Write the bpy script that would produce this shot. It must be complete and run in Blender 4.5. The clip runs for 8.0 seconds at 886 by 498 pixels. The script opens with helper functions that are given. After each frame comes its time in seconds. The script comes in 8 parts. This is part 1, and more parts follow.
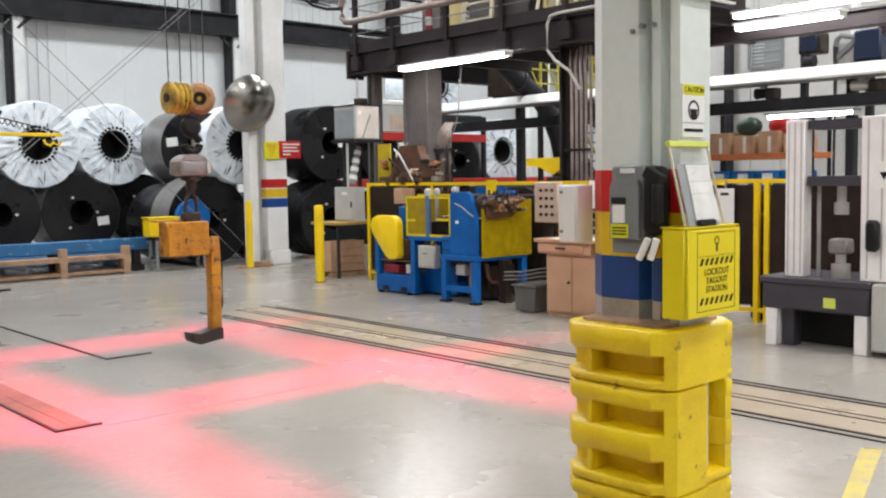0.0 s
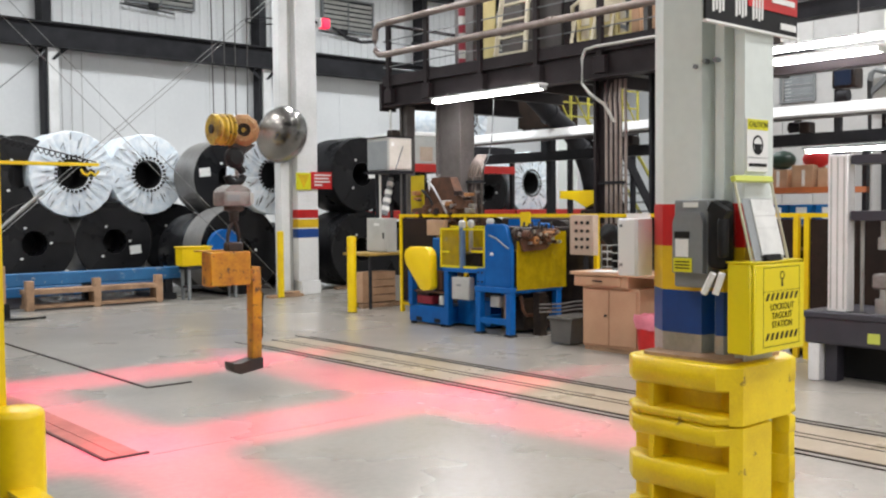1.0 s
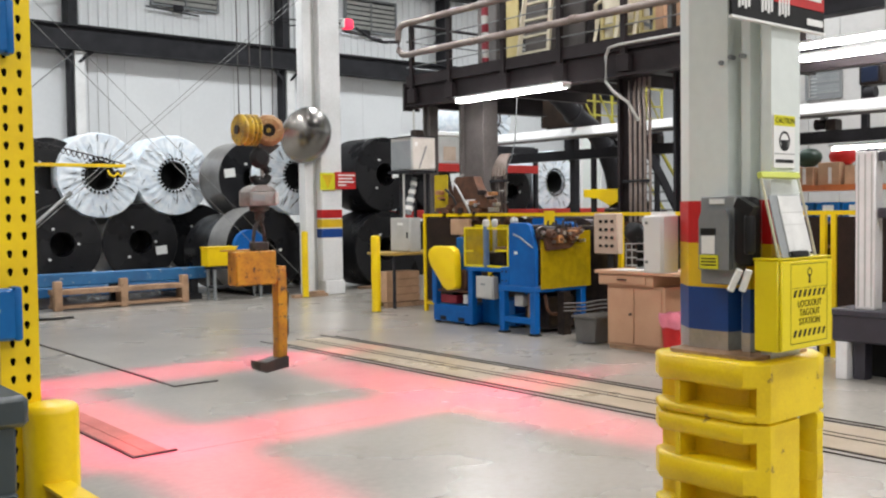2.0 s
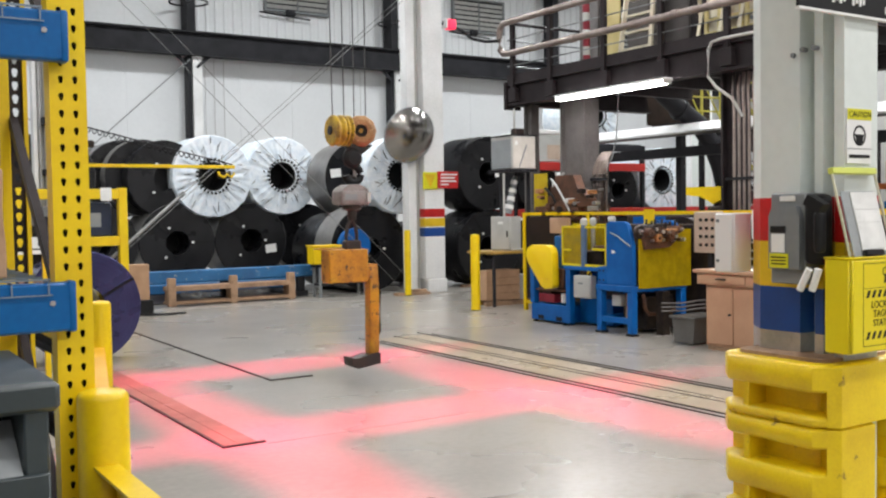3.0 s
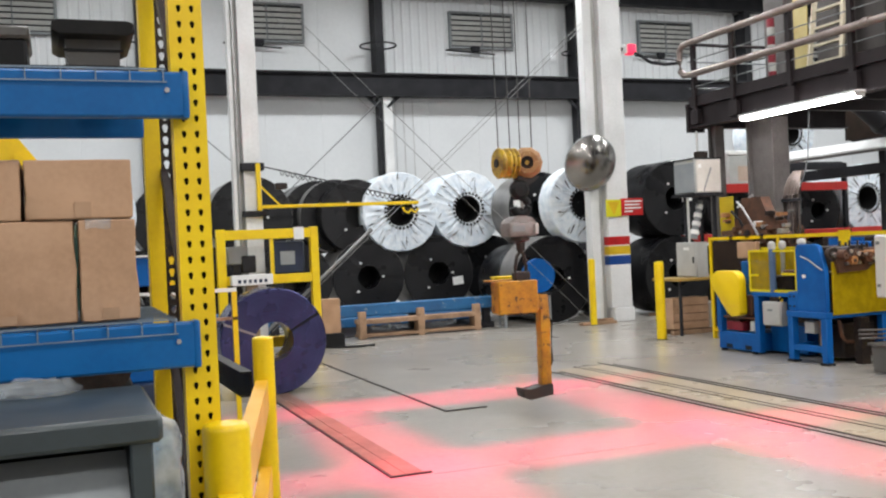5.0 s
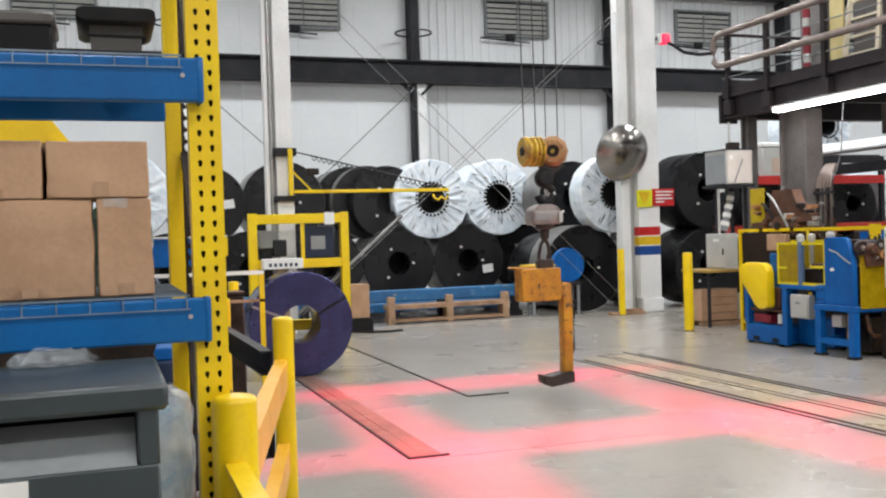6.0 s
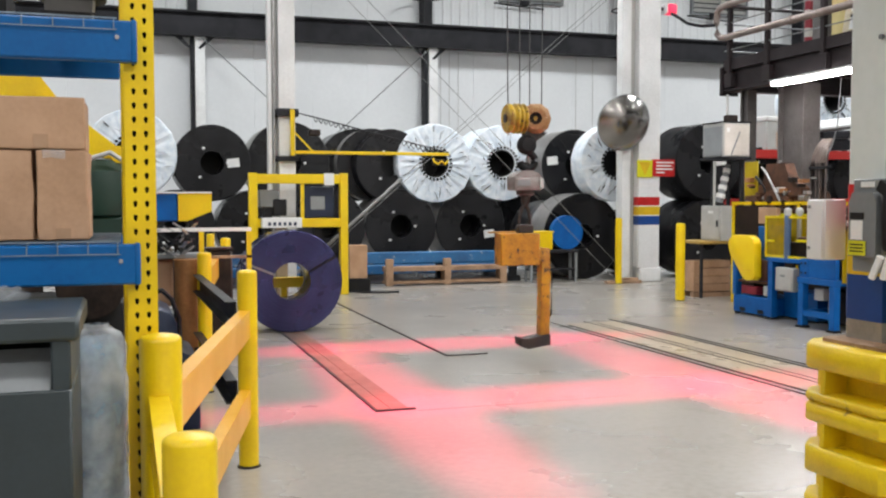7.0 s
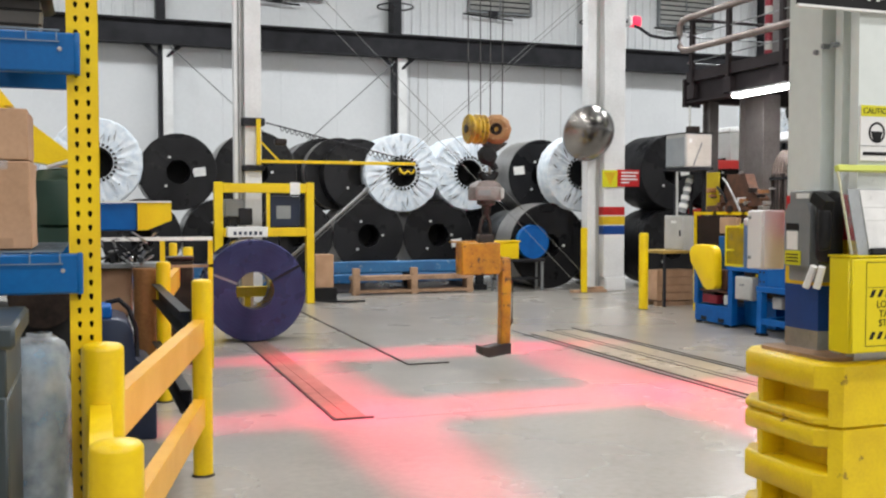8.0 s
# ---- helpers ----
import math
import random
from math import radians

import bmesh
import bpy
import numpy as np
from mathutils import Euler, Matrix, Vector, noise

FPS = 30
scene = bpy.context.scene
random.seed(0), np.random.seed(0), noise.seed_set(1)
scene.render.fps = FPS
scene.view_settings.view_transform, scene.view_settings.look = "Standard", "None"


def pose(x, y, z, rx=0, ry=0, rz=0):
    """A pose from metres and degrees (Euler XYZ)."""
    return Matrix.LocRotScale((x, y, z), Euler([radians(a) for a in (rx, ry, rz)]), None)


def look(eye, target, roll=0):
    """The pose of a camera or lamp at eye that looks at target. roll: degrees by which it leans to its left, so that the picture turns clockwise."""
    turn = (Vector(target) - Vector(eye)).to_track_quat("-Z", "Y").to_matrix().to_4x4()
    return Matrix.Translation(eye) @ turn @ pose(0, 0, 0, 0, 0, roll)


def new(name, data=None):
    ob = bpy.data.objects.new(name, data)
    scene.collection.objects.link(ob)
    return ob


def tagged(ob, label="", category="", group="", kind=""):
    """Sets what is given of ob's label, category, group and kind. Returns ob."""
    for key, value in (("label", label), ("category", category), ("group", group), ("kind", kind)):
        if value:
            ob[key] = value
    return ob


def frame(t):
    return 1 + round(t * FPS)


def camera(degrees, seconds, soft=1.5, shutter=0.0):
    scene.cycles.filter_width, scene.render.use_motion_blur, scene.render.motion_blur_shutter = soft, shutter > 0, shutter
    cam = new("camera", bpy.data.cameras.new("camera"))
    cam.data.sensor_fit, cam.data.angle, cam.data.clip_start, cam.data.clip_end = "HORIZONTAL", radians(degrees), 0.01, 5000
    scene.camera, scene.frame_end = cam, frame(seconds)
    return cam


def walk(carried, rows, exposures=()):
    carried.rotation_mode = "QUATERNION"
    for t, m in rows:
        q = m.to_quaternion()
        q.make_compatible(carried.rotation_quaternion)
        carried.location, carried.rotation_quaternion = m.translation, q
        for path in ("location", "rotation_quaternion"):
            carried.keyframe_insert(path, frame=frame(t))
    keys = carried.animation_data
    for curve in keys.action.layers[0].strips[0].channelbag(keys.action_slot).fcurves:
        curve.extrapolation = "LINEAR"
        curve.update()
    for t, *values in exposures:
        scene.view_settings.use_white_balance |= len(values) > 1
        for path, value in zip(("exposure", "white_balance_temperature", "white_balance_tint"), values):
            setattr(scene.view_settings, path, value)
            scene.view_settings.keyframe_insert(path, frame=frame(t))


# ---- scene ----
cam = camera(49.3, 8.0, soft=2.2)
PATH = [
    (0, (0.374, 0.419, 1.76), (1.717, 1.894, 1.613), -0.9),
    (0.5, (0.222, 0.53, 1.764), (1.551, 2.021, 1.663), -1.9),
    (1, (0.216, 0.542, 1.769), (1.53, 2.047, 1.687), -0.5),
    (1.2, (0.220, 0.545, 1.770), (1.536, 2.048, 1.688), -0.5),
    (2.3, (0.190, 0.522, 1.757), (1.406, 2.109, 1.680), -1.2),
    (2.5, (0.208, 0.495, 1.757), (1.358, 2.129, 1.686), -1.7),
    (3, (0.365, 0.363, 1.751), (1.454, 2.038, 1.671), -0.9),
    (3.5, (0.431, 0.321, 1.749), (1.378, 2.081, 1.676), -2.5),
    (4, (0.409, 0.343, 1.758), (1.34, 2.113, 1.725), -3.8),
    (4.5, (0.536, 0.284, 1.753), (1.357, 2.108, 1.721), -2.6),
    (5, (0.618, 0.201, 1.758), (1.347, 2.064, 1.752), -2.7),
    (5.2, (0.620, 0.205, 1.758), (1.338, 2.071, 1.732), -3.0),
    (6.3, (0.720, 0.030, 1.732), (1.361, 1.924, 1.696), -1.6),
    (6.5, (0.755, 0.017, 1.729), (1.393, 1.912, 1.656), -1.8),
    (7, (0.957, -0.285, 1.709), (1.581, 1.612, 1.61), -0.1),
    (7.5, (1.042, -0.391, 1.721), (1.664, 1.508, 1.641), 0.5),
    (8, (1.049, -0.387, 1.714), (1.727, 1.492, 1.634), 0.0),
]
walk(cam, [(t, look(e, g, r)) for t, e, g, r in PATH])

# ---- light ----
world = bpy.data.worlds.new("world")
scene.world = world
world.use_nodes = True
world.node_tree.nodes["Background"].inputs[0].default_value = (0.75, 0.85, 1.0, 1)
world.node_tree.nodes["Background"].inputs[1].default_value = 0.0
scene.view_settings.exposure = 0.17


def area(name, loc, sx, sy, watts, color=(1, 1, 1), spread=180, rot=(0, 0, 0)):
    d = bpy.data.lights.new(name, "AREA")
    d.shape, d.size, d.size_y, d.energy, d.color, d.spread = "RECTANGLE", sx, sy, watts, color, radians(spread)
    ob = new(name, d)
    ob.location, ob.rotation_euler = loc, rot
    return ob


# high bay lamps under the roof
for gx in (-8, -2, 4, 10, 16, 22):
    for gy in (-8, -1, 6, 13, 18.5):
        area("high_bay_lamp", (gx, gy, 8.7), 2.0, 1.0, (300 if gy == -8 and gx in (-2, 4, 10) else 108 if gx < 0 else 315 if (gx == 10 and gy in (-1, 6)) else 195 if (gx == 4 and gy in (-1, 6)) else 155 if (gx == 10 and gy == 13) else 320 if gx == 16 and gy > 0 else 250 if gx > 8 else 205) * (0.76 if gy > 18 else 0.95 if gy > 12 and gx < 12 else 1.0), (0.96, 0.985, 1.0) if gy > 12 else (1.0, 0.985, 0.975))
for gx in (-6, 3, 12, 21, 30):
    area("high_bay_lamp", (gx, 25.3, 11.0), 3.2, 1.4, 430, (0.95, 0.985, 1.0))
area("high_bay_lamp", (31, 16, 11.0), 3.2, 1.4, 430, (0.95, 0.985, 1.0))
# red warning projectors of the overhead crane: a frame of light round the load
RED = (1.0, 0.0, 0.11)
for x, y, half, turn in ((4.5, 10.65, 3.6, 0), (4.7, 7.45, 4.6, 0), (6.1, 7.9, 4.6, 90), (3.15, 7.7, 4.6, 90)):
    d = bpy.data.lights.new("crane_warning_light", "SPOT")
    d.energy, d.color, d.shadow_soft_size = 5900, RED, 0.08
    d.spot_size, d.spot_blend = 2 * math.atan(0.67 / 7.6), 1.0
    ob = new("crane_warning_light", d)
    ob.location, ob.rotation_euler, ob.scale = (x, y, 7.6), (0, 0, radians(turn)), (half / 0.67, 1, 1)

# ---- materials ----


def mat(name, col, rough=0.5, metal=0.0, col2=None, scale=3.0, amount=0.5, fine=60.0, bump=0.08, spec=0.5, wear=None, wear_at=0.62, coat=0.0):
    m = bpy.data.materials.new(name)
    m.use_nodes = True
    nt = m.node_tree
    b = nt.nodes["Principled BSDF"]
    L = nt.links.new
    geo = nt.nodes.new("ShaderNodeNewGeometry")
    n1 = nt.nodes.new("ShaderNodeTexNoise")
    n1.inputs["Scale"].default_value, n1.inputs["Detail"].default_value = scale, 6
    n2 = nt.nodes.new("ShaderNodeTexNoise")
    n2.inputs["Scale"].default_value, n2.inputs["Detail"].default_value = fine, 3
    L(geo.outputs["Position"], n1.inputs["Vector"])
    L(geo.outputs["Position"], n2.inputs["Vector"])
    add = nt.nodes.new("ShaderNodeMath")
    add.operation = "MULTIPLY_ADD"
    L(n2.outputs["Fac"], add.inputs[0])
    add.inputs[1].default_value = 0.35
    L(n1.outputs["Fac"], add.inputs[2])
    ramp = nt.nodes.new("ShaderNodeMapRange")
    ramp.interpolation_type = "SMOOTHSTEP"
    ramp.inputs["From Min"].default_value, ramp.inputs["From Max"].default_value = 0.45, 0.95
    L(add.outputs[0], ramp.inputs["Value"])
    mix = nt.nodes.new("ShaderNodeMix")
    mix.data_type = "RGBA"
    c2 = col2 or tuple(c * (1 - amount * 0.5) for c in col)
    mix.inputs["A"].default_value, mix.inputs["B"].default_value = (*col, 1), (*c2, 1)
    L(ramp.outputs["Result"], mix.inputs["Factor"])
    out = mix.outputs["Result"]
    if wear:
        n3 = nt.nodes.new("ShaderNodeTexNoise")
        n3.inputs["Scale"].default_value, n3.inputs["Detail"].default_value, n3.inputs["Roughness"].default_value = scale * 2.3, 9, 0.65
        L(geo.outputs["Position"], n3.inputs["Vector"])
        r3 = nt.nodes.new("ShaderNodeMapRange")
        r3.inputs["From Min"].default_value, r3.inputs["From Max"].default_value = wear_at, wear_at + 0.05
        L(n3.outputs["Fac"], r3.inputs["Value"])
        mx = nt.nodes.new("ShaderNodeMix")
        mx.data_type = "RGBA"
        L(r3.outputs["Result"], mx.inputs["Factor"])
        L(out, mx.inputs["A"])
        mx.inputs["B"].default_value = (*wear, 1)
        out = mx.outputs["Result"]
    L(out, b.inputs["Base Color"])
    rr = nt.nodes.new("ShaderNodeMapRange")
    rr.inputs["To Min"].default_value, rr.inputs["To Max"].default_value = max(0.02, rough - 0.08), min(1, rough + 0.12)
    L(n1.outputs["Fac"], rr.inputs["Value"])
    L(rr.outputs["Result"], b.inputs["Roughness"])
    b.inputs["Metallic"].default_value = metal
    b.inputs["Specular IOR Level"].default_value = spec
    b.inputs["Coat Weight"].default_value = coat
    if bump:
        bn = nt.nodes.new("ShaderNodeBump")
        bn.inputs["Strength"].default_value, bn.inputs["Distance"].default_value = bump, 0.01
        L(add.outputs[0], bn.inputs["Height"])
        L(bn.outputs["Normal"], b.inputs["Normal"])
    return m


def glow(name, col, strength):
    m = bpy.data.materials.new(name)
    m.use_nodes = True
    b = m.node_tree.nodes["Principled BSDF"]
    b.inputs["Base Color"].default_value = (*col, 1)
    b.inputs["Emission Color"].default_value = (*col, 1)
    b.inputs["Emission Strength"].default_value = strength
    return m


def ring_mat(name, col, col2, rough, metal, rings=90.0, bump=0.25):
    """Wound strip: fine rings round the object's own y axis."""
    m = bpy.data.materials.new(name)
    m.use_nodes = True
    nt = m.node_tree
    b = nt.nodes["Principled BSDF"]
    L = nt.links.new
    tc = nt.nodes.new("ShaderNodeTexCoord")
    mul = nt.nodes.new("ShaderNodeVectorMath")
    mul.operation = "MULTIPLY"
    mul.inputs[1].default_value = (1, 0, 1)
    L(tc.outputs["Object"], mul.inputs[0])
    ln = nt.nodes.new("ShaderNodeVectorMath")
    ln.operation = "LENGTH"
    L(mul.outputs[0], ln.inputs[0])
    n = nt.nodes.new("ShaderNodeTexNoise")
    n.noise_dimensions = "1D"
    n.inputs["Scale"].default_value, n.inputs["Detail"].default_value = rings, 2
    L(ln.outputs["Value"], n.inputs["W"])
    n2 = nt.nodes.new("ShaderNodeTexNoise")
    n2.inputs["Scale"].default_value, n2.inputs["Detail"].default_value = 2.5, 6
    L(tc.outputs["Object"], n2.inputs["Vector"])
    a = nt.nodes.new("ShaderNodeMath")
    a.operation = "MULTIPLY_ADD"
    L(n.outputs["Fac"], a.inputs[0])
    a.inputs[1].default_value = 0.6
    L(n2.outputs["Fac"], a.inputs[2])
    r = nt.nodes.new("ShaderNodeMapRange")
    r.inputs["From Min"].default_value, r.inputs["From Max"].default_value = 0.5, 1.1
    L(a.outputs[0], r.inputs["Value"])
    mix = nt.nodes.new("ShaderNodeMix")
    mix.data_type = "RGBA"
    mix.inputs["A"].default_value, mix.inputs["B"].default_value = (*col, 1), (*col2, 1)
    L(r.outputs["Result"], mix.inputs["Factor"])
    L(mix.outputs["Result"], b.inputs["Base Color"])
    b.inputs["Metallic"].default_value = metal
    n3 = nt.nodes.new("ShaderNodeTexNoise")
    n3.inputs["Scale"].default_value, n3.inputs["Detail"].default_value = 1.7, 4
    L(tc.outputs["Object"], n3.inputs["Vector"])
    rr = nt.nodes.new("ShaderNodeMapRange")
    rr.inputs["From Min"].default_value, rr.inputs["From Max"].default_value = 0.35, 0.65
    rr.inputs["To Min"].default_value, rr.inputs["To Max"].default_value = rough - 0.12, rough + 0.22
    L(n3.outputs["Fac"], rr.inputs["Value"])
    L(rr.outputs["Result"], b.inputs["Roughness"])
    b.inputs["Specular IOR Level"].default_value = 0.28
    tn = nt.nodes.new("ShaderNodeTangent")
    tn.direction_type, tn.axis = "RADIAL", "Y"
    L(tn.outputs[0], b.inputs["Tangent"])
    b.inputs["Anisotropic"].default_value = 0.75
    bn = nt.nodes.new("ShaderNodeBump")
    bn.inputs["Strength"].default_value, bn.inputs["Distance"].default_value = bump, 0.01
    L(n.outputs["Fac"], bn.inputs["Height"])
    L(bn.outputs["Normal"], b.inputs["Normal"])
    return m


def concrete():
    """Polished slab: broad soft stains, fine grain and uneven gloss."""
    m = mat("polished_concrete", (0.385, 0.356, 0.318), 0.26, 0, (0.265, 0.246, 0.22), 0.5, 0.5, 16.0, 0.015, 0.5, coat=0.10)
    nt = m.node_tree
    p = nt.nodes["Principled BSDF"]
    p.inputs["Coat Roughness"].default_value = 0.15
    old = p.inputs["Base Color"].links[0].from_socket
    geo = nt.nodes.new("ShaderNodeNewGeometry")
    for sc, lo, hi, tint in ((0.23, 0.45, 0.75, (0.80, 0.78, 0.76)), (2.1, 0.55, 0.78, (0.82, 0.80, 0.77))):
        n = nt.nodes.new("ShaderNodeTexNoise")
        n.inputs["Scale"].default_value, n.inputs["Detail"].default_value, n.inputs["Roughness"].default_value = sc, 8, 0.6
        n.inputs["Distortion"].default_value = 0.2
        nt.links.new(geo.outputs["Position"], n.inputs["Vector"])
        r = nt.nodes.new("ShaderNodeMapRange")
        r.interpolation_type = "SMOOTHSTEP"
        r.inputs["From Min"].default_value, r.inputs["From Max"].default_value = lo, hi
        nt.links.new(n.outputs["Fac"], r.inputs["Value"])
        mx = nt.nodes.new("ShaderNodeMix")
        mx.data_type, mx.blend_type = "RGBA", "MULTIPLY"
        nt.links.new(r.outputs["Result"], mx.inputs["Factor"])
        nt.links.new(old, mx.inputs["A"])
        mx.inputs["B"].default_value = (*tint, 1)
        old = mx.outputs["Result"]
    nt.links.new(old, p.inputs["Base Color"])
    return m


M = dict(
    floor=concrete(),
    wall=mat("white_wall_panel", (0.78, 0.795, 0.81), 0.45, 0, (0.71, 0.725, 0.74), 0.4, 0.2, 8, 0.02),
    partition=mat("pale_grey_partition", (0.56, 0.56, 0.55), 0.5, 0, (0.47, 0.47, 0.46), 0.7, 0.2, 10, 0.02),
    wall_off=mat("grey_wall_paint", (0.42, 0.42, 0.42), 0.5, 0, (0.36, 0.36, 0.36), 0.4, 0.2, 8, 0.02),
    wall_up=mat("ribbed_wall_sheet", (0.82, 0.83, 0.84), 0.4, 0, (0.74, 0.75, 0.76), 0.5, 0.2, 8, 0.02),
    ceil=mat("roof_deck", (0.30, 0.30, 0.30), 0.6, 0, None, 1, 0.2, 10, 0.02),
    steel_dark=mat("dark_painted_steel", (0.030, 0.030, 0.035), 0.5, 0.0, (0.018, 0.018, 0.020), 2, 0.4, 40, 0.05, spec=0.15),
    mez=mat("brown_black_steel", (0.036, 0.029, 0.031), 0.42, 0.0, (0.02, 0.016, 0.017), 2, 0.4, 40, 0.05, wear=(0.10, 0.08, 0.075), wear_at=0.7, spec=0.15),
    grey_post=mat("grey_brown_steel", (0.17, 0.155, 0.15), 0.5, 0.1, (0.10, 0.09, 0.085), 2, 0.4, 30, 0.05),
    tan_top=mat("ochre_table_top", (0.42, 0.27, 0.06), 0.45, 0, (0.30, 0.19, 0.05), 3, 0.4, 30, 0.04),
    tan_post=mat("tan_grimy_steel", (0.27, 0.19, 0.10), 0.55, 0, (0.16, 0.12, 0.08), 2, 0.4, 30, 0.05),
    pipe=mat("galvanised_pipe", (0.33, 0.275, 0.25), 0.4, 0.4, (0.20, 0.155, 0.14), 3, 0.4, 40, 0.05),
    deck=mat("zinc_deck_wire", (0.24, 0.30, 0.36), 0.4, 0.4, (0.16, 0.21, 0.26), 6, 0.4, 40, 0.02),
    conduit=mat("conduit_steel", (0.5, 0.5, 0.5), 0.35, 0.7, (0.38, 0.37, 0.36), 5, 0.4, 40, 0.02),
    bare=mat("scuffed_galvanised_sheet", (0.52, 0.53, 0.52), 0.32, 0.75, (0.36, 0.37, 0.36), 5, 0.4, 40, 0.03),
    colwhite=mat("white_column_paint", (0.86, 0.86, 0.86), 0.4, 0, (0.70, 0.70, 0.69), 1.2, 0.2, 20, 0.02),
    colgrey=mat("pale_grey_green_column_paint", (0.70, 0.75, 0.725), 0.42, 0, (0.62, 0.67, 0.645), 1.2, 0.2, 20, 0.03),
    red=mat("red_band_paint", (0.60, 0.010, 0.012), 0.4, 0, (0.40, 0.01, 0.01), 4, 0.3, 40, 0.03),
    yel_band=mat("yellow_band_paint", (0.76, 0.50, 0.012), 0.4, 0, (0.62, 0.40, 0.01), 4, 0.3, 40, 0.03),
    blue_band=mat("blue_band_paint", (0.003, 0.055, 0.26), 0.4, 0, (0.003, 0.042, 0.20), 4, 0.3, 40, 0.03),
    yellow=mat("safety_yellow_paint", (0.88, 0.63, 0.004), 0.30, 0, (0.76, 0.50, 0.004), 3, 0.3, 50, 0.04, wear=(0.50, 0.28, 0.01), wear_at=0.72),
    orange_yel=mat("orange_yellow_paint", (0.86, 0.46, 0.03), 0.35, 0, (0.76, 0.38, 0.02), 3, 0.3, 50, 0.03),
    plastic_yel=mat("yellow_moulded_plastic", (0.84, 0.62, 0.006), 0.36, 0, (0.68, 0.46, 0.006), 4, 0.4, 70, 0.10, wear=(0.30, 0.17, 0.02), wear_at=0.64),
    box_yel=mat("bright_yellow_enamel", (0.80, 0.66, 0.006), 0.30, 0, (0.74, 0.60, 0.006), 3, 0.15, 50, 0.02),
    rack_blue=mat("blue_rack_enamel", (0.0, 0.12, 0.37), 0.34, 0, (0.0, 0.085, 0.28), 3, 0.3, 50, 0.03, 0.35, wear=(0.01, 0.05, 0.14), wear_at=0.72),
    mach_blue=mat("blue_machine_enamel", (0.001, 0.115, 0.41), 0.42, 0, (0.001, 0.080, 0.30), 4, 0.4, 50, 0.04, 0.3, wear=(0.03, 0.05, 0.09), wear_at=0.72),
    slate_blue=mat("grey_blue_post_paint", (0.10, 0.17, 0.30), 0.4, 0.1, (0.07, 0.12, 0.22), 4, 0.3, 40, 0.04),
    guard_yel=mat("bright_belt_guard_paint", (0.92, 0.66, 0.004), 0.34, 0, (0.86, 0.58, 0.004), 3, 0.2, 50, 0.03),
    olive=mat("oily_yellow_guard", (0.52, 0.40, 0.02), 0.25, 0, (0.36, 0.26, 0.015), 2.5, 0.4, 30, 0.04, wear=(0.16, 0.10, 0.015), wear_at=0.70),
    card=mat("cardboard", (0.52, 0.325, 0.20), 0.7, 0, (0.40, 0.24, 0.14), 4, 0.3, 60, 0.14, wear=(0.30, 0.175, 0.10), wear_at=0.70),
    brown=mat("brown_laminate", (0.52, 0.31, 0.19), 0.5, 0, (0.44, 0.25, 0.15), 3, 0.3, 40, 0.03),
    wood=mat("pallet_wood", (0.43, 0.27, 0.165), 0.75, 0, (0.20, 0.12, 0.07), 5, 0.4, 30, 0.15),
    cab=mat("dark_grey_green_plastic", (0.036, 0.050, 0.056), 0.36, 0, (0.028, 0.038, 0.042), 3, 0.3, 60, 0.03),
    ltgrey=mat("light_grey_plate", (0.30, 0.32, 0.33), 0.4, 0, (0.24, 0.26, 0.27), 3, 0.3, 40, 0.03),
    elgrey=mat("grey_enclosure_paint", (0.23, 0.245, 0.25), 0.4, 0, (0.19, 0.20, 0.21), 3, 0.2, 40, 0.02),
    boxgrey=mat("pale_enclosure_paint", (0.50, 0.50, 0.48), 0.45, 0, (0.42, 0.42, 0.40), 3, 0.2, 40, 0.02),
    white=mat("white_enamel", (0.80, 0.80, 0.80), 0.4, 0, (0.74, 0.74, 0.74), 3, 0.2, 40, 0.02),
    paper=mat("white_paper", (0.82, 0.82, 0.80), 0.7, 0, (0.75, 0.75, 0.74), 5, 0.2, 40, 0.02),
    black=mat("black_plastic_and_shade", (0.012, 0.012, 0.013), 0.45, 0, (0.02, 0.02, 0.02), 3, 0.3, 40, 0.03, spec=0.15),
    dark=mat("dark_oil_and_shade_fill", (0.014, 0.011, 0.011), 0.4, 0.2, (0.05, 0.035, 0.028), 6, 0.4, 40, 0.15, spec=0.25),
    rust=mat("rusty_steel", (0.14, 0.06, 0.03), 0.65, 0.2, (0.06, 0.03, 0.02), 5, 0.4, 40, 0.2),
    hook=mat("worn_yellow_rusty_steel", (0.54, 0.255, 0.012), 0.42, 0.05, (0.30, 0.12, 0.012), 6, 0.4, 40, 0.12, wear=(0.08, 0.04, 0.02), wear_at=0.57),
    hook_dark=mat("worn_dark_forged_steel", (0.05, 0.035, 0.028), 0.45, 0.4, (0.028, 0.024, 0.024), 6, 0.4, 40, 0.1),
    sheave=mat("worn_yellow_sheave", (0.60, 0.40, 0.03), 0.4, 0.1, (0.20, 0.11, 0.03), 8, 0.4, 40, 0.1, wear=(0.08, 0.05, 0.03), wear_at=0.58),
    motor=mat("grey_cast_housing", (0.30, 0.275, 0.265), 0.45, 0.3, (0.18, 0.15, 0.14), 7, 0.4, 40, 0.1),
    rope=mat("steel_wire_rope", (0.09, 0.09, 0.09), 0.5, 0.5, None, 40, 0.4, 80, 0.1),
    alu=mat("white_extruded_profile", (0.86, 0.84, 0.84), 0.4, 0.0, (0.74, 0.72, 0.72), 3, 0.3, 50, 0.05),
    tester=mat("dark_slate_machine_paint", (0.045, 0.042, 0.056), 0.45, 0, (0.034, 0.032, 0.042), 3, 0.3, 50, 0.03),
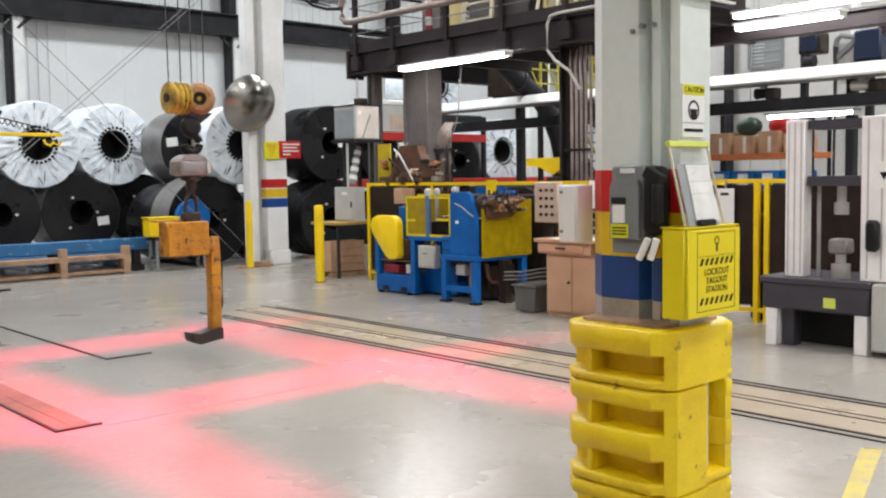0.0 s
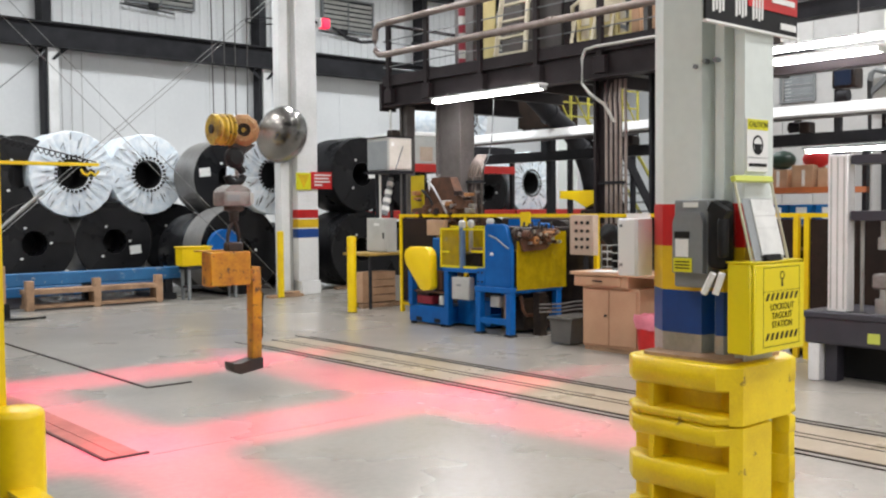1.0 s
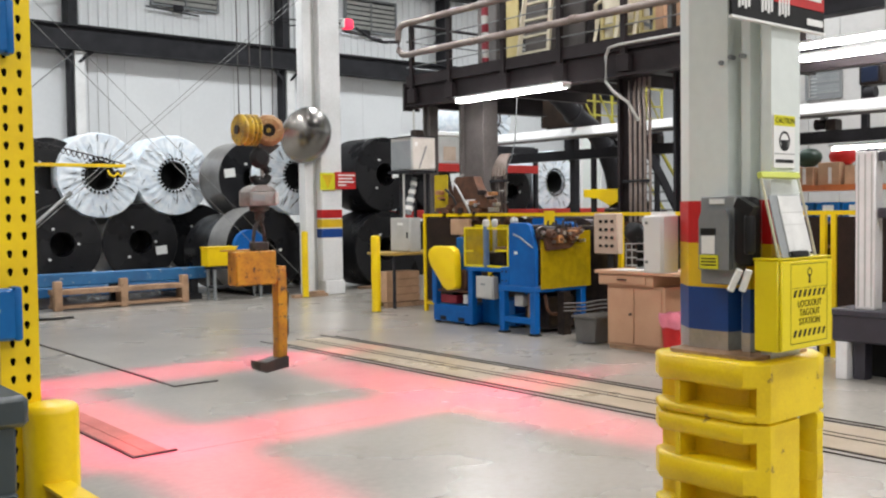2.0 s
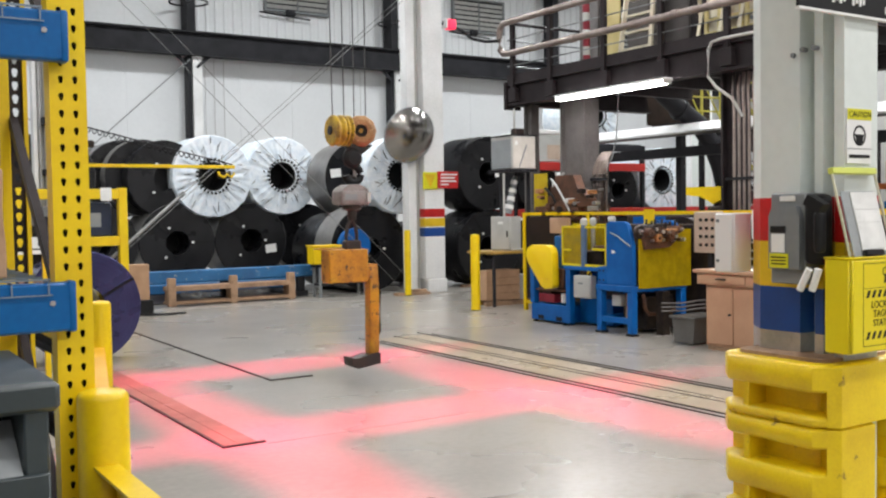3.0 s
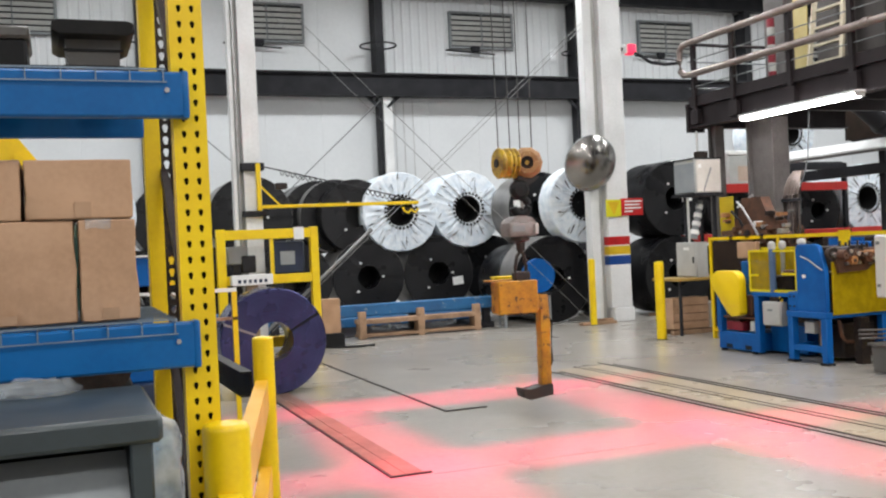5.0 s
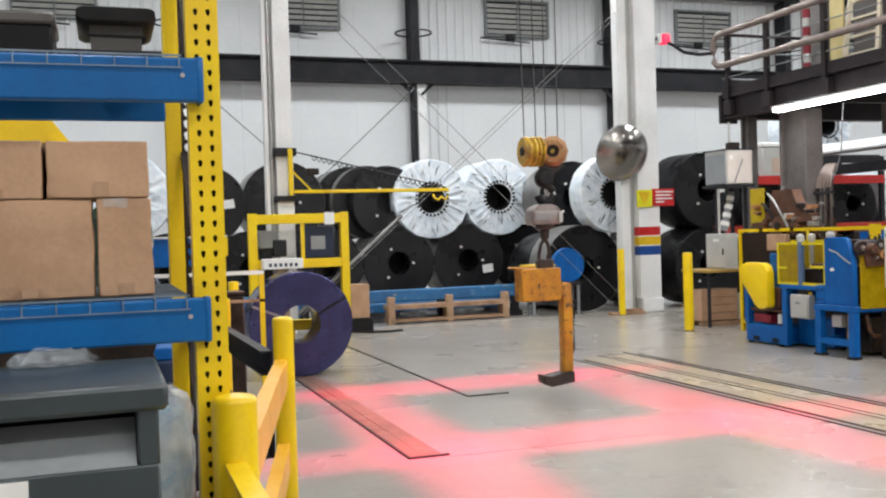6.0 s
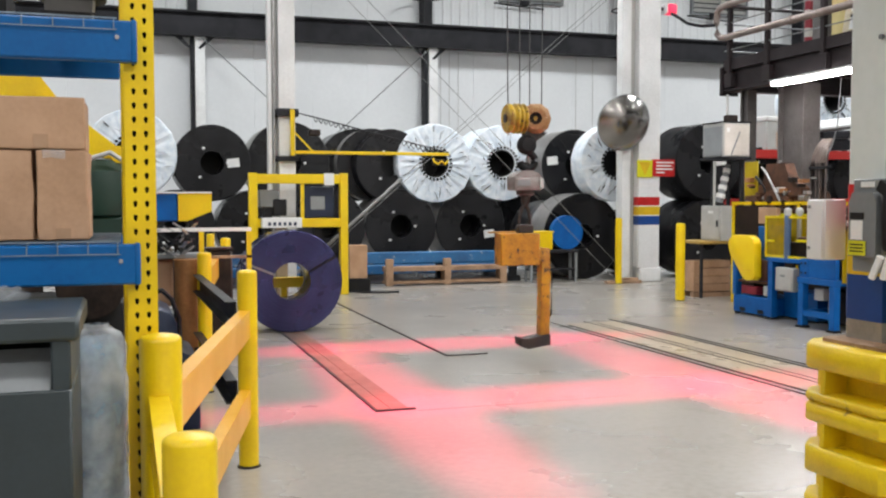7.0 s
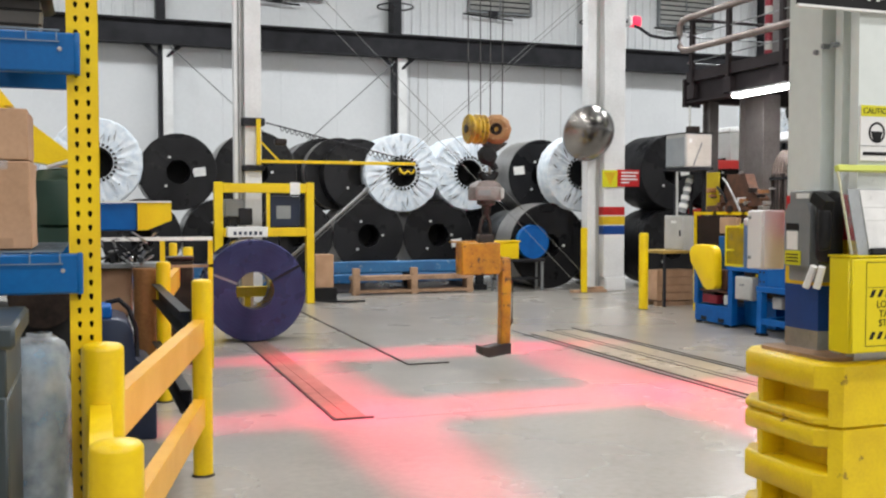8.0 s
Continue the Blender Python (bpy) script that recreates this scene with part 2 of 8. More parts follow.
    wrap=mat("white_coil_wrapper", (0.88, 0.93, 0.975), 0.32, 0, (0.66, 0.75, 0.84), 7.5, 0.3, 18, 0.7, wear=(0.30, 0.33, 0.36), wear_at=0.72),
    coil=ring_mat("black_wound_steel", (0.015, 0.015, 0.017), (0.005, 0.005, 0.006), 0.30, 0.0),
    coil_side=mat("grey_steel_sheet_outer_wrap", (0.30, 0.29, 0.28), 0.38, 0.4, (0.20, 0.195, 0.19), 2, 0.3, 20, 0.05),
    coil_purple=ring_mat("blue_violet_coated_strip", (0.064, 0.07, 0.185), (0.030, 0.032, 0.09), 0.24, 0.6, 70, 0.12),
    strap=mat("steel_strapping", (0.30, 0.30, 0.30), 0.35, 0.7, None, 5, 0.3, 40, 0.02),
    plate=mat("worn_floor_plate", (0.28, 0.19, 0.13), 0.45, 0.3, (0.16, 0.11, 0.08), 2.5, 0.4, 30, 0.1, wear=(0.36, 0.30, 0.26), wear_at=0.62),
    plank=mat("floor_track_infill", (0.45, 0.375, 0.285), 0.28, 0, (0.34, 0.275, 0.20), 1.5, 0.4, 25, 0.08),
    groove=mat("dark_rail_steel", (0.045, 0.034, 0.028), 0.4, 0.5, None, 5, 0.4, 40, 0.05),
    mirror=mat("convex_mirror", (0.34, 0.33, 0.315), 0.185, 1.0, (0.28, 0.265, 0.25), 3, 0.1, 20, 0.0),
    red_rack=mat("red_rack_enamel", (0.50, 0.03, 0.025), 0.4, 0, None, 3, 0.3, 40, 0.03),
    orange=mat("orange_rack_enamel", (0.55, 0.15, 0.04), 0.45, 0, None, 3, 0.3, 40, 0.03),
    sign_yel=mat("sign_yellow", (0.70, 0.66, 0.02), 0.35, 0, None, 5, 0.1, 40, 0.0),
    cream=mat("cream_control_paint", (0.55, 0.43, 0.34), 0.5, 0, (0.45, 0.34, 0.26), 4, 0.2, 40, 0.03),
    bluegrey=mat("blue_grey_cloth", (0.42, 0.60, 0.76), 0.6, 0, (0.14, 0.28, 0.42), 7, 0.4, 30, 0.1),
    lime=mat("lime_yellow_edging", (0.62, 0.68, 0.12), 0.4, 0, None, 5, 0.1, 40, 0.0),
    tape=mat("clear_brown_tape", (0.47, 0.30, 0.19), 0.18, 0, (0.40, 0.25, 0.15), 6, 0.3, 40, 0.15),
    ltdark=mat("smoky_grey_plastic", (0.11, 0.105, 0.10), 0.35, 0, (0.08, 0.075, 0.07), 4, 0.3, 40, 0.03),
    cheek=mat("rust_brown_worn_guard", (0.36, 0.20, 0.08), 0.5, 0.1, (0.22, 0.10, 0.04), 9, 0.4, 50, 0.12, wear=(0.55, 0.36, 0.2), wear_at=0.6),
    line=mat("worn_yellow_floor_paint", (0.62, 0.50, 0.10), 0.4, 0, (0.50, 0.42, 0.16), 6, 0.5, 40, 0.03, wear=(0.42, 0.39, 0.33), wear_at=0.58),
    cradle=mat("scuffed_blue_cradle_paint", (0.02, 0.15, 0.36), 0.45, 0, (0.02, 0.10, 0.24), 3, 0.4, 40, 0.05, wear=(0.30, 0.34, 0.38), wear_at=0.60),
    drum=mat("rust_brown_fibre", (0.44, 0.21, 0.075), 0.5, 0, (0.24, 0.10, 0.035), 4, 0.3, 40, 0.05),
    rail_yel=mat("dull_olive_yellow_rail", (0.46, 0.42, 0.06), 0.45, 0, (0.36, 0.32, 0.05), 4, 0.3, 40, 0.04),
    bright=mat("bright_machined_steel", (0.62, 0.60, 0.58), 0.28, 0.8, (0.4, 0.38, 0.36), 9, 0.3, 40, 0.05),
    maroon=mat("faded_maroon_paint", (0.26, 0.012, 0.03), 0.5, 0, (0.18, 0.01, 0.02), 5, 0.3, 40, 0.03),
    fold_shade=mat("crease_shade", (0.40, 0.44, 0.48), 0.5, 0, (0.55, 0.60, 0.65), 9, 0.3, 40, 0.05),
    fence_sheet=mat("dark_brown_sheet", (0.030, 0.017, 0.012), 0.5, 0, (0.014, 0.009, 0.007), 2.5, 0.4, 25, 0.08, spec=0.2),
    pale_yel=mat("faded_cream_yellow_paint", (0.62, 0.52, 0.24), 0.45, 0, (0.50, 0.40, 0.16), 4, 0.3, 40, 0.04),
    cream_white=mat("off_white_enclosure_paint", (0.66, 0.62, 0.57), 0.45, 0, (0.52, 0.48, 0.43), 3, 0.3, 40, 0.04),
    vinyl_edge=mat("yellowed_vinyl_edge", (0.66, 0.64, 0.46), 0.35, 0, (0.58, 0.56, 0.40), 9, 0.3, 40, 0.02),
    pale=mat("cream_tank_paint", (0.66, 0.60, 0.46), 0.45, 0, (0.52, 0.46, 0.34), 3, 0.3, 40, 0.04),
    pink=mat("pink_film_bag", (0.75, 0.22, 0.30), 0.4, 0, None, 8, 0.4, 40, 0.2),
    green=mat("dark_green_machine_paint", (0.015, 0.045, 0.03), 0.4, 0, None, 4, 0.4, 40, 0.05),
    navy=mat("navy_machine_paint", (0.006, 0.018, 0.055), 0.4, 0, None, 4, 0.4, 40, 0.05),
    scrap=mat("bright_scrap_strip", (0.5, 0.5, 0.52), 0.3, 0.8, (0.2, 0.2, 0.2), 9, 0.4, 40, 0.1),
    tube=glow("lit_fluorescent_tube", (1.0, 0.97, 0.97), 34.0),
    red_glow=glow("lit_red_beacon", (1.0, 0.03, 0.09), 0.9),
)


def clear_film(name, col, alpha_rough=0.15, thin=0.06, thick=0.36):
    m = bpy.data.materials.new(name)
    m.use_nodes = True
    nt = m.node_tree
    b = nt.nodes["Principled BSDF"]
    b.inputs["Base Color"].default_value = (*col, 1)
    b.inputs["Roughness"].default_value = alpha_rough
    tr = nt.nodes.new("ShaderNodeBsdfTransparent")
    mx = nt.nodes.new("ShaderNodeMixShader")
    n = nt.nodes.new("ShaderNodeTexNoise")
    n.inputs["Scale"].default_value, n.inputs["Detail"].default_value = 9, 5
    geo = nt.nodes.new("ShaderNodeNewGeometry")
    nt.links.new(geo.outputs["Position"], n.inputs["Vector"])
    r = nt.nodes.new("ShaderNodeMapRange")
    r.inputs["From Min"].default_value, r.inputs["From Max"].default_value = 0.35, 0.7
    r.inputs["To Min"].default_value, r.inputs["To Max"].default_value = thin, thick
    nt.links.new(n.outputs["Fac"], r.inputs["Value"])
    nt.links.new(r.outputs["Result"], mx.inputs[0])
    nt.links.new(tr.outputs[0], mx.inputs[1])
    nt.links.new(b.outputs[0], mx.inputs[2])
    nt.links.new(mx.outputs[0], nt.nodes["Material Output"].inputs[0])
    bn = nt.nodes.new("ShaderNodeBump")
    bn.inputs["Strength"].default_value, bn.inputs["Distance"].default_value = 0.5, 0.02
    nt.links.new(n.outputs["Fac"], bn.inputs["Height"])
    nt.links.new(bn.outputs["Normal"], b.inputs["Normal"])
    return m


M["amber"] = clear_film("oily_amber_plastic", (0.43, 0.30, 0.006), 0.16, 0.62, 0.88)
M["film"] = clear_film("clear_plastic_film", (0.72, 0.80, 0.86))
M["bag"] = clear_film("milky_plastic_bag", (0.86, 0.91, 0.95), 0.2, 0.25, 0.75)
M["sleeve"] = clear_film("clear_vinyl_sleeve", (0.80, 0.82, 0.80), 0.1, 0.03, 0.16)

# ---- building helpers ----
ORIGIN = {}


def bx(bm, x0, x1, y0, y1, z0, z1, bv=0.0, seg=1):
    """A box, with bevelled edges where bv is given."""
    m = Matrix.LocRotScale(((x0 + x1) / 2, (y0 + y1) / 2, (z0 + z1) / 2), None, (abs(x1 - x0), abs(y1 - y0), abs(z1 - z0)))
    vs = bmesh.ops.create_cube(bm, size=1, matrix=m)["verts"]
    if bv:
        es = list({e for v in vs for e in v.link_edges})
        bmesh.ops.bevel(bm, geom=es, offset=bv, segments=seg, affect="EDGES", profile=0.5)
    return bm


def cy(bm, a, b, r, seg=16, r2=None, caps=True):
    """A round bar from a to b."""
    a, b = Vector(a), Vector(b)
    d = b - a
    m = Matrix.Translation((a + b) / 2) @ d.to_track_quat("Z", "Y").to_matrix().to_4x4()
    bmesh.ops.create_cone(bm, cap_ends=caps, segments=seg, radius1=r, radius2=r if r2 is None else r2, depth=d.length, matrix=m)
    return bm


def bar(bm, a, b, w, h, up=(0, 0, 1)):
    """A square bar from a to b, w wide and h high."""
    a, b = Vector(a), Vector(b)
    d = (b - a).normalized()
    s = d.cross(Vector(up)).normalized()
    u = s.cross(d)
    vs = [bm.verts.new(p + s * (i * w / 2) + u * (j * h / 2)) for p in (a, b) for i, j in ((-1, -1), (1, -1), (1, 1), (-1, 1))]
    for f in ((3, 2, 1, 0), (4, 5, 6, 7), (0, 1, 5, 4), (1, 2, 6, 5), (2, 3, 7, 6), (3, 0, 4, 7)):
        bm.faces.new([vs[i] for i in f])
    return bm


def path_tube(bm, pts, r, seg=8):
    pts = [Vector(p) for p in pts]
    rings = []
    for i, p in enumerate(pts):
        d = (pts[min(i + 1, len(pts) - 1)] - pts[max(i - 1, 0)]).normalized()
        q = d.to_track_quat("Z", "Y")
        rings.append([bm.verts.new(p + q @ Vector((r * math.cos(2 * math.pi * k / seg), r * math.sin(2 * math.pi * k / seg), 0))) for k in range(seg)])
    for a, b in zip(rings, rings[1:]):
        for k in range(seg):
            bm.faces.new((a[k], a[(k + 1) % seg], b[(k + 1) % seg], b[k]))
    bm.faces.new(rings[0][::-1])
    bm.faces.new(rings[-1])
    return bm


def prism(bm, pts, axis, a, b):
    """A flat outline pulled from a to b along x, y or z. The outline lists the two other coordinates."""
    def at(p, h):
        return {"x": (h, p[0], p[1]), "y": (p[0], h, p[1]), "z": (p[0], p[1], h)}[axis]
    lo = [bm.verts.new(at(p, a)) for p in pts]
    hi = [bm.verts.new(at(p, b)) for p in pts]
    bm.faces.new(lo)
    bm.faces.new(hi[::-1])
    n = len(pts)
    for i in range(n):
        bm.faces.new((lo[i], hi[i], hi[(i + 1) % n], lo[(i + 1) % n]))
    return bm


def lathe(bm, prof, c, axis="y", seg=48, closed=True):
    """A profile of (radius, along) turned round an axis through c."""
    c = Vector(c)
    rows = []
    for r, h in prof:
        row = []
        for k in range(seg):
            a = 2 * math.pi * k / seg
            u, w = r * math.cos(a), r * math.sin(a)
            row.append(bm.verts.new(c + Vector({"y": (u, h, w), "z": (u, w, h), "x": (h, u, w)}[axis])))
        rows.append(row)
    n = len(rows)
    for i in range(n if closed else n - 1):
        a, b = rows[i], rows[(i + 1) % n]
        for k in range(seg):
            bm.faces.new((a[k], a[(k + 1) % seg], b[(k + 1) % seg], b[k]))
    return bm


def rounded(cx, cyy, hx, hy, r, n=5):
    pts = []
    for qx, qy, a0 in ((1, 1, 0), (-1, 1, 90), (-1, -1, 180), (1, -1, 270)):
        for k in range(n + 1):
            a = radians(a0 + 90 * k / n)
            pts.append((cx + qx * (hx - r) + r * math.cos(a), cyy + qy * (hy - r) + r * math.sin(a)))
    return pts


def mesh_of(name, bm, material, smooth=True, sharp=38):
    bmesh.ops.recalc_face_normals(bm, faces=bm.faces)
    me = bpy.data.meshes.new(name)
    if smooth:
        for f in bm.faces:
            f.smooth = True
    bm.to_mesh(me)
    bm.free()
    if smooth:
        me.set_sharp_from_angle(angle=radians(sharp))
    me.materials.append(material)
    return me


ZONE = Matrix.Identity(4)


def set_out(k):
    """What is built after this is set out k times as far from a datum in the aisle, and is k times as large."""
    datum = Matrix.Translation((0.5, 0.3, 1.75))
    ZONE[:] = datum @ Matrix.Diagonal((k, k, k, 1)) @ datum.inverted()


def on_site(bm):
    """Moves a mesh to its zone; feet stay on the floor."""
    for v in bm.verts:
        z = v.co.z
        v.co = ZONE @ v.co
        if z < 0.035:
            v.co.z = z
    return bm


def thing(name, loc, label, category, group="", kind=""):
    ob = new(name)
    loc = ZONE @ Vector(loc)
    ob.location = loc
    ob.empty_display_size = 0.1
    ORIGIN[ob.name] = loc
    return tagged(ob, label, category, group, kind)


def part(name, bm, material, parent, label="", sharp=38):
    """Links a bmesh, given in world places, as one mesh under a thing or a part."""
    o = ORIGIN[parent.name]
    bmesh.ops.translate(on_site(bm), verts=bm.verts, vec=-o)
    ob = new(name, mesh_of(name, bm, material, True, sharp))
    ob.parent = parent
    ORIGIN[ob.name] = o
    if label:
        tagged(ob, label)
    return ob


def single(name, bm, material, loc, label, category, group="", kind="", sharp=38):
    """One mesh as a thing of its own."""
    o = Vector(loc)
    bmesh.ops.translate(bm, verts=bm.verts, vec=-o)
    ob = new(name, mesh_of(name, bm, material, True, sharp))
    ob.location = o
    ORIGIN[ob.name] = o
    return tagged(ob, label, category, group, kind)


def B():
    return bmesh.new()


def lettering(text, parent, material, size, m, name="lettering"):
    """Words in the built-in font, as a flat mesh, at the pose m."""
    c = bpy.data.curves.new(name, "FONT")
    c.body, c.size, c.align_x, c.extrude = text, size, "CENTER", 0.0006
    tmp = bpy.data.objects.new(name, c)
    me = bpy.data.meshes.new_from_object(tmp)
    bpy.data.objects.remove(tmp)
    me.transform(Matrix.Translation(-ORIGIN[parent.name]) @ m)
    me.materials.clear()
    me.materials.append(material)
    ob = new(name, me)
    ob.parent = parent
    ORIGIN[ob.name] = ORIGIN[parent.name]
    return ob

# ---- the hall ----
XL, XR, YB, YF, ZC = -12.0, 39.0, -11.0, 31.5, 11.5
single("floor", bx(B(), XL - 0.3, XR + 0.3, YB - 0.3, YF + 0.3, -0.3, 0), M["floor"], (0, 0, 0), "polished grey concrete factory floor with scuffs and stains", "floor", kind="structure")
single("ceiling", bx(B(), XL - 0.3, XR + 0.3, YB - 0.3, YF + 0.3, ZC, ZC + 0.25), M["ceil"], (0, 0, ZC), "pale high factory roof deck", "ceiling", kind="structure")
wall_n = thing("wall_north", (0, YF, 0), "white metal-clad factory wall with ribbed upper sheets", "wall", kind="structure")
part("wall_core", bx(B(), XL - 0.3, XR + 0.3, YF + 0.02, YF + 0.3, 0, ZC), M["wall"], wall_n)
# lower smooth liner panels with open joints, upper ribbed sheets
ZG0, ZG1 = 6.84, 7.62
me_low = mesh_of("liner_panel", bx(B(), 0, 1.885, -0.02, 0.02, 0.0, ZG0 + 0.3, 0.008), M["wall"])
up = bx(B(), 0, 1.885, -0.01, 0.02, ZG0 + 0.4, ZC)
for k in range(6):
    xr = 0.1 + 0.315 * k
    prism(up, [(xr, -0.01), (xr + 0.03, -0.045), (xr + 0.09, -0.045), (xr + 0.12, -0.01)], "z", ZG0 + 0.4, ZC)
me_up = mesh_of("ribbed_sheet", up, M["wall_up"], False)
me_flat = mesh_of("flat_sheet", bx(B(), 0, 1.885, -0.01, 0.02, ZG0 + 0.4, ZC, 0.006), M["wall_up"])
for i in range(27):
    # one bay has flat sheets above the girder
    for nm, me in (("liner_panel", me_low), ("flat_sheet", me_flat) if 8 <= i <= 11 else ("ribbed_sheet", me_up)):
        ob = new(nm, me)
        ob.parent = wall_n
        ob.location = (XL + 1.8875 * i, 0, 0)
for nm, b in (("wall_east", (XR, XR + 0.3, YB, YF + 0.02)), ("wall_west", (XL - 0.3, XL, YB, YF + 0.02)), ("wall_south", (XL, XR, YB - 0.3, YB))):
    single(nm, bx(B(), b[0], b[1], b[2], b[3], 0, ZC), M["wall" if nm == "wall_east" else "wall_off"], (b[0], b[2], 0), "plain white factory wall", "wall", kind="structure")

# long dark girder along the wall, and the eave girder over the louvres
for z0, z1 in ((ZG0, ZG1), (10.34, 10.95)):
    gd = thing("wall_girder", (7, 30.95, z0), "long dark steel girder along the wall", "girder", "wall girders", "structure")
    for nm, za, zb, d in (("flange", z0, z0 + 0.06, 0.2), ("web", z0 + 0.06, z1 - 0.06, 0.05), ("flange", z1 - 0.06, z1, 0.2)):
        part(nm, bx(B(), XL + 0.01, XR - 0.01, 30.95 - d, 30.95 + d, za, zb), M["steel_dark"], gd)

# wall stanchions: dark above the girder, white with a dark edge below
for xc in (-4.45, 3.10, 10.74, 18.28, 25.83, 33.4):
    st = thing("wall_stanchion", (xc, 31.1, 0), "steel wall stanchion, dark above and white below the girder", "column", "wall stanchions", "structure")
    part("upper_post", bx(B(), xc - 0.19, xc + 0.09, 30.82, 31.42, ZG1, 10.34), M["steel_dark"], st)
    part("dark_flange", bx(B(), xc - 0.12, xc, 31.02, 31.42, 0, ZG0), M["steel_dark"], st)
    part("white_post", bx(B(), xc + 0.01, xc + 0.31, 30.92, 31.42, 0, ZG0), M["colwhite"], st)
    part("hoop", lathe(B(), [(0.58, 0.0), (0.62, 0.0), (0.62, 0.045), (0.58, 0.045)], (xc - 0.2, 30.58, 8.44), "z", 28), M["steel_dark"], st)
    part("hoop_arm", bx(B(), xc - 0.2, xc - 0.16, 30.4, 30.85, 8.455, 8.475), M["steel_dark"], st)
    for sx in (-1, 1):
        part("gusset", prism(B(), [(xc + sx * 0.62, ZG0), (xc + sx * 0.42, ZG0), (xc + sx * 0.1, ZG0 - 0.35), (xc + sx * 0.18, ZG0 - 0.38)], "y", 30.9, 30.93), M["steel_dark"], st)
# crossed tie rods on the wall, between two stanchions
for k, (p, q) in enumerate((((3.3, 30.8, 6.8), (10.6, 30.8, 0.28)), ((3.3, 30.74, 0.05), (10.6, 30.74, 6.7)))):
    single("tie_rod", cy(B(), p, q, 0.018, 8), M["elgrey"], p, "thin diagonal steel tie rod on the wall", "tie rod", "wall tie rods", "structure")
# paired rods crossed between the two columns, in front of the coils
for k, (p, q) in enumerate((((3.98, 17.86, 0.33), (10.86, 17.86, 6.28)), ((4.10, 17.90, 0.33), (10.86, 17.90, 6.16)), ((3.98, 17.80, 6.50), (10.68, 17.80, 0.10)), ((3.98, 17.76, 6.88), (10.86, 17.76, 0.27)))):
    o = thing("brace_rod", p, "long diagonal steel rod between the white columns", "brace rod", "column brace rods", "structure")
    part("rod", cy(B(), p, q, 0.006, 8), M["strap"], o)
    if k == 0:
        e = Vector(p).lerp(Vector(q), 0.30)
        part("tube_end", cy(B(), p, e, 0.032, 12), M["strap"], o, "thick lower tube of the rod")
        part("collar", cy(B(), Vector(p).lerp(Vector(q), 0.295), Vector(p).lerp(Vector(q), 0.305), 0.045, 12), M["elgrey"], o)


def louvre(x0, x1, z0, z1):
    lv = thing("wall_louvre", ((x0 + x1) / 2, 31.4, z0), "metal ventilation louvre high in the white wall", "louvre", "wall louvres", "structure")
    fr = B()
    bx(fr, x0, x1, 31.3, 31.46, z0, z0 + 0.07)
    bx(fr, x0, x1, 31.3, 31.46, z1 - 0.07, z1)
    bx(fr, x0, x0 + 0.07, 31.3, 31.46, z0 + 0.07, z1 - 0.07)
    bx(fr, x1 - 0.07, x1, 31.3, 31.46, z0 + 0.07, z1 - 0.07)
    xm = (x0 + x1) / 2
    bx(fr, xm - 0.02, xm + 0.02, 31.3, 31.36, z0 + 0.07, z1 - 0.07)
    part("frame", fr, M["elgrey"], lv)
    part("backing", bx(B(), x0 + 0.07, x1 - 0.07, 31.42, 31.45, z0 + 0.07, z1 - 0.07), M["steel_dark"], lv)
    n = 6
    for k in range(n):
        z = z0 + 0.12 + (z1 - z0 - 0.2) * k / n
        part("slat", prism(B(), [(31.41, z), (31.38, z), (31.32, z + 0.11), (31.35, z + 0.12)], "x", x0 + 0.07, x1 - 0.07), M["boxgrey"], lv)
    part("drive_rod", cy(B(), (x0 - 0.22, 31.26, z0 - 0.08), (x0 + 1.65, 31.26, z0 - 0.2), 0.03, 8), M["steel_dark"], lv)
    part("actuator", bx(B(), x0 + 0.75, x0 + 1.08, 31.2, 31.3, z0 - 0.12, z0 + 0.08, 0.01), M["steel_dark"], lv)


for x0 in (-1.75, 5.82, 13.43, 21.12, 28.7):
    louvre(x0, x0 + 2.44, 8.64, 9.93)
# thin cables hanging down the wall
for xw in (11.3, 11.61, 11.94, 16.4, 17.07):
    single("wall_cable", cy(B(), (xw, 31.38, 1.0), (xw, 31.38, ZG0), 0.010, 6), M["boxgrey"], (xw, 31.38, 1), "thin grey cable run down the white wall", "cable", "wall cables", "structure")

# floor plates and tracks
pl = thing("floor_plate", (3.0, 7.25, 0), "long worn brown steel floor plate in a dark frame", "floor plate", "floor plates", "structure")
part("sheet", bx(B(), 2.885, 3.15, 7.29, 13.8, 0.0, 0.006), M["plate"], pl)
for a in ((2.86, 2.885, 7.255, 13.8), (2.885, 3.2, 7.255, 7.29)):
    part("frame_strip", bx(B(), a[0], a[1], a[2], a[3], 0, 0.012), M["groove"], pl)
part("inner_strip", bx(B(), 3.0, 3.008, 7.3, 13.8, 0.006, 0.009), M["plate"], pl)
pl2 = thing("floor_plate", (4.5, 9.75, 0), "bare floor plate edged with a dark steel strip", "floor plate", "floor plates", "structure")
for a in ((4.29, 4.318, 9.78, 16.0), (4.29, 4.78, 9.745, 9.78)):
    part("frame_strip", bx(B(), a[0], a[1], a[2], a[3], 0, 0.012), M["groove"], pl2)
tr = thing("floor_track", (7.1, 5, 0), "set of parallel dark rails with tan infill in the floor", "floor track", kind="structure")
part("infill", bx(B(), 6.76, 7.52, -10.5, 11.9, 0, 0.005), M["plank"], tr)
for xa, xb, ye in ((6.61, 6.624, 12.15), (6.714, 6.726, 11.7), (7.09, 7.105, 12.0), (7.197, 7.207, 11.8), (7.56, 7.574, 12.15), (7.656, 7.666, 11.9)):
    part("rail", bx(B(), xa, xb, -10.6, ye, 0, 0.010), M["groove"], tr)
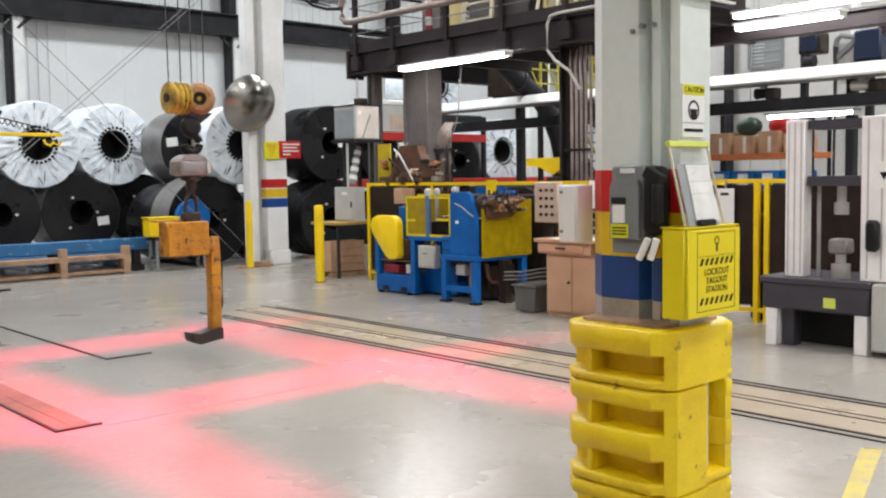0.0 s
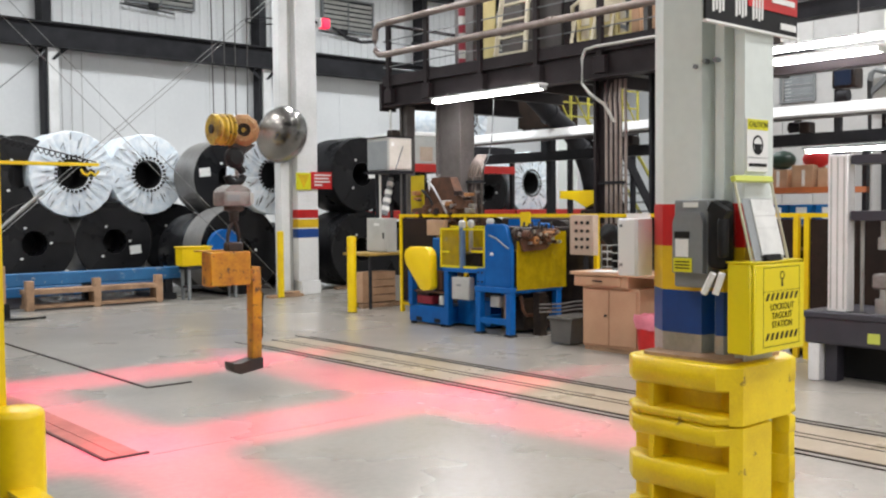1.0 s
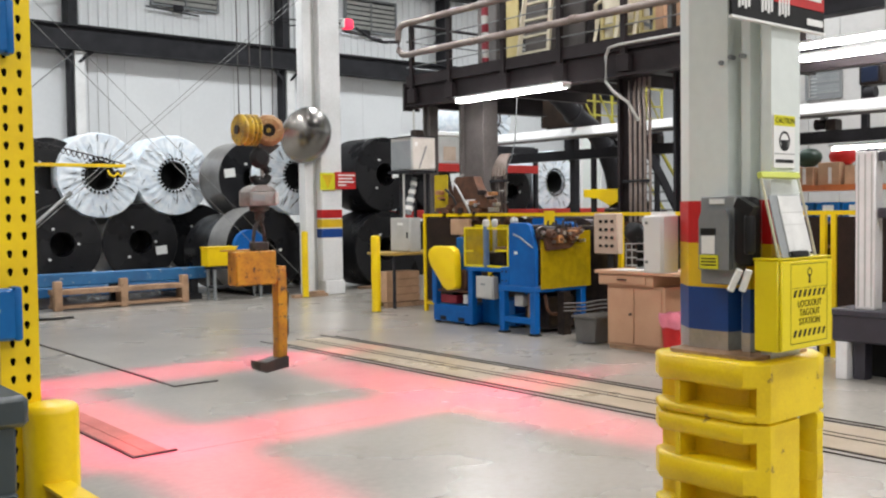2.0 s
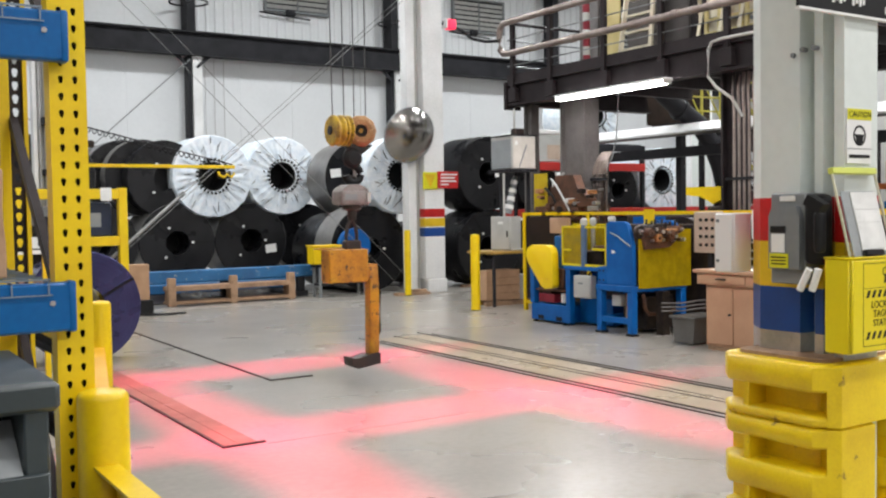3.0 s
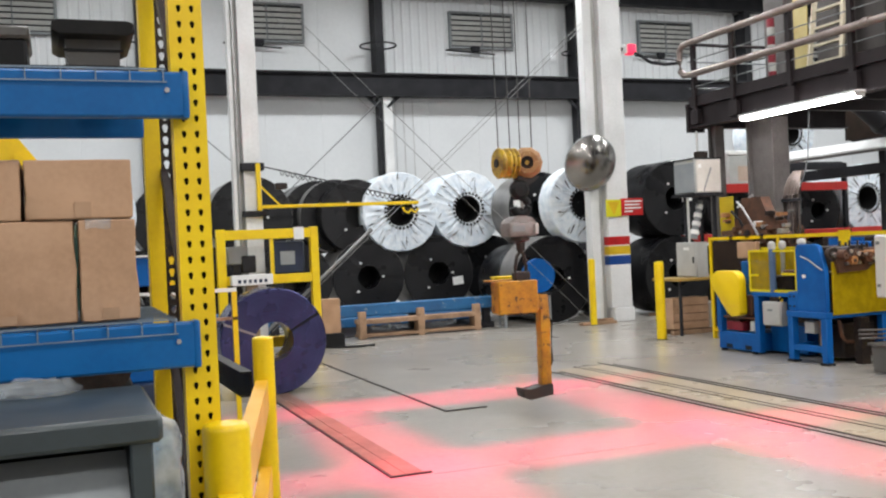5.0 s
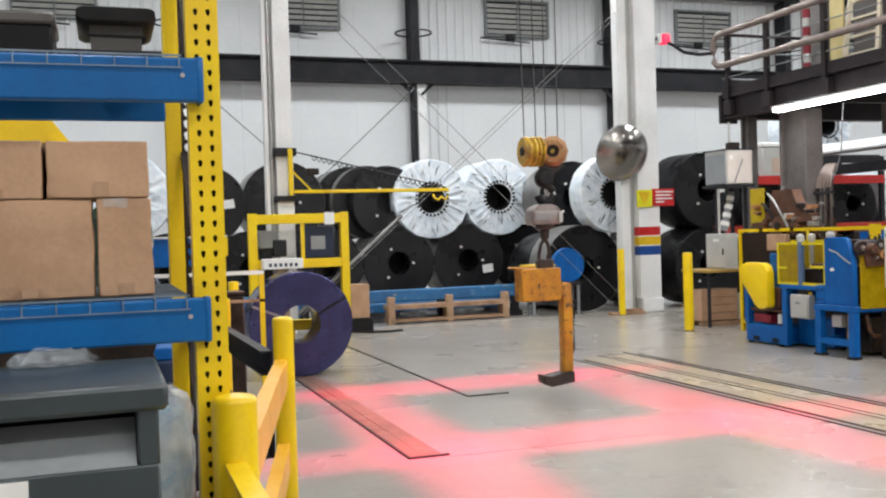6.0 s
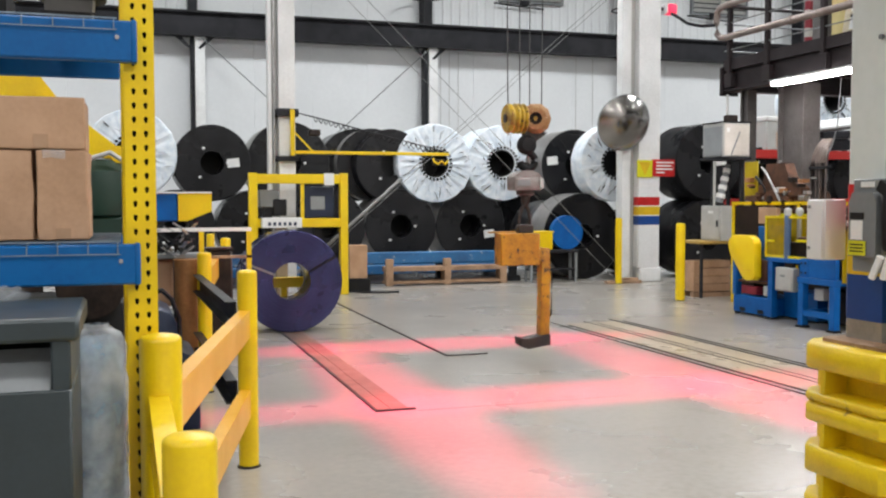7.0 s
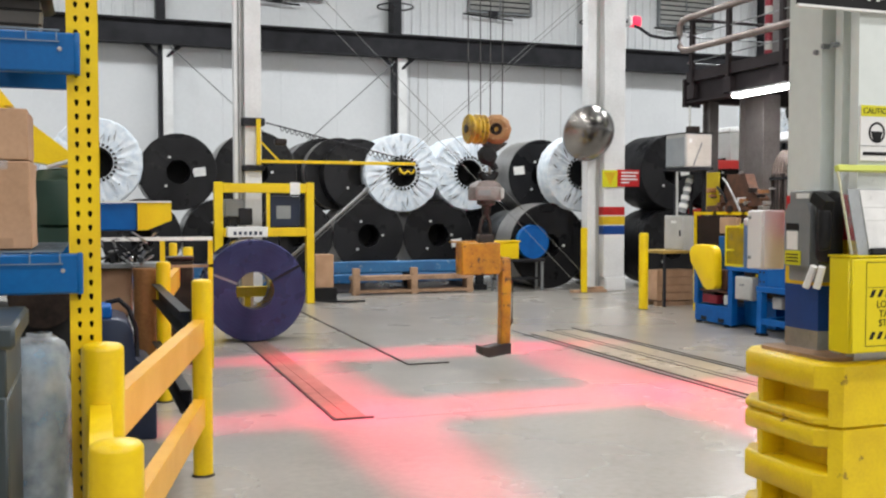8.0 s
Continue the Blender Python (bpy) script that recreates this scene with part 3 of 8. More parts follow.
fs = thing("floor_marking", (4.9, 1.7, 0), "worn yellow painted line on the floor", "floor marking", kind="structure")
part("line", prism(B(), [(4.95, 2.60), (4.97, 2.51), (6.45, 2.99), (6.40, 3.11)], "z", 0, 0.003), M["line"], fs)
part("line", prism(B(), [(6.42, 3.10), (6.453, 2.99), (6.75, 2.0), (6.85, 2.03)], "z", 0, 0.003), M["line"], fs)
part("joint", bx(B(), 3.2, 5.2, 7.195, 7.202, 0, 0.0015), M["plate"], fs)

# ---- far column with its stripes, mirror and sign ----
fc = thing("column", (11.45, 17.85, 0), "white boxed steel column with red, yellow and blue bands", "column", kind="structure")
part("shaft", bx(B(), 11.19, 11.7, 17.7, 18.05, 0.3, ZC, 0.015), M["colwhite"], fc)
part("base_block", bx(B(), 11.24, 11.72, 17.66, 18.07, 0, 0.3, 0.02), M["colwhite"], fc)
part("side_post", bx(B(), 10.85, 11.06, 17.8, 18.05, 0, ZC, 0.01), M["colwhite"], fc)
part("web", bx(B(), 11.06, 11.19, 17.9, 17.95, 0, ZC), M["boxgrey"], fc)
for z0, z1, m in ((1.60, 1.80, "red"), (1.40, 1.60, "yel_band"), (1.19, 1.40, "blue_band")):
    part("band", bx(B(), 11.186, 11.704, 17.696, 18.054, z0, z1, 0.015), M[m], fc)
ws = thing("warning_sign", (11.6, 17.66, 2.2), "yellow triangle and red warning sign on the white column", "sign")
part("plate", bx(B(), 11.14, 11.5, 17.665, 17.69, 2.2, 2.56, 0.003), M["sign_yel"], ws)
part("triangle", prism(B(), [(11.18, 2.52), (11.46, 2.52), (11.32, 2.24)], "y", 17.658, 17.665), M["yel_band"], ws)
part("red_panel", bx(B(), 11.5, 12.03, 17.66, 17.69, 2.22, 2.58, 0.003), M["red"], ws)
for zz, w in ((2.5, 0.42), (2.43, 0.36), (2.36, 0.40), (2.29, 0.2)):
    part("text_bar", bx(B(), 11.58, 11.58 + w, 17.655, 17.66, zz, zz + 0.03), M["paper"], ws)
bc = thing("red_beacon", (12.0, 17.8, 5.6), "small lit red beacon on a bracket of the white column", "beacon")
part("bracket", bx(B(), 11.7, 11.86, 17.82, 17.88, 5.72, 5.78), M["steel_dark"], bc)
part("housing", bx(B(), 11.82, 11.89, 17.74, 17.94, 5.65, 5.85, 0.015), M["white"], bc)
part("lens", bx(B(), 11.89, 12.11, 17.73, 17.95, 5.64, 5.86, 0.05, 2), M["red_glow"], bc)
cm = thing("convex_mirror", (10.74, 17.5, 3.3), "round convex safety mirror fixed to the white column", "mirror")
prof = [(0.0001, -0.22)] + [(0.58 * k / 12, -0.22 * (1 - (k / 12) ** 2)) for k in range(1, 13)]
# the mirror leans down towards the floor
lean = Matrix.Translation((10.72, 17.5, 3.31)) @ Matrix.Rotation(radians(16), 4, "X") @ Matrix.Translation((-10.72, -17.5, -3.31))


def leaning(bm):
    bm.transform(lean)
    return bm


part("dome", leaning(lathe(B(), prof, (10.72, 17.5, 3.31), "y", 48, False)), M["mirror"], cm)
part("rim", leaning(lathe(B(), [(0.57, -0.006), (0.588, -0.01), (0.588, 0.02), (0.57, 0.02)], (10.72, 17.5, 3.31), "y", 48)), M["elgrey"], cm)
part("back", leaning(lathe(B(), [(0.0001, 0.02), (0.57, 0.02), (0.57, 0.03), (0.0001, 0.04)], (10.72, 17.5, 3.31), "y", 32)), M["black"], cm)
part("bracket", cy(B(), (10.74, 17.53, 3.31), (10.95, 17.85, 3.31), 0.03), M["steel_dark"], cm)

# jib column and its arm
jc = thing("column", (3.82, 17.8, 0), "white steel column carrying a yellow jib arm", "column", kind="structure")
part("shaft", bx(B(), 3.68, 3.99, 17.7, 18.0, 0, ZC, 0.01), M["colwhite"], jc)
part("side_flange", bx(B(), 3.50, 3.56, 17.75, 17.98, 0, ZC), M["colwhite"], jc)
part("web", bx(B(), 3.56, 3.68, 17.85, 17.88, 0, ZC), M["boxgrey"], jc)
part("conduit", cy(B(), (3.6, 17.74, 0), (3.6, 17.74, ZC), 0.025, 10), M["conduit"], jc)
ja = thing("jib_crane", (3.95, 17.65, 2.5), "yellow jib arm with a slack cable festoon", "jib crane")
part("collar", bx(B(), 3.63, 4.04, 17.6, 18.02, 3.28, 3.42, 0.01), M["steel_dark"], ja)
part("collar", bx(B(), 3.63, 4.04, 17.6, 18.02, 2.45, 2.55, 0.01), M["steel_dark"], ja)
part("mast", bx(B(), 3.87, 3.95, 17.52, 17.6, 2.55, 3.40, 0.01), M["yellow"], ja)
part("arm", bx(B(), 3.95, 6.94, 17.5, 17.6, 2.585, 2.645, 0.008), M["yellow"], ja)
part("knee", bar(B(), (3.95, 17.55, 2.98), (4.28, 17.55, 2.64), 0.02, 0.03), M["yellow"], ja)
part("push_grip", path_tube(B(), [(6.60, 17.47, 2.53), (6.62, 17.45, 2.46), (6.70, 17.45, 2.42), (6.76, 17.45, 2.48), (6.84, 17.45, 2.42), (6.90, 17.45, 2.50)], 0.022, 8), M["yellow"], ja)
part("trolley", bx(B(), 6.62, 6.86, 17.48, 17.62, 2.4, 2.52, 0.02), M["dark"], ja)
part("stay_cable", cy(B(), (4.0, 17.55, 3.34), (6.9, 17.55, 2.66), 0.012, 6), M["steel_dark"], ja)
fest = [(4.3 + 0.0135 * k, 17.55 + 0.04 * math.sin(k * 0.9), 3.24 - 0.0033 * k + 0.05 * math.cos(k * 0.9)) for k in range(190)]
part("festoon_cable", path_tube(B(), fest, 0.009, 6), M["black"], ja)
part("balancer", bx(B(), 4.2, 4.42, 17.46, 17.6, 2.92, 3.04, 0.02), M["dark"], ja)

# ---- steel coils ----


def coil(loc, R, r, width, kind_, label):
    """A coil on its side, axis along y, front face at loc.y; loc is the face centre."""
    x, y, z = loc
    o = thing("steel_coil", loc, label, "steel coil", "stored steel coils")
    rings = [(R - 0.012, -0.0), (R, 0.012), (R, width - 0.012), (R - 0.012, width), (r, width), (r, 0.0)]
    if kind_ == "white":
        body = B()
        seg, rows = 120, []
        rs = [r * 1.02 + (R - r) * t for t in (0, 0.12, 0.3, 0.5, 0.7, 0.86, 0.96, 1.0)]
        for i, rad in enumerate(rs):
            row = []
            for k in range(seg):
                a = 2 * math.pi * k / seg
                f = noise.noise(Vector((math.cos(a) * 9 + x * 3.1, math.sin(a) * 9 + z * 2.3, rad * 1.3)))
                g = noise.noise(Vector((math.cos(a) * 21 + x, math.sin(a) * 21, rad * 2.5 + 7)))
                t = (rad - r) / (R - r)
                h = -0.035 * f * (1 - 0.5 * t) - 0.02 * g - 0.02 * (1 - t) + (0.05 if i == len(rs) - 1 else 0)
                rr = rad + (0.018 * f if i else 0)
                row.append(body.verts.new((x + rr * math.cos(a), y + h, z + rr * math.sin(a))))
            rows.append(row)
        for h in (0.25, 0.6, 0.95, 1.0):
            row = []
            for k in range(seg):
                a = 2 * math.pi * k / seg
                f = noise.noise(Vector((math.cos(a) * 7 + x, math.sin(a) * 7, h * 3)))
                row.append(body.verts.new((x + (R + 0.015 * f) * math.cos(a), y + width * h, z + (R + 0.015 * f) * math.sin(a))))
            rows.append(row)
        for a, b in zip(rows, rows[1:]):
            for k in range(seg):
                body.faces.new((a[k], a[(k + 1) % seg], b[(k + 1) % seg], b[k]))
        wr = part("wrapper", body, M["wrap"], o, "crinkled white paper wrapper", 60)
        co = part("core", lathe(B(), [(r * 1.0, 0.0), (r * 1.0, width), (r * 0.93, width), (r * 0.93, 0.0)], loc, "y", 40), M["black"], o, "black core lining")
        me_tab = None
        for k in range(26):
            a = 2 * math.pi * k / 26
            if me_tab is None:
                me_tab = mesh_of("edge_tab", bar(B(), (1.24 * r, -0.052, 0), (1.06 * r, -0.046, 0), 0.016, 0.052), M["black"])
            tab = new("edge_tab", me_tab)
            tab.parent, tab.rotation_euler = co, (0, -a, 0)
        rf = random.Random(int(x * 100))
        # grey to near-black slivers paint shade into the white wrapper's creases
        for k in range(30):
            a = 2 * math.pi * (k + rf.uniform(-0.45, 0.45)) / 30
            b0, ln, tw = rf.uniform(0.42, 0.80), rf.uniform(0.08, 0.30), rf.uniform(-0.16, 0.16)
            b1 = min(b0 + ln, 0.97)
            p = Vector((x + R * b0 * math.cos(a), y - 0.05, z + R * b0 * math.sin(a)))
            q = Vector((x + R * b1 * math.cos(a + tw), y - 0.04, z + R * b1 * math.sin(a + tw)))
            side = (q - p).cross(Vector((0, 1, 0))).normalized() * rf.uniform(0.007, 0.020)
            mid = p.lerp(q, rf.uniform(0.3, 0.7)) + side
            fb = B()
            vs = [fb.verts.new(v) for v in (p, mid, q, p.lerp(q, 0.5) - side * 0.3)]
            fb.faces.new(vs)
            ext = bmesh.ops.extrude_face_region(fb, geom=fb.faces[:])
            bmesh.ops.translate(fb, verts=[v for v in ext["geom"] if isinstance(v, bmesh.types.BMVert)], vec=(0, 0.02, 0))
            part("fold_shade", fb, M[("fold_shade", "elgrey", "steel_dark")[k % 3]], wr)
        # black disc added across the bore to stand in for its shade
        part("bore_shade", lathe(B(), [(0.0001, width * 0.6), (r * 0.95, width * 0.6), (r * 0.95, width * 0.62), (0.0001, width * 0.62)], loc, "y", 32), M["black"], o, "black disc painting in the shade of the bore")
    else:
        face = {"dark": "coil", "purple": "coil_purple", "grey": "coil"}[kind_]
        part("winding", lathe(B(), rings, loc, "y", 72), M[face], o)
        if kind_ in ("grey", "dark"):
            part("outer_wrap", lathe(B(), [(R + 0.002, 0.02), (R + 0.006, 0.02), (R + 0.006, width - 0.02), (R + 0.002, width - 0.02)], loc, "y", 72), M["coil_side" if kind_ == "grey" else "coil"], o)
        if kind_ != "purple":
            # black disc added here too, for the shade within the bore
            part("bore_shade", lathe(B(), [(0.0001, width * 0.6), (r * 1.01, width * 0.6), (r * 1.01, width * 0.62), (0.0001, width * 0.62)], loc, "y", 32), M["black"], o, "black disc painting in the shade of the bore")
        for k, a in enumerate((0.0, 2.1, 4.0) if kind_ != "purple" else (2.75, 0.5)):
            p = Vector((x + r * math.cos(a), y - 0.006, z + r * math.sin(a)))
            q = Vector((x + R * math.cos(a), y - 0.006, z + R * math.sin(a)))
            st = part("strap", bar(B(), p, q, 0.03, 0.008, (0, 1, 0)), M["strap" if (kind_ == "purple" and k == 0) else "black"], o)
            if kind_ != "purple":
                e = p.lerp(q, 0.12 + 0.07 * k)
                part("clip", bx(B(), e.x - 0.03, e.x + 0.03, e.y - 0.02, e.y - 0.005, e.z - 0.025, e.z + 0.025, 0.006), M["paper"], st)
    return o


WH = "steel coil wrapped in crinkled white paper, stacked by the wall"
DK = "black steel coil with strapping, stacked by the wall"
for x, y, z, R in ((7.85, 21.25, 2.59, 0.915), (9.53, 21.25, 2.61, 0.895), (11.06, 18.45, 2.53, 0.835), (1.10, 21.25, 2.72, 0.94), (-1.02, 21.25, 2.80, 0.96), (19.55, 19.0, 2.47, 0.86), (17.2, 19.0, 4.12, 0.74)):
    coil((x, y, z), R, R * 0.36, 0.5 if x == 11.06 else 1.25, "white", WH)
# x, z, radius, front face y, width, wrap, place of the paper label
for x, z, R, y, width, wrap_, tag in (
    (6.82, 2.54, 0.829, 21.36, 0.45, "dark", None),
    (6.49, 2.57, 0.84, 21.83, 0.45, "grey", None),
    (6.18, 2.57, 0.851, 22.33, 1.3, "dark", None),
    (4.54, 2.59, 0.941, 21.92, 1.3, "grey", None),
    (2.78, 2.55, 0.829, 21.36, 1.3, "dark", (0.45, -0.11)),
    (7.04, 1.13, 0.851, 21.31, 1.3, "grey", None),
    (8.75, 1.13, 0.862, 21.31, 1.3, "grey", (0.47, -0.31)),
    (10.43, 1.13, 0.829, 21.94, 1.3, "dark", None),
    (5.36, 1.13, 0.829, 21.31, 1.3, "dark", None),
    (3.68, 1.13, 0.829, 21.31, 1.3, "dark", None),
    (2.0, 1.13, 0.829, 21.31, 1.3, "dark", None),
    (0.26, 1.13, 0.829, 21.31, 1.3, "dark", None),
    (10.8, 2.51, 0.83, 19.9, 1.0, "grey", (-0.58, 0.0)),
    (10.42, 0.86, 0.86, 19.6, 1.3, "dark", None),
    (12.35, 0.75, 0.74, 19.6, 1.2, "dark", None),
    (13.3, 2.58, 0.84, 18.3, 1.2, "dark", (0.3, -0.1)),
    (13.3, 0.88, 0.86, 18.3, 1.2, "dark", None),
    (17.95, 2.2, 0.7, 19.0, 1.2, "dark", None),
):
    c = coil((x, y, z), R, R * 0.31, width, wrap_, DK)
    if tag:
        dx, dz = tag
        t = bar(B(), (x + dx - 0.13, y - 0.01, z + dz + 0.1), (x + dx + 0.13, y - 0.01, z + dz + 0.13), 0.008, 0.19)
        part("label_sheet", t, M["paper"], c, "white paper label")
coil((10.42, 18.72, 0.94), 0.93, 0.26, 0.85, "grey", "grey sheet-wrapped steel coil standing on the floor")
coil((3.0, 12.2, 0.67), 0.665, 0.245, 0.55, "purple", "blue-violet steel coil standing on a floor plate")

# cradles and pallet in front of the stack
for x0, x1 in ((5.3, 9.1), (0.0, 4.6)):
    cr = thing("coil_cradle", ((x0 + x1) / 2, 19.1, 0), "blue steel coil cradle beam along the floor", "coil cradle", "coil cradles")
    part("beam", bx(B(), x0, x1, 18.82, 19.02, 0.42, 0.66, 0.02), M["cradle"], cr)
    # dark sheet added to paint shade on the floor below the coils
    part("shade_sheet", bx(B(), x0, x1, 19.06, 21.3, 0, 0.02), M["dark"], cr, "dark sheet painting in the shade under the coils")
    for yy in (20.0, 21.5, 22.3):
        part("rear_beam", bx(B(), x0, x1 + (1.9 if yy > 21 else 0.0), yy, yy + 0.2, 0.12, 0.32, 0.02), M["cradle"], cr)
    for k in range(3):
        xx = x0 + 0.25 + (x1 - x0 - 0.5) * k / 2
        part("foot", bx(B(), xx - 0.15, xx + 0.15, 18.84, 22.5, 0, 0.12, 0.01), M["steel_dark"], cr)
        part("stub", bx(B(), xx - 0.08, xx + 0.08, 18.86, 18.98, 0.12, 0.42, 0.01), M["steel_dark"], cr)
for x in (13.3,):
    ck = thing("coil_chock", (x, 18.9, 0), "dark timber chock under the coil", "chock")
    part("timber", bx(B(), x - 0.7, x + 0.7, 18.35, 18.5, 0, 0.06, 0.01), M["wood"], ck)


def pallet(x0, x1, y0, y1, h):
    p = thing("wooden_pallet", ((x0 + x1) / 2, y0, 0), "rough wooden pallet with plastic film inside", "pallet")
    n = 3
    for k in range(n):
        xx = x0 + (x1 - x0 - 0.1) * k / (n - 1)
        part("stringer", bx(B(), xx, xx + 0.1, y0, y1, 0.09, h - 0.09, 0.006), M["wood"], p)
        part("foot", bx(B(), xx - 0.02, xx + 0.12, y0 - 0.01, y0 + 0.12, 0, h + 0.16 * (k < 3), 0.006), M["wood"], p)
    for yy in (y0 - 0.005, (y0 + y1) / 2 - 0.05, y1 - 0.1):
        part("deck_board", bx(B(), x0 - 0.03, x1 + 0.03, yy, yy + 0.1, h - 0.09, h, 0.005), M["wood"], p)
        part("bottom_board", bx(B(), x0 - 0.03, x1 + 0.03, yy, yy + 0.1, 0.03, 0.09, 0.005), M["wood"], p)
    for k in range(2):
        w = B()
        cx = x0 + (x1 - x0) * (0.27 + 0.42 * k)
        bmesh.ops.create_icosphere(w, subdivisions=3, radius=1, matrix=Matrix.LocRotScale((cx, y0 + 0.28, 0.2), None, (0.42, 0.16, 0.09)))
        for v in w.verts:
            v.co += Vector((1, 1, 1)) * 0.05 * noise.noise(v.co * 6)
        part("film_wad", w, M["film"], p, "crumpled clear plastic film")
    return p


pallet(5.95, 8.5, 18.45, 18.78, 0.38)
bt = thing("bar_bench", (9.5, 18.4, 0), "dark steel bench with a yellow box and a blue disc", "bench")
part("top", bx(B(), 8.95, 10.1, 18.25, 18.62, 0.62, 0.68, 0.008), M["steel_dark"], bt)
for xx in (8.99, 10.02):
    for yy in (18.28, 18.56):
        part("leg", bx(B(), xx, xx + 0.05, yy, yy + 0.05, 0, 0.62), M["elgrey"], bt)
part("shelf", bx(B(), 9.0, 10.06, 18.3, 18.6, 0.24, 0.28), M["steel_dark"], bt)
yb = thing("yellow_box", (9.2, 18.4, 0.68), "small yellow painted steel box on the bench", "box")
part("body", bx(B(), 8.86, 9.5, 18.28, 18.58, 0.683, 1.04, 0.015), M["yellow"], yb)
part("lid", bx(B(), 8.84, 9.52, 18.26, 18.6, 1.04, 1.075, 0.008), M["yellow"], yb)
bd = thing("blue_disc", (9.88, 18.42, 0.69), "round blue steel end disc standing on the bench", "disc")
part("disc", lathe(B(), [(0.0001, -0.03), (0.33, -0.03), (0.355, -0.01), (0.355, 0.09), (0.0001, 0.09)], (9.88, 18.42, 1.04), "y", 40), M["mach_blue"], bd)
part("rim", lathe(B(), [(0.33, -0.045), (0.36, -0.045), (0.36, 0.1), (0.33, 0.1)], (9.88, 18.42, 1.04), "y", 40), M["mach_blue"], bd)
wblk = thing("timber_block", (10.75, 17.6, 0), "loose pale timber block beside the column base", "timber")
part("board", bx(B(), 10.35, 11.15, 17.45, 17.62, 0, 0.06, 0.008), M["wood"], wblk)
part("board", bx(B(), 10.7, 11.1, 17.5, 17.64, 0.06, 0.11, 0.008), M["wood"], wblk)


def bollard(x, y, h, r, label="yellow painted steel safety bollard"):
    o = thing("bollard", (x, y, 0), label, "bollard", "yellow bollards")
    e = r * 0.3
    prof = [(r, 0.0), (r, h - e * 1.3)] + [(r - e + e * math.cos(a), h - e * 1.3 + e * math.sin(a)) for a in (0.4, 0.8, 1.15, 1.4)] + [(r * 0.35, h - e * 0.08), (0.0001, h), (0.0001, 0.0)]
    part("post", lathe(B(), prof, (x, y, 0), "z", 28), M["yellow"], o)
    part("foot_ring", lathe(B(), [(r, 0.0), (r + 0.012, 0.0), (r + 0.008, 0.012), (r, 0.014)], (x, y, 0), "z", 28), M["groove"], o, "dark ring at the floor")
    return o


bollard(9.96, 14.1, 1.33, 0.08)
bollard(10.60, 17.45, 1.36, 0.068)

# ---- near column, its guard and fittings ----
nc = thing("column", (4.34, 3.24, 0), "pale grey painted steel column with red, yellow and blue bands", "column", kind="structure")
SEC = [(4.30, 3.56), (4.19, 3.43), (4.19, 3.21), (4.27, 3.19), (4.27, 3.165), (4.215, 3.15), (4.215, 3.105), (4.27, 3.09), (4.27, 3.055), (4.19, 3.03), (4.19, 2.98), (4.435, 2.98), (4.435, 3.56)]


def sec(z0, z1, d=0.0):
    cx, cyy = 4.34, 3.24
    return prism(B(), [(x + math.copysign(d, x - cx), y + math.copysign(d, y - cyy)) for x, y in SEC], "z", z0, z1)


part("shaft", sec(0, ZC), M["colgrey"], nc, sharp=20)
for z0, z1, m in ((1.58, 1.785, "red"), (1.365, 1.58, "yel_band"), (1.155, 1.365, "blue_band")):
    part("band", sec(z0, z1, 0.003), M[m], nc, sharp=20)
part("bare_band", sec(1.0, 1.155, 0.002), M["bare"], nc, "bare metal foot of the column", sharp=20)
for yy, zz in ((3.24, 2.44), (3.19, 2.46), (3.13, 2.46)):
    part("bolt", cy(B(), (4.175, yy, zz), (4.21, yy, zz), 0.012, 8), M["elgrey"], nc)

pg = thing("column_guard", (4.33, 3.21, 0), "yellow moulded plastic column guard with open pockets", "column guard")
CX, CY, HW = 4.3075, 3.2325, 0.318
px0, px1, py0, py1 = CX - HW, CX + HW, CY - HW, CY + HW
part("core", prism(B(), rounded(CX, CY, HW - 0.13, HW - 0.13, 0.06), "z", 0, 1.0), M["plastic_yel"], pg)


def guard_outline(d, notched):
    """The guard's outline, drawn in by d, with the tall slot of the lower halves cut out."""
    pts = list(rounded(CX, CY, HW - d, HW - d, 0.085, 1))
    if notched:
        n = len(pts)
        for i in range(n):
            p, q = pts[i], pts[(i + 1) % n]
            if abs(p[1] - q[1]) < 1e-6 and p[1] < CY and abs(p[0] - q[0]) > 0.2:
                cut = [(px1 - 0.305, py0 + d), (px1 - 0.29, py0 + 0.1), (px1 - 0.155, py0 + 0.1), (px1 - 0.14, py0 + d)]
                if p[0] > q[0]:
                    cut = cut[::-1]
                return pts[:i + 1] + cut + pts[i + 1:]
    return pts


def guard_band(z0, z1, notched, r=0.014):
    bm = B()
    rows = [[bm.verts.new((x, y, z)) for x, y in guard_outline(d, notched)] for z, d in ((z0, r), (z0 + r * 0.4, r * 0.35), (z0 + r, 0), (z1 - r, 0), (z1 - r * 0.4, r * 0.35), (z1, r))]
    n = len(rows[0])
    for u, w in zip(rows, rows[1:]):
        for k in range(n):
            bm.faces.new((u[k], u[(k + 1) % n], w[(k + 1) % n], w[k]))
    bm.faces.new(rows[0][::-1])
    bm.faces.new(rows[-1])
    return bm


for z0, z1, notched in ((0.925, 1.05, False), (0.772, 0.82, False), (0.675, 0.768, True), (0.435, 0.57, True), (0.277, 0.335, False), (0.195, 0.273, False), (0.0, 0.09, False)):
    part("band", guard_band(z0, z1, notched), M["plastic_yel"], pg)
part("slot_back", bx(B(), px1 - 0.31, px1 - 0.13, py0 + 0.102, py0 + 0.14, 0.28, 0.77), M["plastic_yel"], pg)
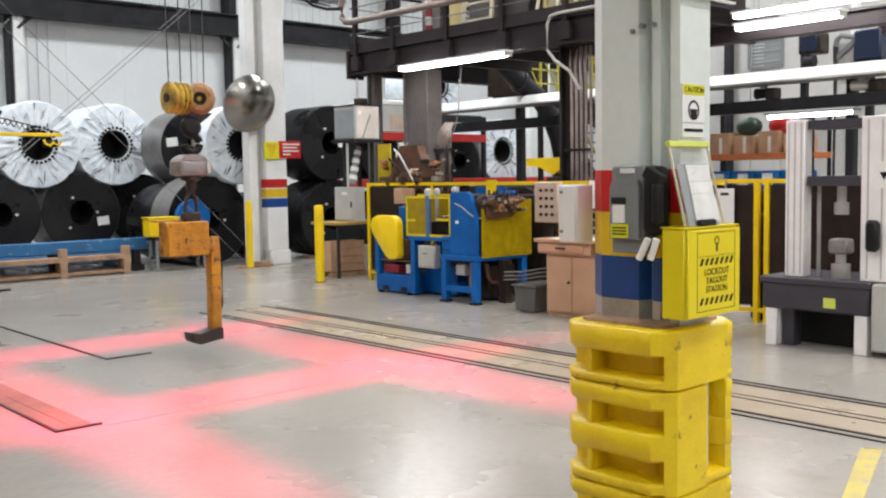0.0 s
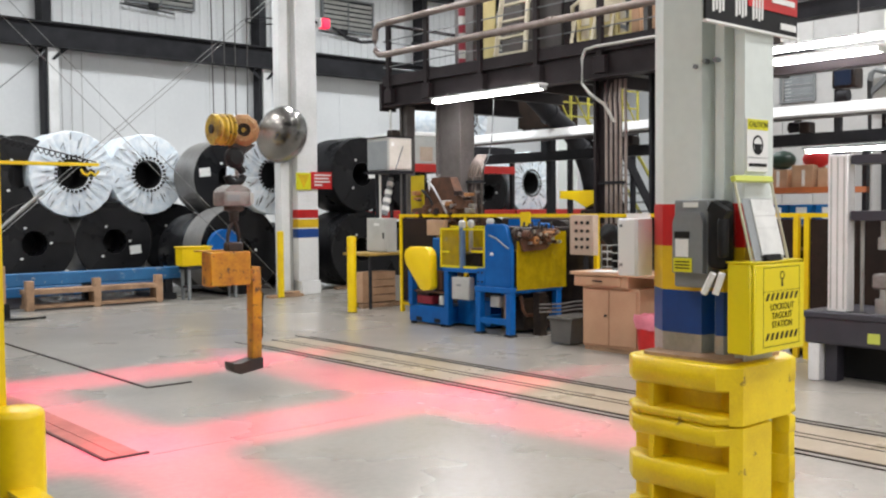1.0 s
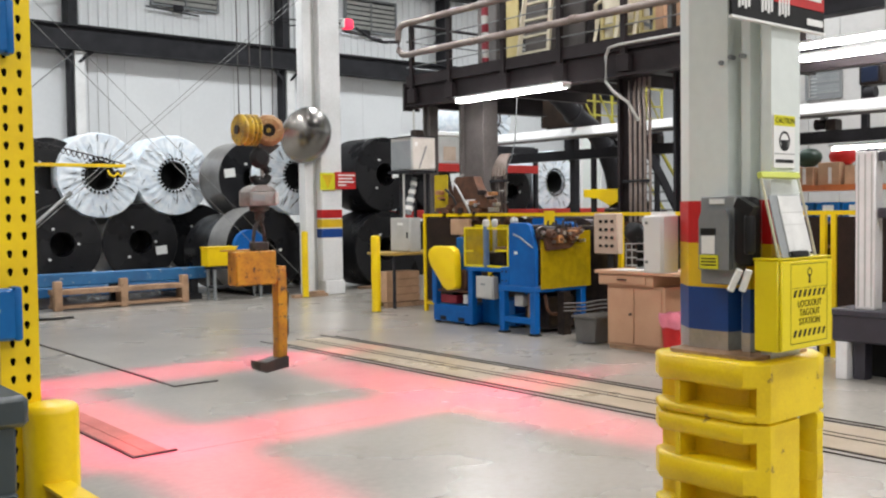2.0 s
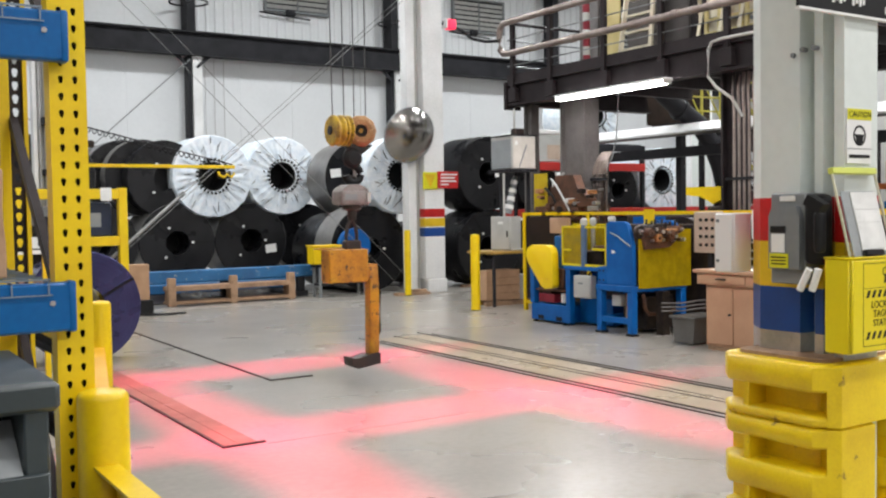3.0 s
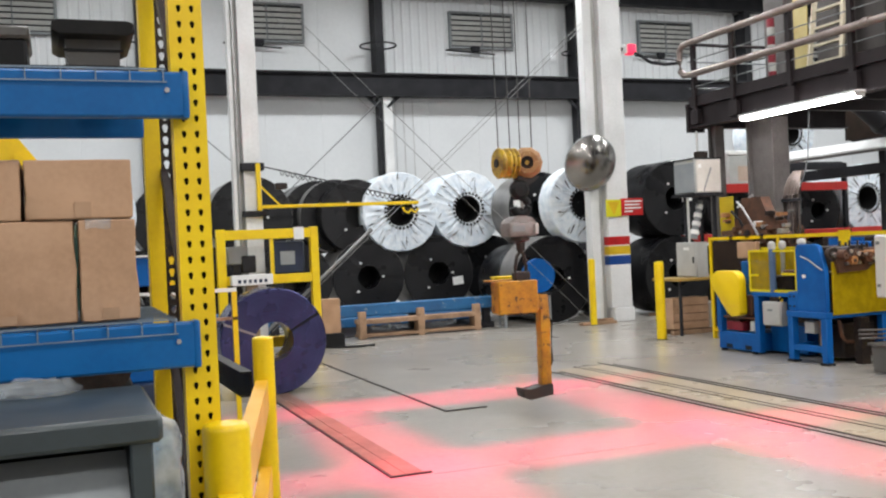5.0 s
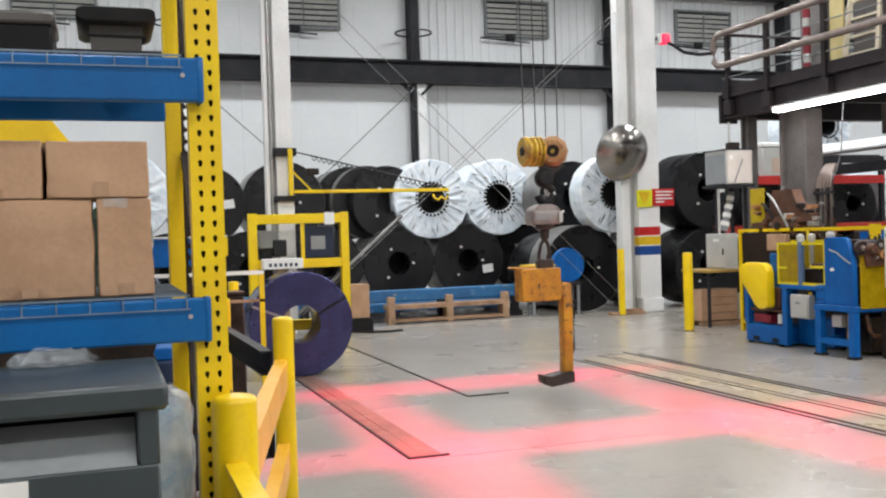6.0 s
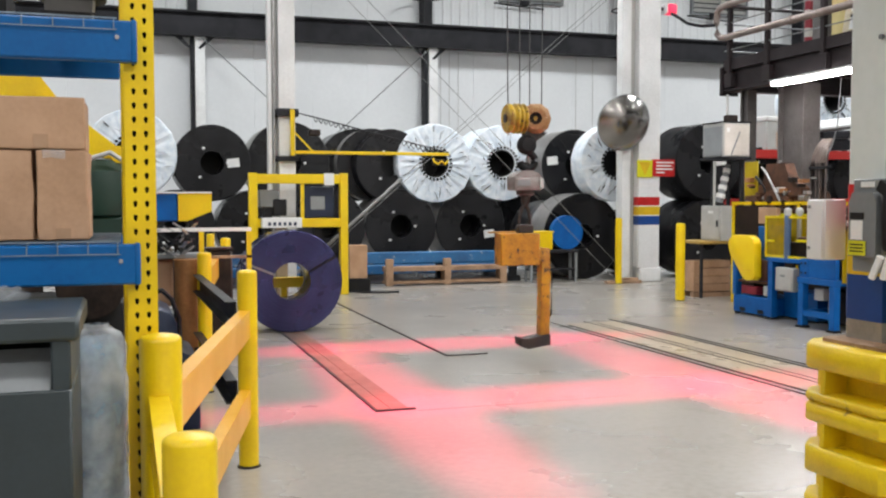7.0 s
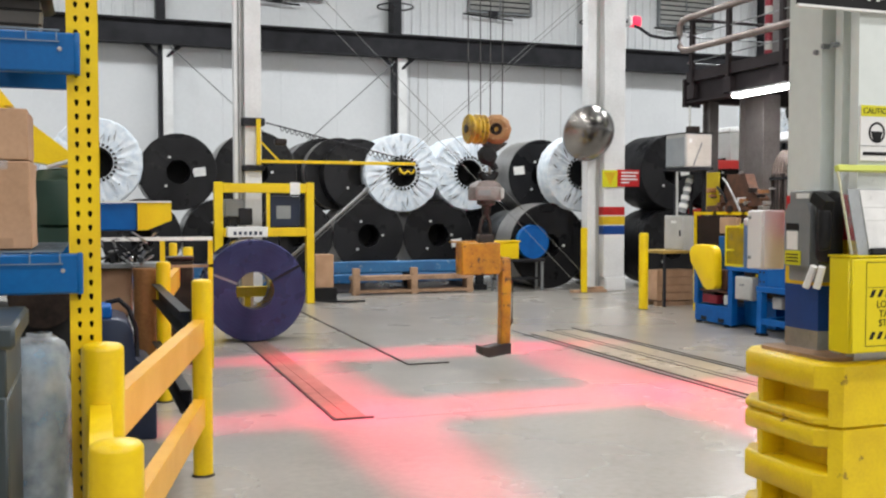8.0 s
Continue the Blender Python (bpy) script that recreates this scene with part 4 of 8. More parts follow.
# solid corner walls and ribs beside the open pockets
for z0, z1 in ((0.815, 0.93), (0.565, 0.68), (0.33, 0.44), (0.085, 0.20)):
    arc = [(px0 + 0.044, py0 + 0.043), (px0 + 0.086, py0 + 0.001)]
    end = px1 - 0.13 if z0 > 0.75 or z0 < 0.1 else px1 - 0.305
    part("corner_wall", prism(B(), arc + [(end, py0 + 0.001), (end, py0 + 0.16), (px0 + 0.16, py0 + 0.16), (px0 + 0.11, py0 + 0.085)], "z", z0, z1), M["plastic_yel"], pg)
    part("rib", bx(B(), px0 + 0.004, px0 + 0.2, py1 - 0.205, py1 - 0.175, z0, z1, 0.004), M["plastic_yel"], pg)
    part("side_wall", prism(B(), [(px1 - 0.14, py0 + 0.003), (px1 - 0.087, py0 + 0.003), (px1 - 0.003, py0 + 0.087), (px1 - 0.002, py1 - 0.15), (px1 - 0.12, py1 - 0.15), (px1 - 0.135, py0 + 0.12)], "z", z0, z1), M["plastic_yel"], pg)
    part("rear_wall", prism(B(), [(px0 + 0.135, py1 - 0.003), (px1 - 0.135, py1 - 0.003), (px1 - 0.06, py1 - 0.08), (px1 - 0.02, py1 - 0.15), (px0 + 0.12, py1 - 0.1)], "z", z0, z1), M["plastic_yel"], pg)
arc = [(px0 + 0.042, py0 + 0.040), (px0 + 0.085, py0 - 0.003)]
for z0, z1, end in ((0.776, 1.038, px1 - 0.133), (0.28, 0.764, px1 - 0.307), (0.005, 0.268, px1 - 0.133)):
    fp = prism(B(), arc + [(end, py0 - 0.003), (end, py0 + 0.05), (px0 + 0.15, py0 + 0.05)], "z", z0, z1)
    part("front_panel", fp, M["plastic_yel"], pg)
part("top_gasket", prism(B(), rounded(CX, CY, HW - 0.07, HW - 0.07, 0.06), "z", 1.0, 1.066), M["wood"], pg, "dusty brown top pad")

# switch box
sb = thing("disconnect_switch", (4.12, 3.24, 1.4), "grey electrical disconnect switch box on the column", "switch box")
part("enclosure", bx(B(), 4.09, 4.19, 3.105, 3.295, 1.39, 1.805, 0.006), M["elgrey"], sb)
part("cover", prism(B(), [(3.115, 1.46), (3.28, 1.46), (3.28, 1.70), (3.26, 1.745), (3.135, 1.745), (3.115, 1.70)], "x", 4.055, 4.09), M["elgrey"], sb)
part("name_plate", bx(B(), 4.084, 4.089, 3.16, 3.24, 1.768, 1.792), M["paper"], sb)
part("dark_plate", bx(B(), 4.049, 4.054, 3.185, 3.265, 1.625, 1.655), M["black"], sb)
part("white_label", bx(B(), 4.049, 4.054, 3.19, 3.26, 1.535, 1.62), M["paper"], sb)
part("yellow_label", bx(B(), 4.048, 4.054, 3.17, 3.27, 1.465, 1.53), M["sign_yel"], sb)
for k in range(3):
    part("text_bar", bx(B(), 4.0465, 4.048, 3.18, 3.26, 1.48 + 0.015 * k, 1.486 + 0.015 * k), M["black"], sb)
lv = B()
bx(lv, 4.06, 4.16, 3.0, 3.105, 1.48, 1.80, 0.035, 3)
bar(lv, (4.02, 3.04, 1.775), (4.02, 2.96, 1.73), 0.05, 0.05)
bx(lv, 3.99, 4.05, 2.965, 3.0, 1.54, 1.72, 0.016, 3)
part("lever_mechanism", lv, M["black"], sb, "black lever mechanism")
for k, (yy, a) in enumerate(((3.02, 0.05), (2.98, 0.035))):
    part("tag", cy(B(), (4.0 + 0.01 * k, yy, 1.47), (4.0 + 0.01 * k, yy + a, 1.375), 0.016, 10), M["paper"], sb, "white hanging tag")

# lockout station
lo = thing("lockout_station", (4.24, 2.9, 1.1), "bright yellow lockout tagout cabinet hung on the column", "cabinet")
part("body", bx(B(), 4.04, 4.47, 2.855, 2.975, 1.105, 1.515, 0.006), M["box_yel"], lo)
part("door", bx(B(), 4.045, 4.475, 2.838, 2.853, 1.11, 1.51, 0.004), M["box_yel"], lo)
part("lip", bx(B(), 4.035, 4.477, 2.845, 2.978, 1.515, 1.523, 0.002), M["box_yel"], lo)
YD = 2.8372
for x0, x1, z0, z1 in ((4.115, 4.43, 1.492, 1.495), (4.115, 4.43, 1.135, 1.138), (4.115, 4.118, 1.135, 1.495), (4.427, 4.43, 1.135, 1.495), (4.115, 4.43, 1.385, 1.387)):
    part("border_line", bx(B(), x0, x1, YD, 2.838, z0, z1), M["black"], lo)
for zc in (1.345, 1.165):
    for k in range(7):
        xx = 4.135 + k * 0.041
        part("hazard_stripe", prism(B(), [(xx, zc), (xx + 0.02, zc), (xx + 0.036, zc + 0.032), (xx + 0.016, zc + 0.032)], "y", YD, 2.838), M["black"], lo)
for k, w in enumerate(("LOCKOUT", "TAGOUT", "STATION")):
    lettering(w, lo, M["black"], 0.043, Matrix.Translation((4.275, 2.8365, 1.300 - 0.040 * k)) @ Euler((radians(90), 0, 0)).to_matrix().to_4x4())
part("padlock_symbol", lathe(B(), [(0.014, -0.0005), (0.02, -0.0005), (0.02, 0.0005), (0.014, 0.0005)], (4.275, 2.8375, 1.455), "y", 20), M["black"], lo)
part("padlock_symbol", prism(B(), [(4.265, 1.405), (4.285, 1.405), (4.279, 1.445), (4.271, 1.445)], "y", YD, 2.838), M["black"], lo)
dh = thing("document_sleeve", (4.24, 2.87, 1.53), "clear vinyl document sleeve with a lime edge on the cabinet", "document sleeve")
tilt = Matrix.Translation((4.215, 2.862, 1.526)) @ Matrix.Rotation(radians(-14), 4, "X")


def tilted(bm):
    bm.transform(tilt)
    return bm


part("sheet", tilted(bx(B(), -0.055, 0.13, 0.0, 0.004, 0.02, 0.285)), M["paper"], dh)
for z0, z1 in ((0.148, 0.150), (0.205, 0.208)):
    part("crease", tilted(bx(B(), -0.05, 0.125, -0.001, 0.0, z0, z1)), M["boxgrey"], dh)
part("back_sheet", tilted(bx(B(), -0.115, 0.125, 0.006, 0.010, 0.0, 0.29)), M["ltgrey"], dh, "grey card behind the sheet")
sb = B()
for i in range(13):
    for k in range(16):
        u, v = -0.155 + 0.31 * i / 12, 0.39 * k / 15
        sb.verts.new((u, -0.006 + 0.006 * noise.noise(Vector((u * 14, v * 9, 3.0))), v))
sb.verts.ensure_lookup_table()
for i in range(12):
    for k in range(15):
        sb.faces.new((sb.verts[i * 16 + k], sb.verts[(i + 1) * 16 + k], sb.verts[(i + 1) * 16 + k + 1], sb.verts[i * 16 + k + 1]))
bmesh.ops.solidify(sb, geom=sb.faces[:], thickness=0.0012)
part("sleeve", tilted(sb), M["sleeve"], dh)
part("top_edge", tilted(bx(B(), -0.16, 0.16, -0.012, 0.016, 0.367, 0.395, 0.003)), M["lime"], dh)
for sx in (-0.16, 0.15):
    part("side_edge", tilted(bx(B(), sx, sx + 0.007, -0.006, 0.006, 0.0, 0.367, 0.002)), M["vinyl_edge"], dh)
part("clip", tilted(bx(B(), -0.06, 0.07, -0.02, 0.02, -0.005, 0.025, 0.005)), M["black"], dh)
cs = thing("caution_sign", (4.33, 2.975, 1.93), "white and yellow caution sign on the pale column", "sign")
part("plate", bx(B(), 4.195, 4.375, 2.970, 2.979, 1.93, 2.175, 0.001), M["paper"], cs)
part("header", bx(B(), 4.197, 4.373, 2.968, 2.970, 2.125, 2.173), M["sign_yel"], cs)
lettering("CAUTION", cs, M["black"], 0.036, Matrix.Translation((4.287, 2.967, 2.137)) @ Euler((radians(90), 0, 0)).to_matrix().to_4x4())
part("symbol_ring", lathe(B(), [(0.036, -0.0005), (0.046, -0.0005), (0.046, 0.0005), (0.036, 0.0005)], (4.285, 2.9692, 2.055), "y", 28), M["black"], cs)
part("symbol_mask", prism(B(), [(4.252, 2.06), (4.318, 2.06), (4.305, 2.025), (4.285, 2.012), (4.265, 2.025)], "y", 2.968, 2.970), M["black"], cs)
part("rule", bx(B(), 4.197, 4.373, 2.968, 2.970, 1.995, 1.998), M["elgrey"], cs)
part("text_bar", bx(B(), 4.21, 4.36, 2.968, 2.970, 1.955, 1.970), M["black"], cs)
ts = thing("hanging_sign", (4.2, 2.96, 2.58), "black and red safety sign with white glove pictures", "sign")
part("board", bx(B(), 3.89, 4.66, 2.955, 2.97, 2.56, 3.1, 0.002), M["black"], ts)
part("red_panel", bx(B(), 4.22, 4.65, 2.951, 2.955, 2.66, 3.08), M["red"], ts)
part("border", bx(B(), 3.888, 4.662, 2.95, 2.972, 2.552, 2.562), M["paper"], ts)
for gx in (3.98, 4.16, 4.30):
    g = B()
    bx(g, gx - 0.045, gx + 0.045, 2.9505, 2.9545, 2.70, 2.80, 0.01)
    for k in range(4):
        bx(g, gx - 0.045 + 0.025 * k, gx - 0.03 + 0.025 * k, 2.9505, 2.9545, 2.60 + 0.01 * (k % 2), 2.71)
    part("glove_picture", g, M["paper"], ts)
for k in range(2):
    part("text_bar", bx(B(), 4.42, 4.62, 2.947, 2.951, 2.70 + 0.05 * k, 2.725 + 0.05 * k), M["paper"], ts)
part("logo_block", bx(B(), 4.5, 4.64, 2.9505, 2.9545, 2.585, 2.615), M["paper"], ts)
ts.location += Vector((-0.05, 0, 0.02))
we = thing("wall_box", (4.2, 3.6, 1.42), "small white electrical box on the far side of the column", "electrical box")
part("body", bx(B(), 4.17, 4.30, 3.575, 3.70, 1.42, 1.715, 0.006), M["white"], we)
wd = part("door", bx(B(), 4.158, 4.17, 3.58, 3.69, 1.425, 1.71, 0.004), M["white"], we)
for zz in (1.47, 1.67):
    part("catch", bx(B(), 4.152, 4.158, 3.66, 3.675, zz, zz + 0.015), M["elgrey"], wd)

# ---- pallet rack, its load, bin and barrier ----
rk = thing("pallet_rack", (0.0, 3.9, 0), "yellow and blue pallet rack holding cartons", "pallet rack")


def perforated(bm, x0, x1, y, z0, z1, cols, pitch=0.0508, r=0.008, depth=0.003):
    """A steel strip facing -y with rows of keyholes through it."""
    n = int((z1 - z0) / pitch)
    edges = [x0] + [(a + b) / 2 for a, b in zip(cols, cols[1:])] + [x1]
    for i in range(n):
        za, zb = z0 + i * pitch, z0 + (i + 1) * pitch
        zc = (za + zb) / 2
        for c, (xa, xb) in zip(cols, zip(edges, edges[1:])):
            outer = [(xa, za), ((xa + xb) / 2, za), (xb, za), (xb, zc), (xb, zb), ((xa + xb) / 2, zb), (xa, zb), (xa, zc)]
            hole = [(c - r * 0.45, zc - r * 1.5), (c, zc - r * 1.6), (c + r * 0.45, zc - r * 1.5), (c + r, zc + r * 0.3), (c + r * 0.7, zc + r * 1.1), (c, zc + r * 1.35), (c - r * 0.7, zc + r * 1.1), (c - r, zc + r * 0.3)]
            vo = [bm.verts.new((p[0], y, p[1])) for p in outer]
            vh = [bm.verts.new((p[0], y, p[1])) for p in hole]
            vb = [bm.verts.new((p[0], y + depth, p[1])) for p in hole]
            for k in range(8):
                j = (k + 1) % 8
                bm.faces.new((vo[k], vo[j], vh[j], vh[k]))
                bm.faces.new((vh[k], vh[j], vb[j], vb[k]))
    return bm


up1 = perforated(B(), 0.964, 1.062, 3.40, 0.0, 3.45, (0.993, 1.034))
bmesh.ops.remove_doubles(up1, verts=up1.verts, dist=0.0005)
upr = part("front_upright", up1, M["yellow"], rk)
part("flange", bx(B(), 0.960, 0.964, 3.40, 3.475, 0, 3.45), M["yellow"], upr)
part("flange", bx(B(), 1.062, 1.066, 3.40, 3.475, 0, 3.45), M["yellow"], upr)
# dark plate puts the post's inner shade behind the keyholes
part("shade_liner", bx(B(), 0.965, 1.061, 3.46, 3.464, 0, 3.45), M["dark"], upr, "dark plate painting in the shade inside the post")
up2 = perforated(B(), 1.01, 1.06, 4.42, 0.0, 3.45, (1.035,), r=0.012)
bmesh.ops.remove_doubles(up2, verts=up2.verts, dist=0.0005)
# dark colour paints in the unlit side of the yellow post's flange
part("rear_strip", up2, M["dark"], rk, "dark perforated rear strip")
rear = part("rear_upright", bx(B(), 0.945, 1.01, 4.40, 4.48, 0, 3.45, 0.004), M["yellow"], rk)
part("flange", bx(B(), 1.06, 1.075, 4.40, 4.48, 0, 3.45), M["yellow"], rear)
for z0, z1 in ((0.5, 1.35), (1.35, 0.62 + 1.5), (2.12, 2.95)):
    part("frame_brace", bar(B(), (1.02, 3.48, z0), (1.02, 4.4, z1), 0.03, 0.04), M["mez"], rk)
for z in (0.25, 1.35, 2.9):
    part("frame_tie", bx(B(), 1.005, 1.035, 3.475, 4.40, z, z + 0.05), M["yellow"], rk)
for y0, y1 in ((3.40, 3.475), (4.40, 4.48)):
    part("end_upright", bx(B(), -3.1, -3.0, y0, y1, 0, 3.45, 0.004), M["yellow"], rk)
for z0, z1 in ((2.205, 2.35), (1.412, 1.557)):
    bmf = part("front_beam", bx(B(), -3.0, 1.0, 3.345, 3.395, z0, z1, 0.008), M["rack_blue"], rk)
    part("end_plate", bx(B(), 0.985, 1.008, 3.342, 3.398, z0 - 0.003, z1 + 0.004, 0.008, 2), M["rack_blue"], bmf)
    part("safety_pin", cy(B(), (0.94, 3.338, z0 + 0.085), (0.94, 3.346, z0 + 0.085), 0.008, 8), M["conduit"], bmf)
    part("rear_beam", bx(B(), -3.0, 0.945, 4.36, 4.40, z0 + 0.06, z1, 0.006), M["rack_blue"], rk)
    deck = B()
    for k in range(38):
        xx = 0.93 - 0.1 * k
        bx(deck, xx - 0.002, xx + 0.002, 3.337, 4.40, z1 + 0.001, z1 + 0.005)
        bx(deck, xx - 0.002, xx + 0.002, 3.337, 3.341, z1 - 0.035, z1 + 0.003)
    for k in range(9):
        yy = 3.36 + 0.12 * k
        bx(deck, -3.0, 0.94, yy, yy + 0.006, z1 + 0.006, z1 + 0.012)
    bx(deck, -3.0, 0.94, 3.335, 3.339, z1 - 0.037, z1 - 0.033)
    part("wire_deck", deck, M["deck"], rk, "galvanised wire mesh deck")


def carton(x0, x1, y0, y1, z0, z1, seed):
    """A closed carton with soft dents, top flaps and tape."""
    rc = random.Random(seed)
    o = thing("cardboard_box", ((x0 + x1) / 2, y0, z0), "plain brown cardboard box on the rack", "cardboard box", "cartons on the rack")
    b = bx(B(), x0, x1, y0, y1, z0, z1, 0.004)
    bmesh.ops.subdivide_edges(b, edges=[e for e in b.edges if e.calc_length() > 0.05], cuts=5, use_grid_fill=True)
    for v in b.verts:
        v.co += Vector((1, 1, 0.4)) * (0.007 * noise.noise(v.co * 9 + Vector((seed, 0, 0))) + 0.003 * noise.noise(v.co * 31))
    part("carton", b, M["card"], o)
    xm = (x0 + x1) / 2 + rc.uniform(-0.02, 0.02)
    part("flap_seam", bx(B(), x0 + 0.01, x1 - 0.01, (y0 + y1) / 2 - 0.002, (y0 + y1) / 2 + 0.002, z1 - 0.001, z1 + 0.005), M["brown"], o)
    if rc.random() < 0.6:
        # a torn strip of clear tape over the top front edge
        tp = bx(B(), x0 + 0.02, x0 + 0.02 + 0.45 * (x1 - x0), y0 - 0.0065, y0 - 0.0055, z1 - rc.uniform(0.02, 0.035), z1 + 0.001)
        bmesh.ops.subdivide_edges(tp, edges=[e for e in tp.edges if e.calc_length() > 0.05], cuts=9)
        for v in tp.verts:
            v.co += Vector((0, -0.006, 0.006)) * noise.noise(v.co * 40 + Vector((seed, 3, 0)))
        part("clear_tape", tp, M["film"], o, "torn clear tape")
    part("tape", bx(B(), xm - 0.024, xm + 0.024, y0 - 0.006, y0 + 0.002, z0 + 0.005, z0 + rc.uniform(0.03, 0.06)), M["tape"], o, "glossy brown tape")
    return o


zb = 1.572
for x0, x1, z0, z1, y0 in ((0.66, 0.832, zb, 1.893, 3.43), (0.29, 0.645, zb, 1.893, 3.44), (-0.05, 0.28, zb, 1.89, 3.43), (0.508, 0.826, 1.897, 2.082, 3.43), (0.2, 0.498, 1.897, 2.085, 3.44), (-0.05, 0.19, 1.897, 2.08, 3.44)):
    carton(x0, x1, y0, y0 + 0.36, z0, z1, int(x0 * 100) + int(z0 * 10))
bn = thing("plastic_bin", (0.75, 4.1, 2.36), "black ribbed plastic bin with a flared lid on the upper shelf", "bin")
part("tub", prism(B(), [(0.668, 2.367), (0.832, 2.367), (0.848, 2.585), (0.652, 2.585)], "y", 4.0, 4.3), M["ltdark"], bn)
for k in range(3):
    part("rib", bx(B(), 0.645, 0.855, 3.992, 4.0, 2.42 + 0.06 * k, 2.428 + 0.06 * k), M["black"], bn)
lid = prism(B(), [(0.63, 2.585), (0.87, 2.585), (0.895, 2.60), (0.89, 2.632), (0.87, 2.64), (0.63, 2.64), (0.61, 2.632), (0.605, 2.60)], "y", 3.92, 4.36)
bmesh.ops.bevel(lid, geom=list(lid.edges), offset=0.004, segments=1, affect="EDGES", profile=0.5)
part("lid", lid, M["black"], bn)
bn2 = thing("plastic_bin", (0.4, 4.0, 2.36), "black plastic crate on the upper rack shelf", "bin")
part("tub", bx(B(), 0.25, 0.525, 3.9, 4.25, 2.367, 2.56, 0.01), M["black"], bn2)
part("lid", bx(B(), 0.24, 0.535, 3.89, 4.26, 2.56, 2.605, 0.01), M["ltdark"], bn2)

gc = thing("waste_bin", (0.3, 2.95, 0), "dark grey plastic cabinet bin with a slotted front", "bin")
part("body", bx(B(), -0.45, 0.80, 2.74, 3.30, 0, 1.16, 0.012), M["cab"], gc)
part("lid", bx(B(), -0.48, 0.825, 2.685, 3.33, 1.305, 1.375, 0.012), M["cab"], gc)
part("side_post", bx(B(), 0.745, 0.80, 2.70, 3.30, 1.16, 1.33, 0.006), M["cab"], gc)
part("side_post", bx(B(), -0.45, -0.40, 2.70, 3.30, 1.16, 1.33, 0.006), M["cab"], gc)
part("chute", prism(B(), [(2.70, 1.165), (2.76, 1.165), (2.86, 1.262), (2.85, 1.268)], "x", -0.40, 0.742), M["ltgrey"], gc, "pale sloping chute plate")
part("dark_backing", bx(B(), -0.40, 0.745, 3.0, 3.02, 1.16, 1.33), M["black"], gc)
part("front_panel", bx(B(), -0.45, 0.80, 2.695, 2.74, 0.02, 1.165, 0.006), M["cab"], gc)
part("label", bx(B(), 0.36, 0.48, 2.690, 2.695, 1.055, 1.155), M["paper"], gc, "white paper label")
fb = thing("plastic_bag", (0.6, 3.1, 1.376), "clump of clear plastic film on the bin lid", "plastic bag")
def crumple(bm, amp, sc):
    for v in bm.verts:
        r_ = 1 - abs(noise.noise(v.co * sc)) * 2
        v.co += v.normal * amp * (r_ * 0.7 + noise.noise(v.co * sc * 2.3))
    return bm


b = B()
bmesh.ops.create_icosphere(b, subdivisions=5, radius=1, matrix=Matrix.LocRotScale((0.52, 3.26, 1.392), None, (0.13, 0.05, 0.03)))
b.normal_update()
crumple(b, 0.011, 16)
for v in b.verts:
    v.co.z = max(v.co.z, 1.377)
part("film", b, M["film"], fb)
pb = thing("bagged_drum", (0.845, 3.56, 0), "bulging bundle in clear plastic film behind the bin", "plastic bundle")
prof = [(0.095, 0.0), (0.1, 0.6), (0.1, 1.06), (0.096, 1.14), (0.082, 1.18), (0.05, 1.195), (0.0001, 1.198), (0.0001, 0.0)]
part("bundle", lathe(B(), prof, (0.845, 3.56, 0), "z", 28), M["bluegrey"], pb)
prof = [(0.107, 0.02 + 0.03 * k) for k in range(38)] + [(0.106, 1.16), (0.10, 1.195), (0.088, 1.215), (0.065, 1.228), (0.045, 1.235), (0.04, 1.25)]
b = lathe(B(), prof, (0.845, 3.56, 0.0), "z", 72, False)
b.normal_update()
crumple(b, 0.008, 13)
part("film", b, M["bag"], pb, "crumpled clear film")

# barrier: posts and rails
bp = {}
for i, (x, y, h) in enumerate(((1.09, 2.0, 1.175), (1.07, 3.33, 1.235), (1.69, 5.96, 1.275), (1.62, 8.55, 1.26), (2.14, 12.0, 1.26), (1.99, 12.4, 1.3))):
    bp[i] = bollard(x, y, h, (0.063, 0.075, 0.063, 0.063, 0.062, 0.05)[i], "yellow round barrier post")
    tagged(bp[i], group="barrier posts", category="barrier post")


def barrier_rail(p, q, z, m="yellow", h=0.165, side=0.0):
    o = thing("barrier_rail", ((p[0] + q[0]) / 2, (p[1] + q[1]) / 2, z - h / 2), ("shade-black" if m == "black" else "yellow") + " steel channel rail between the barrier posts", "barrier rail", "barrier rails")
    a, b = Vector((p[0], p[1], z)), Vector((q[0], q[1], z))
    part("web", bar(B(), a, b, 0.012, h), M[m], o)
    s = (b - a).normalized().cross(Vector((0, 0, 1))) * 0.03
    for dz in (h / 2, -h / 2):
        part("flange", bar(B(), a - s + Vector((0, 0, dz)), b - s + Vector((0, 0, dz)), 0.07, 0.01), M[m], o)
    return o


for z in (0.93, 0.42):
    barrier_rail((1.12, 3.40), (1.70, 5.93), z, "orange_yel")
    barrier_rail((1.09, 2.02), (1.09, 3.27), z)
    # black paints in the unlit side of these yellow rails
    barrier_rail((1.62, 6.0), (1.58, 8.5), z + 0.06, "black", 0.14)
barrier_rail((1.66, 8.6), (2.1, 11.95), 0.98, "orange_yel", 0.2)

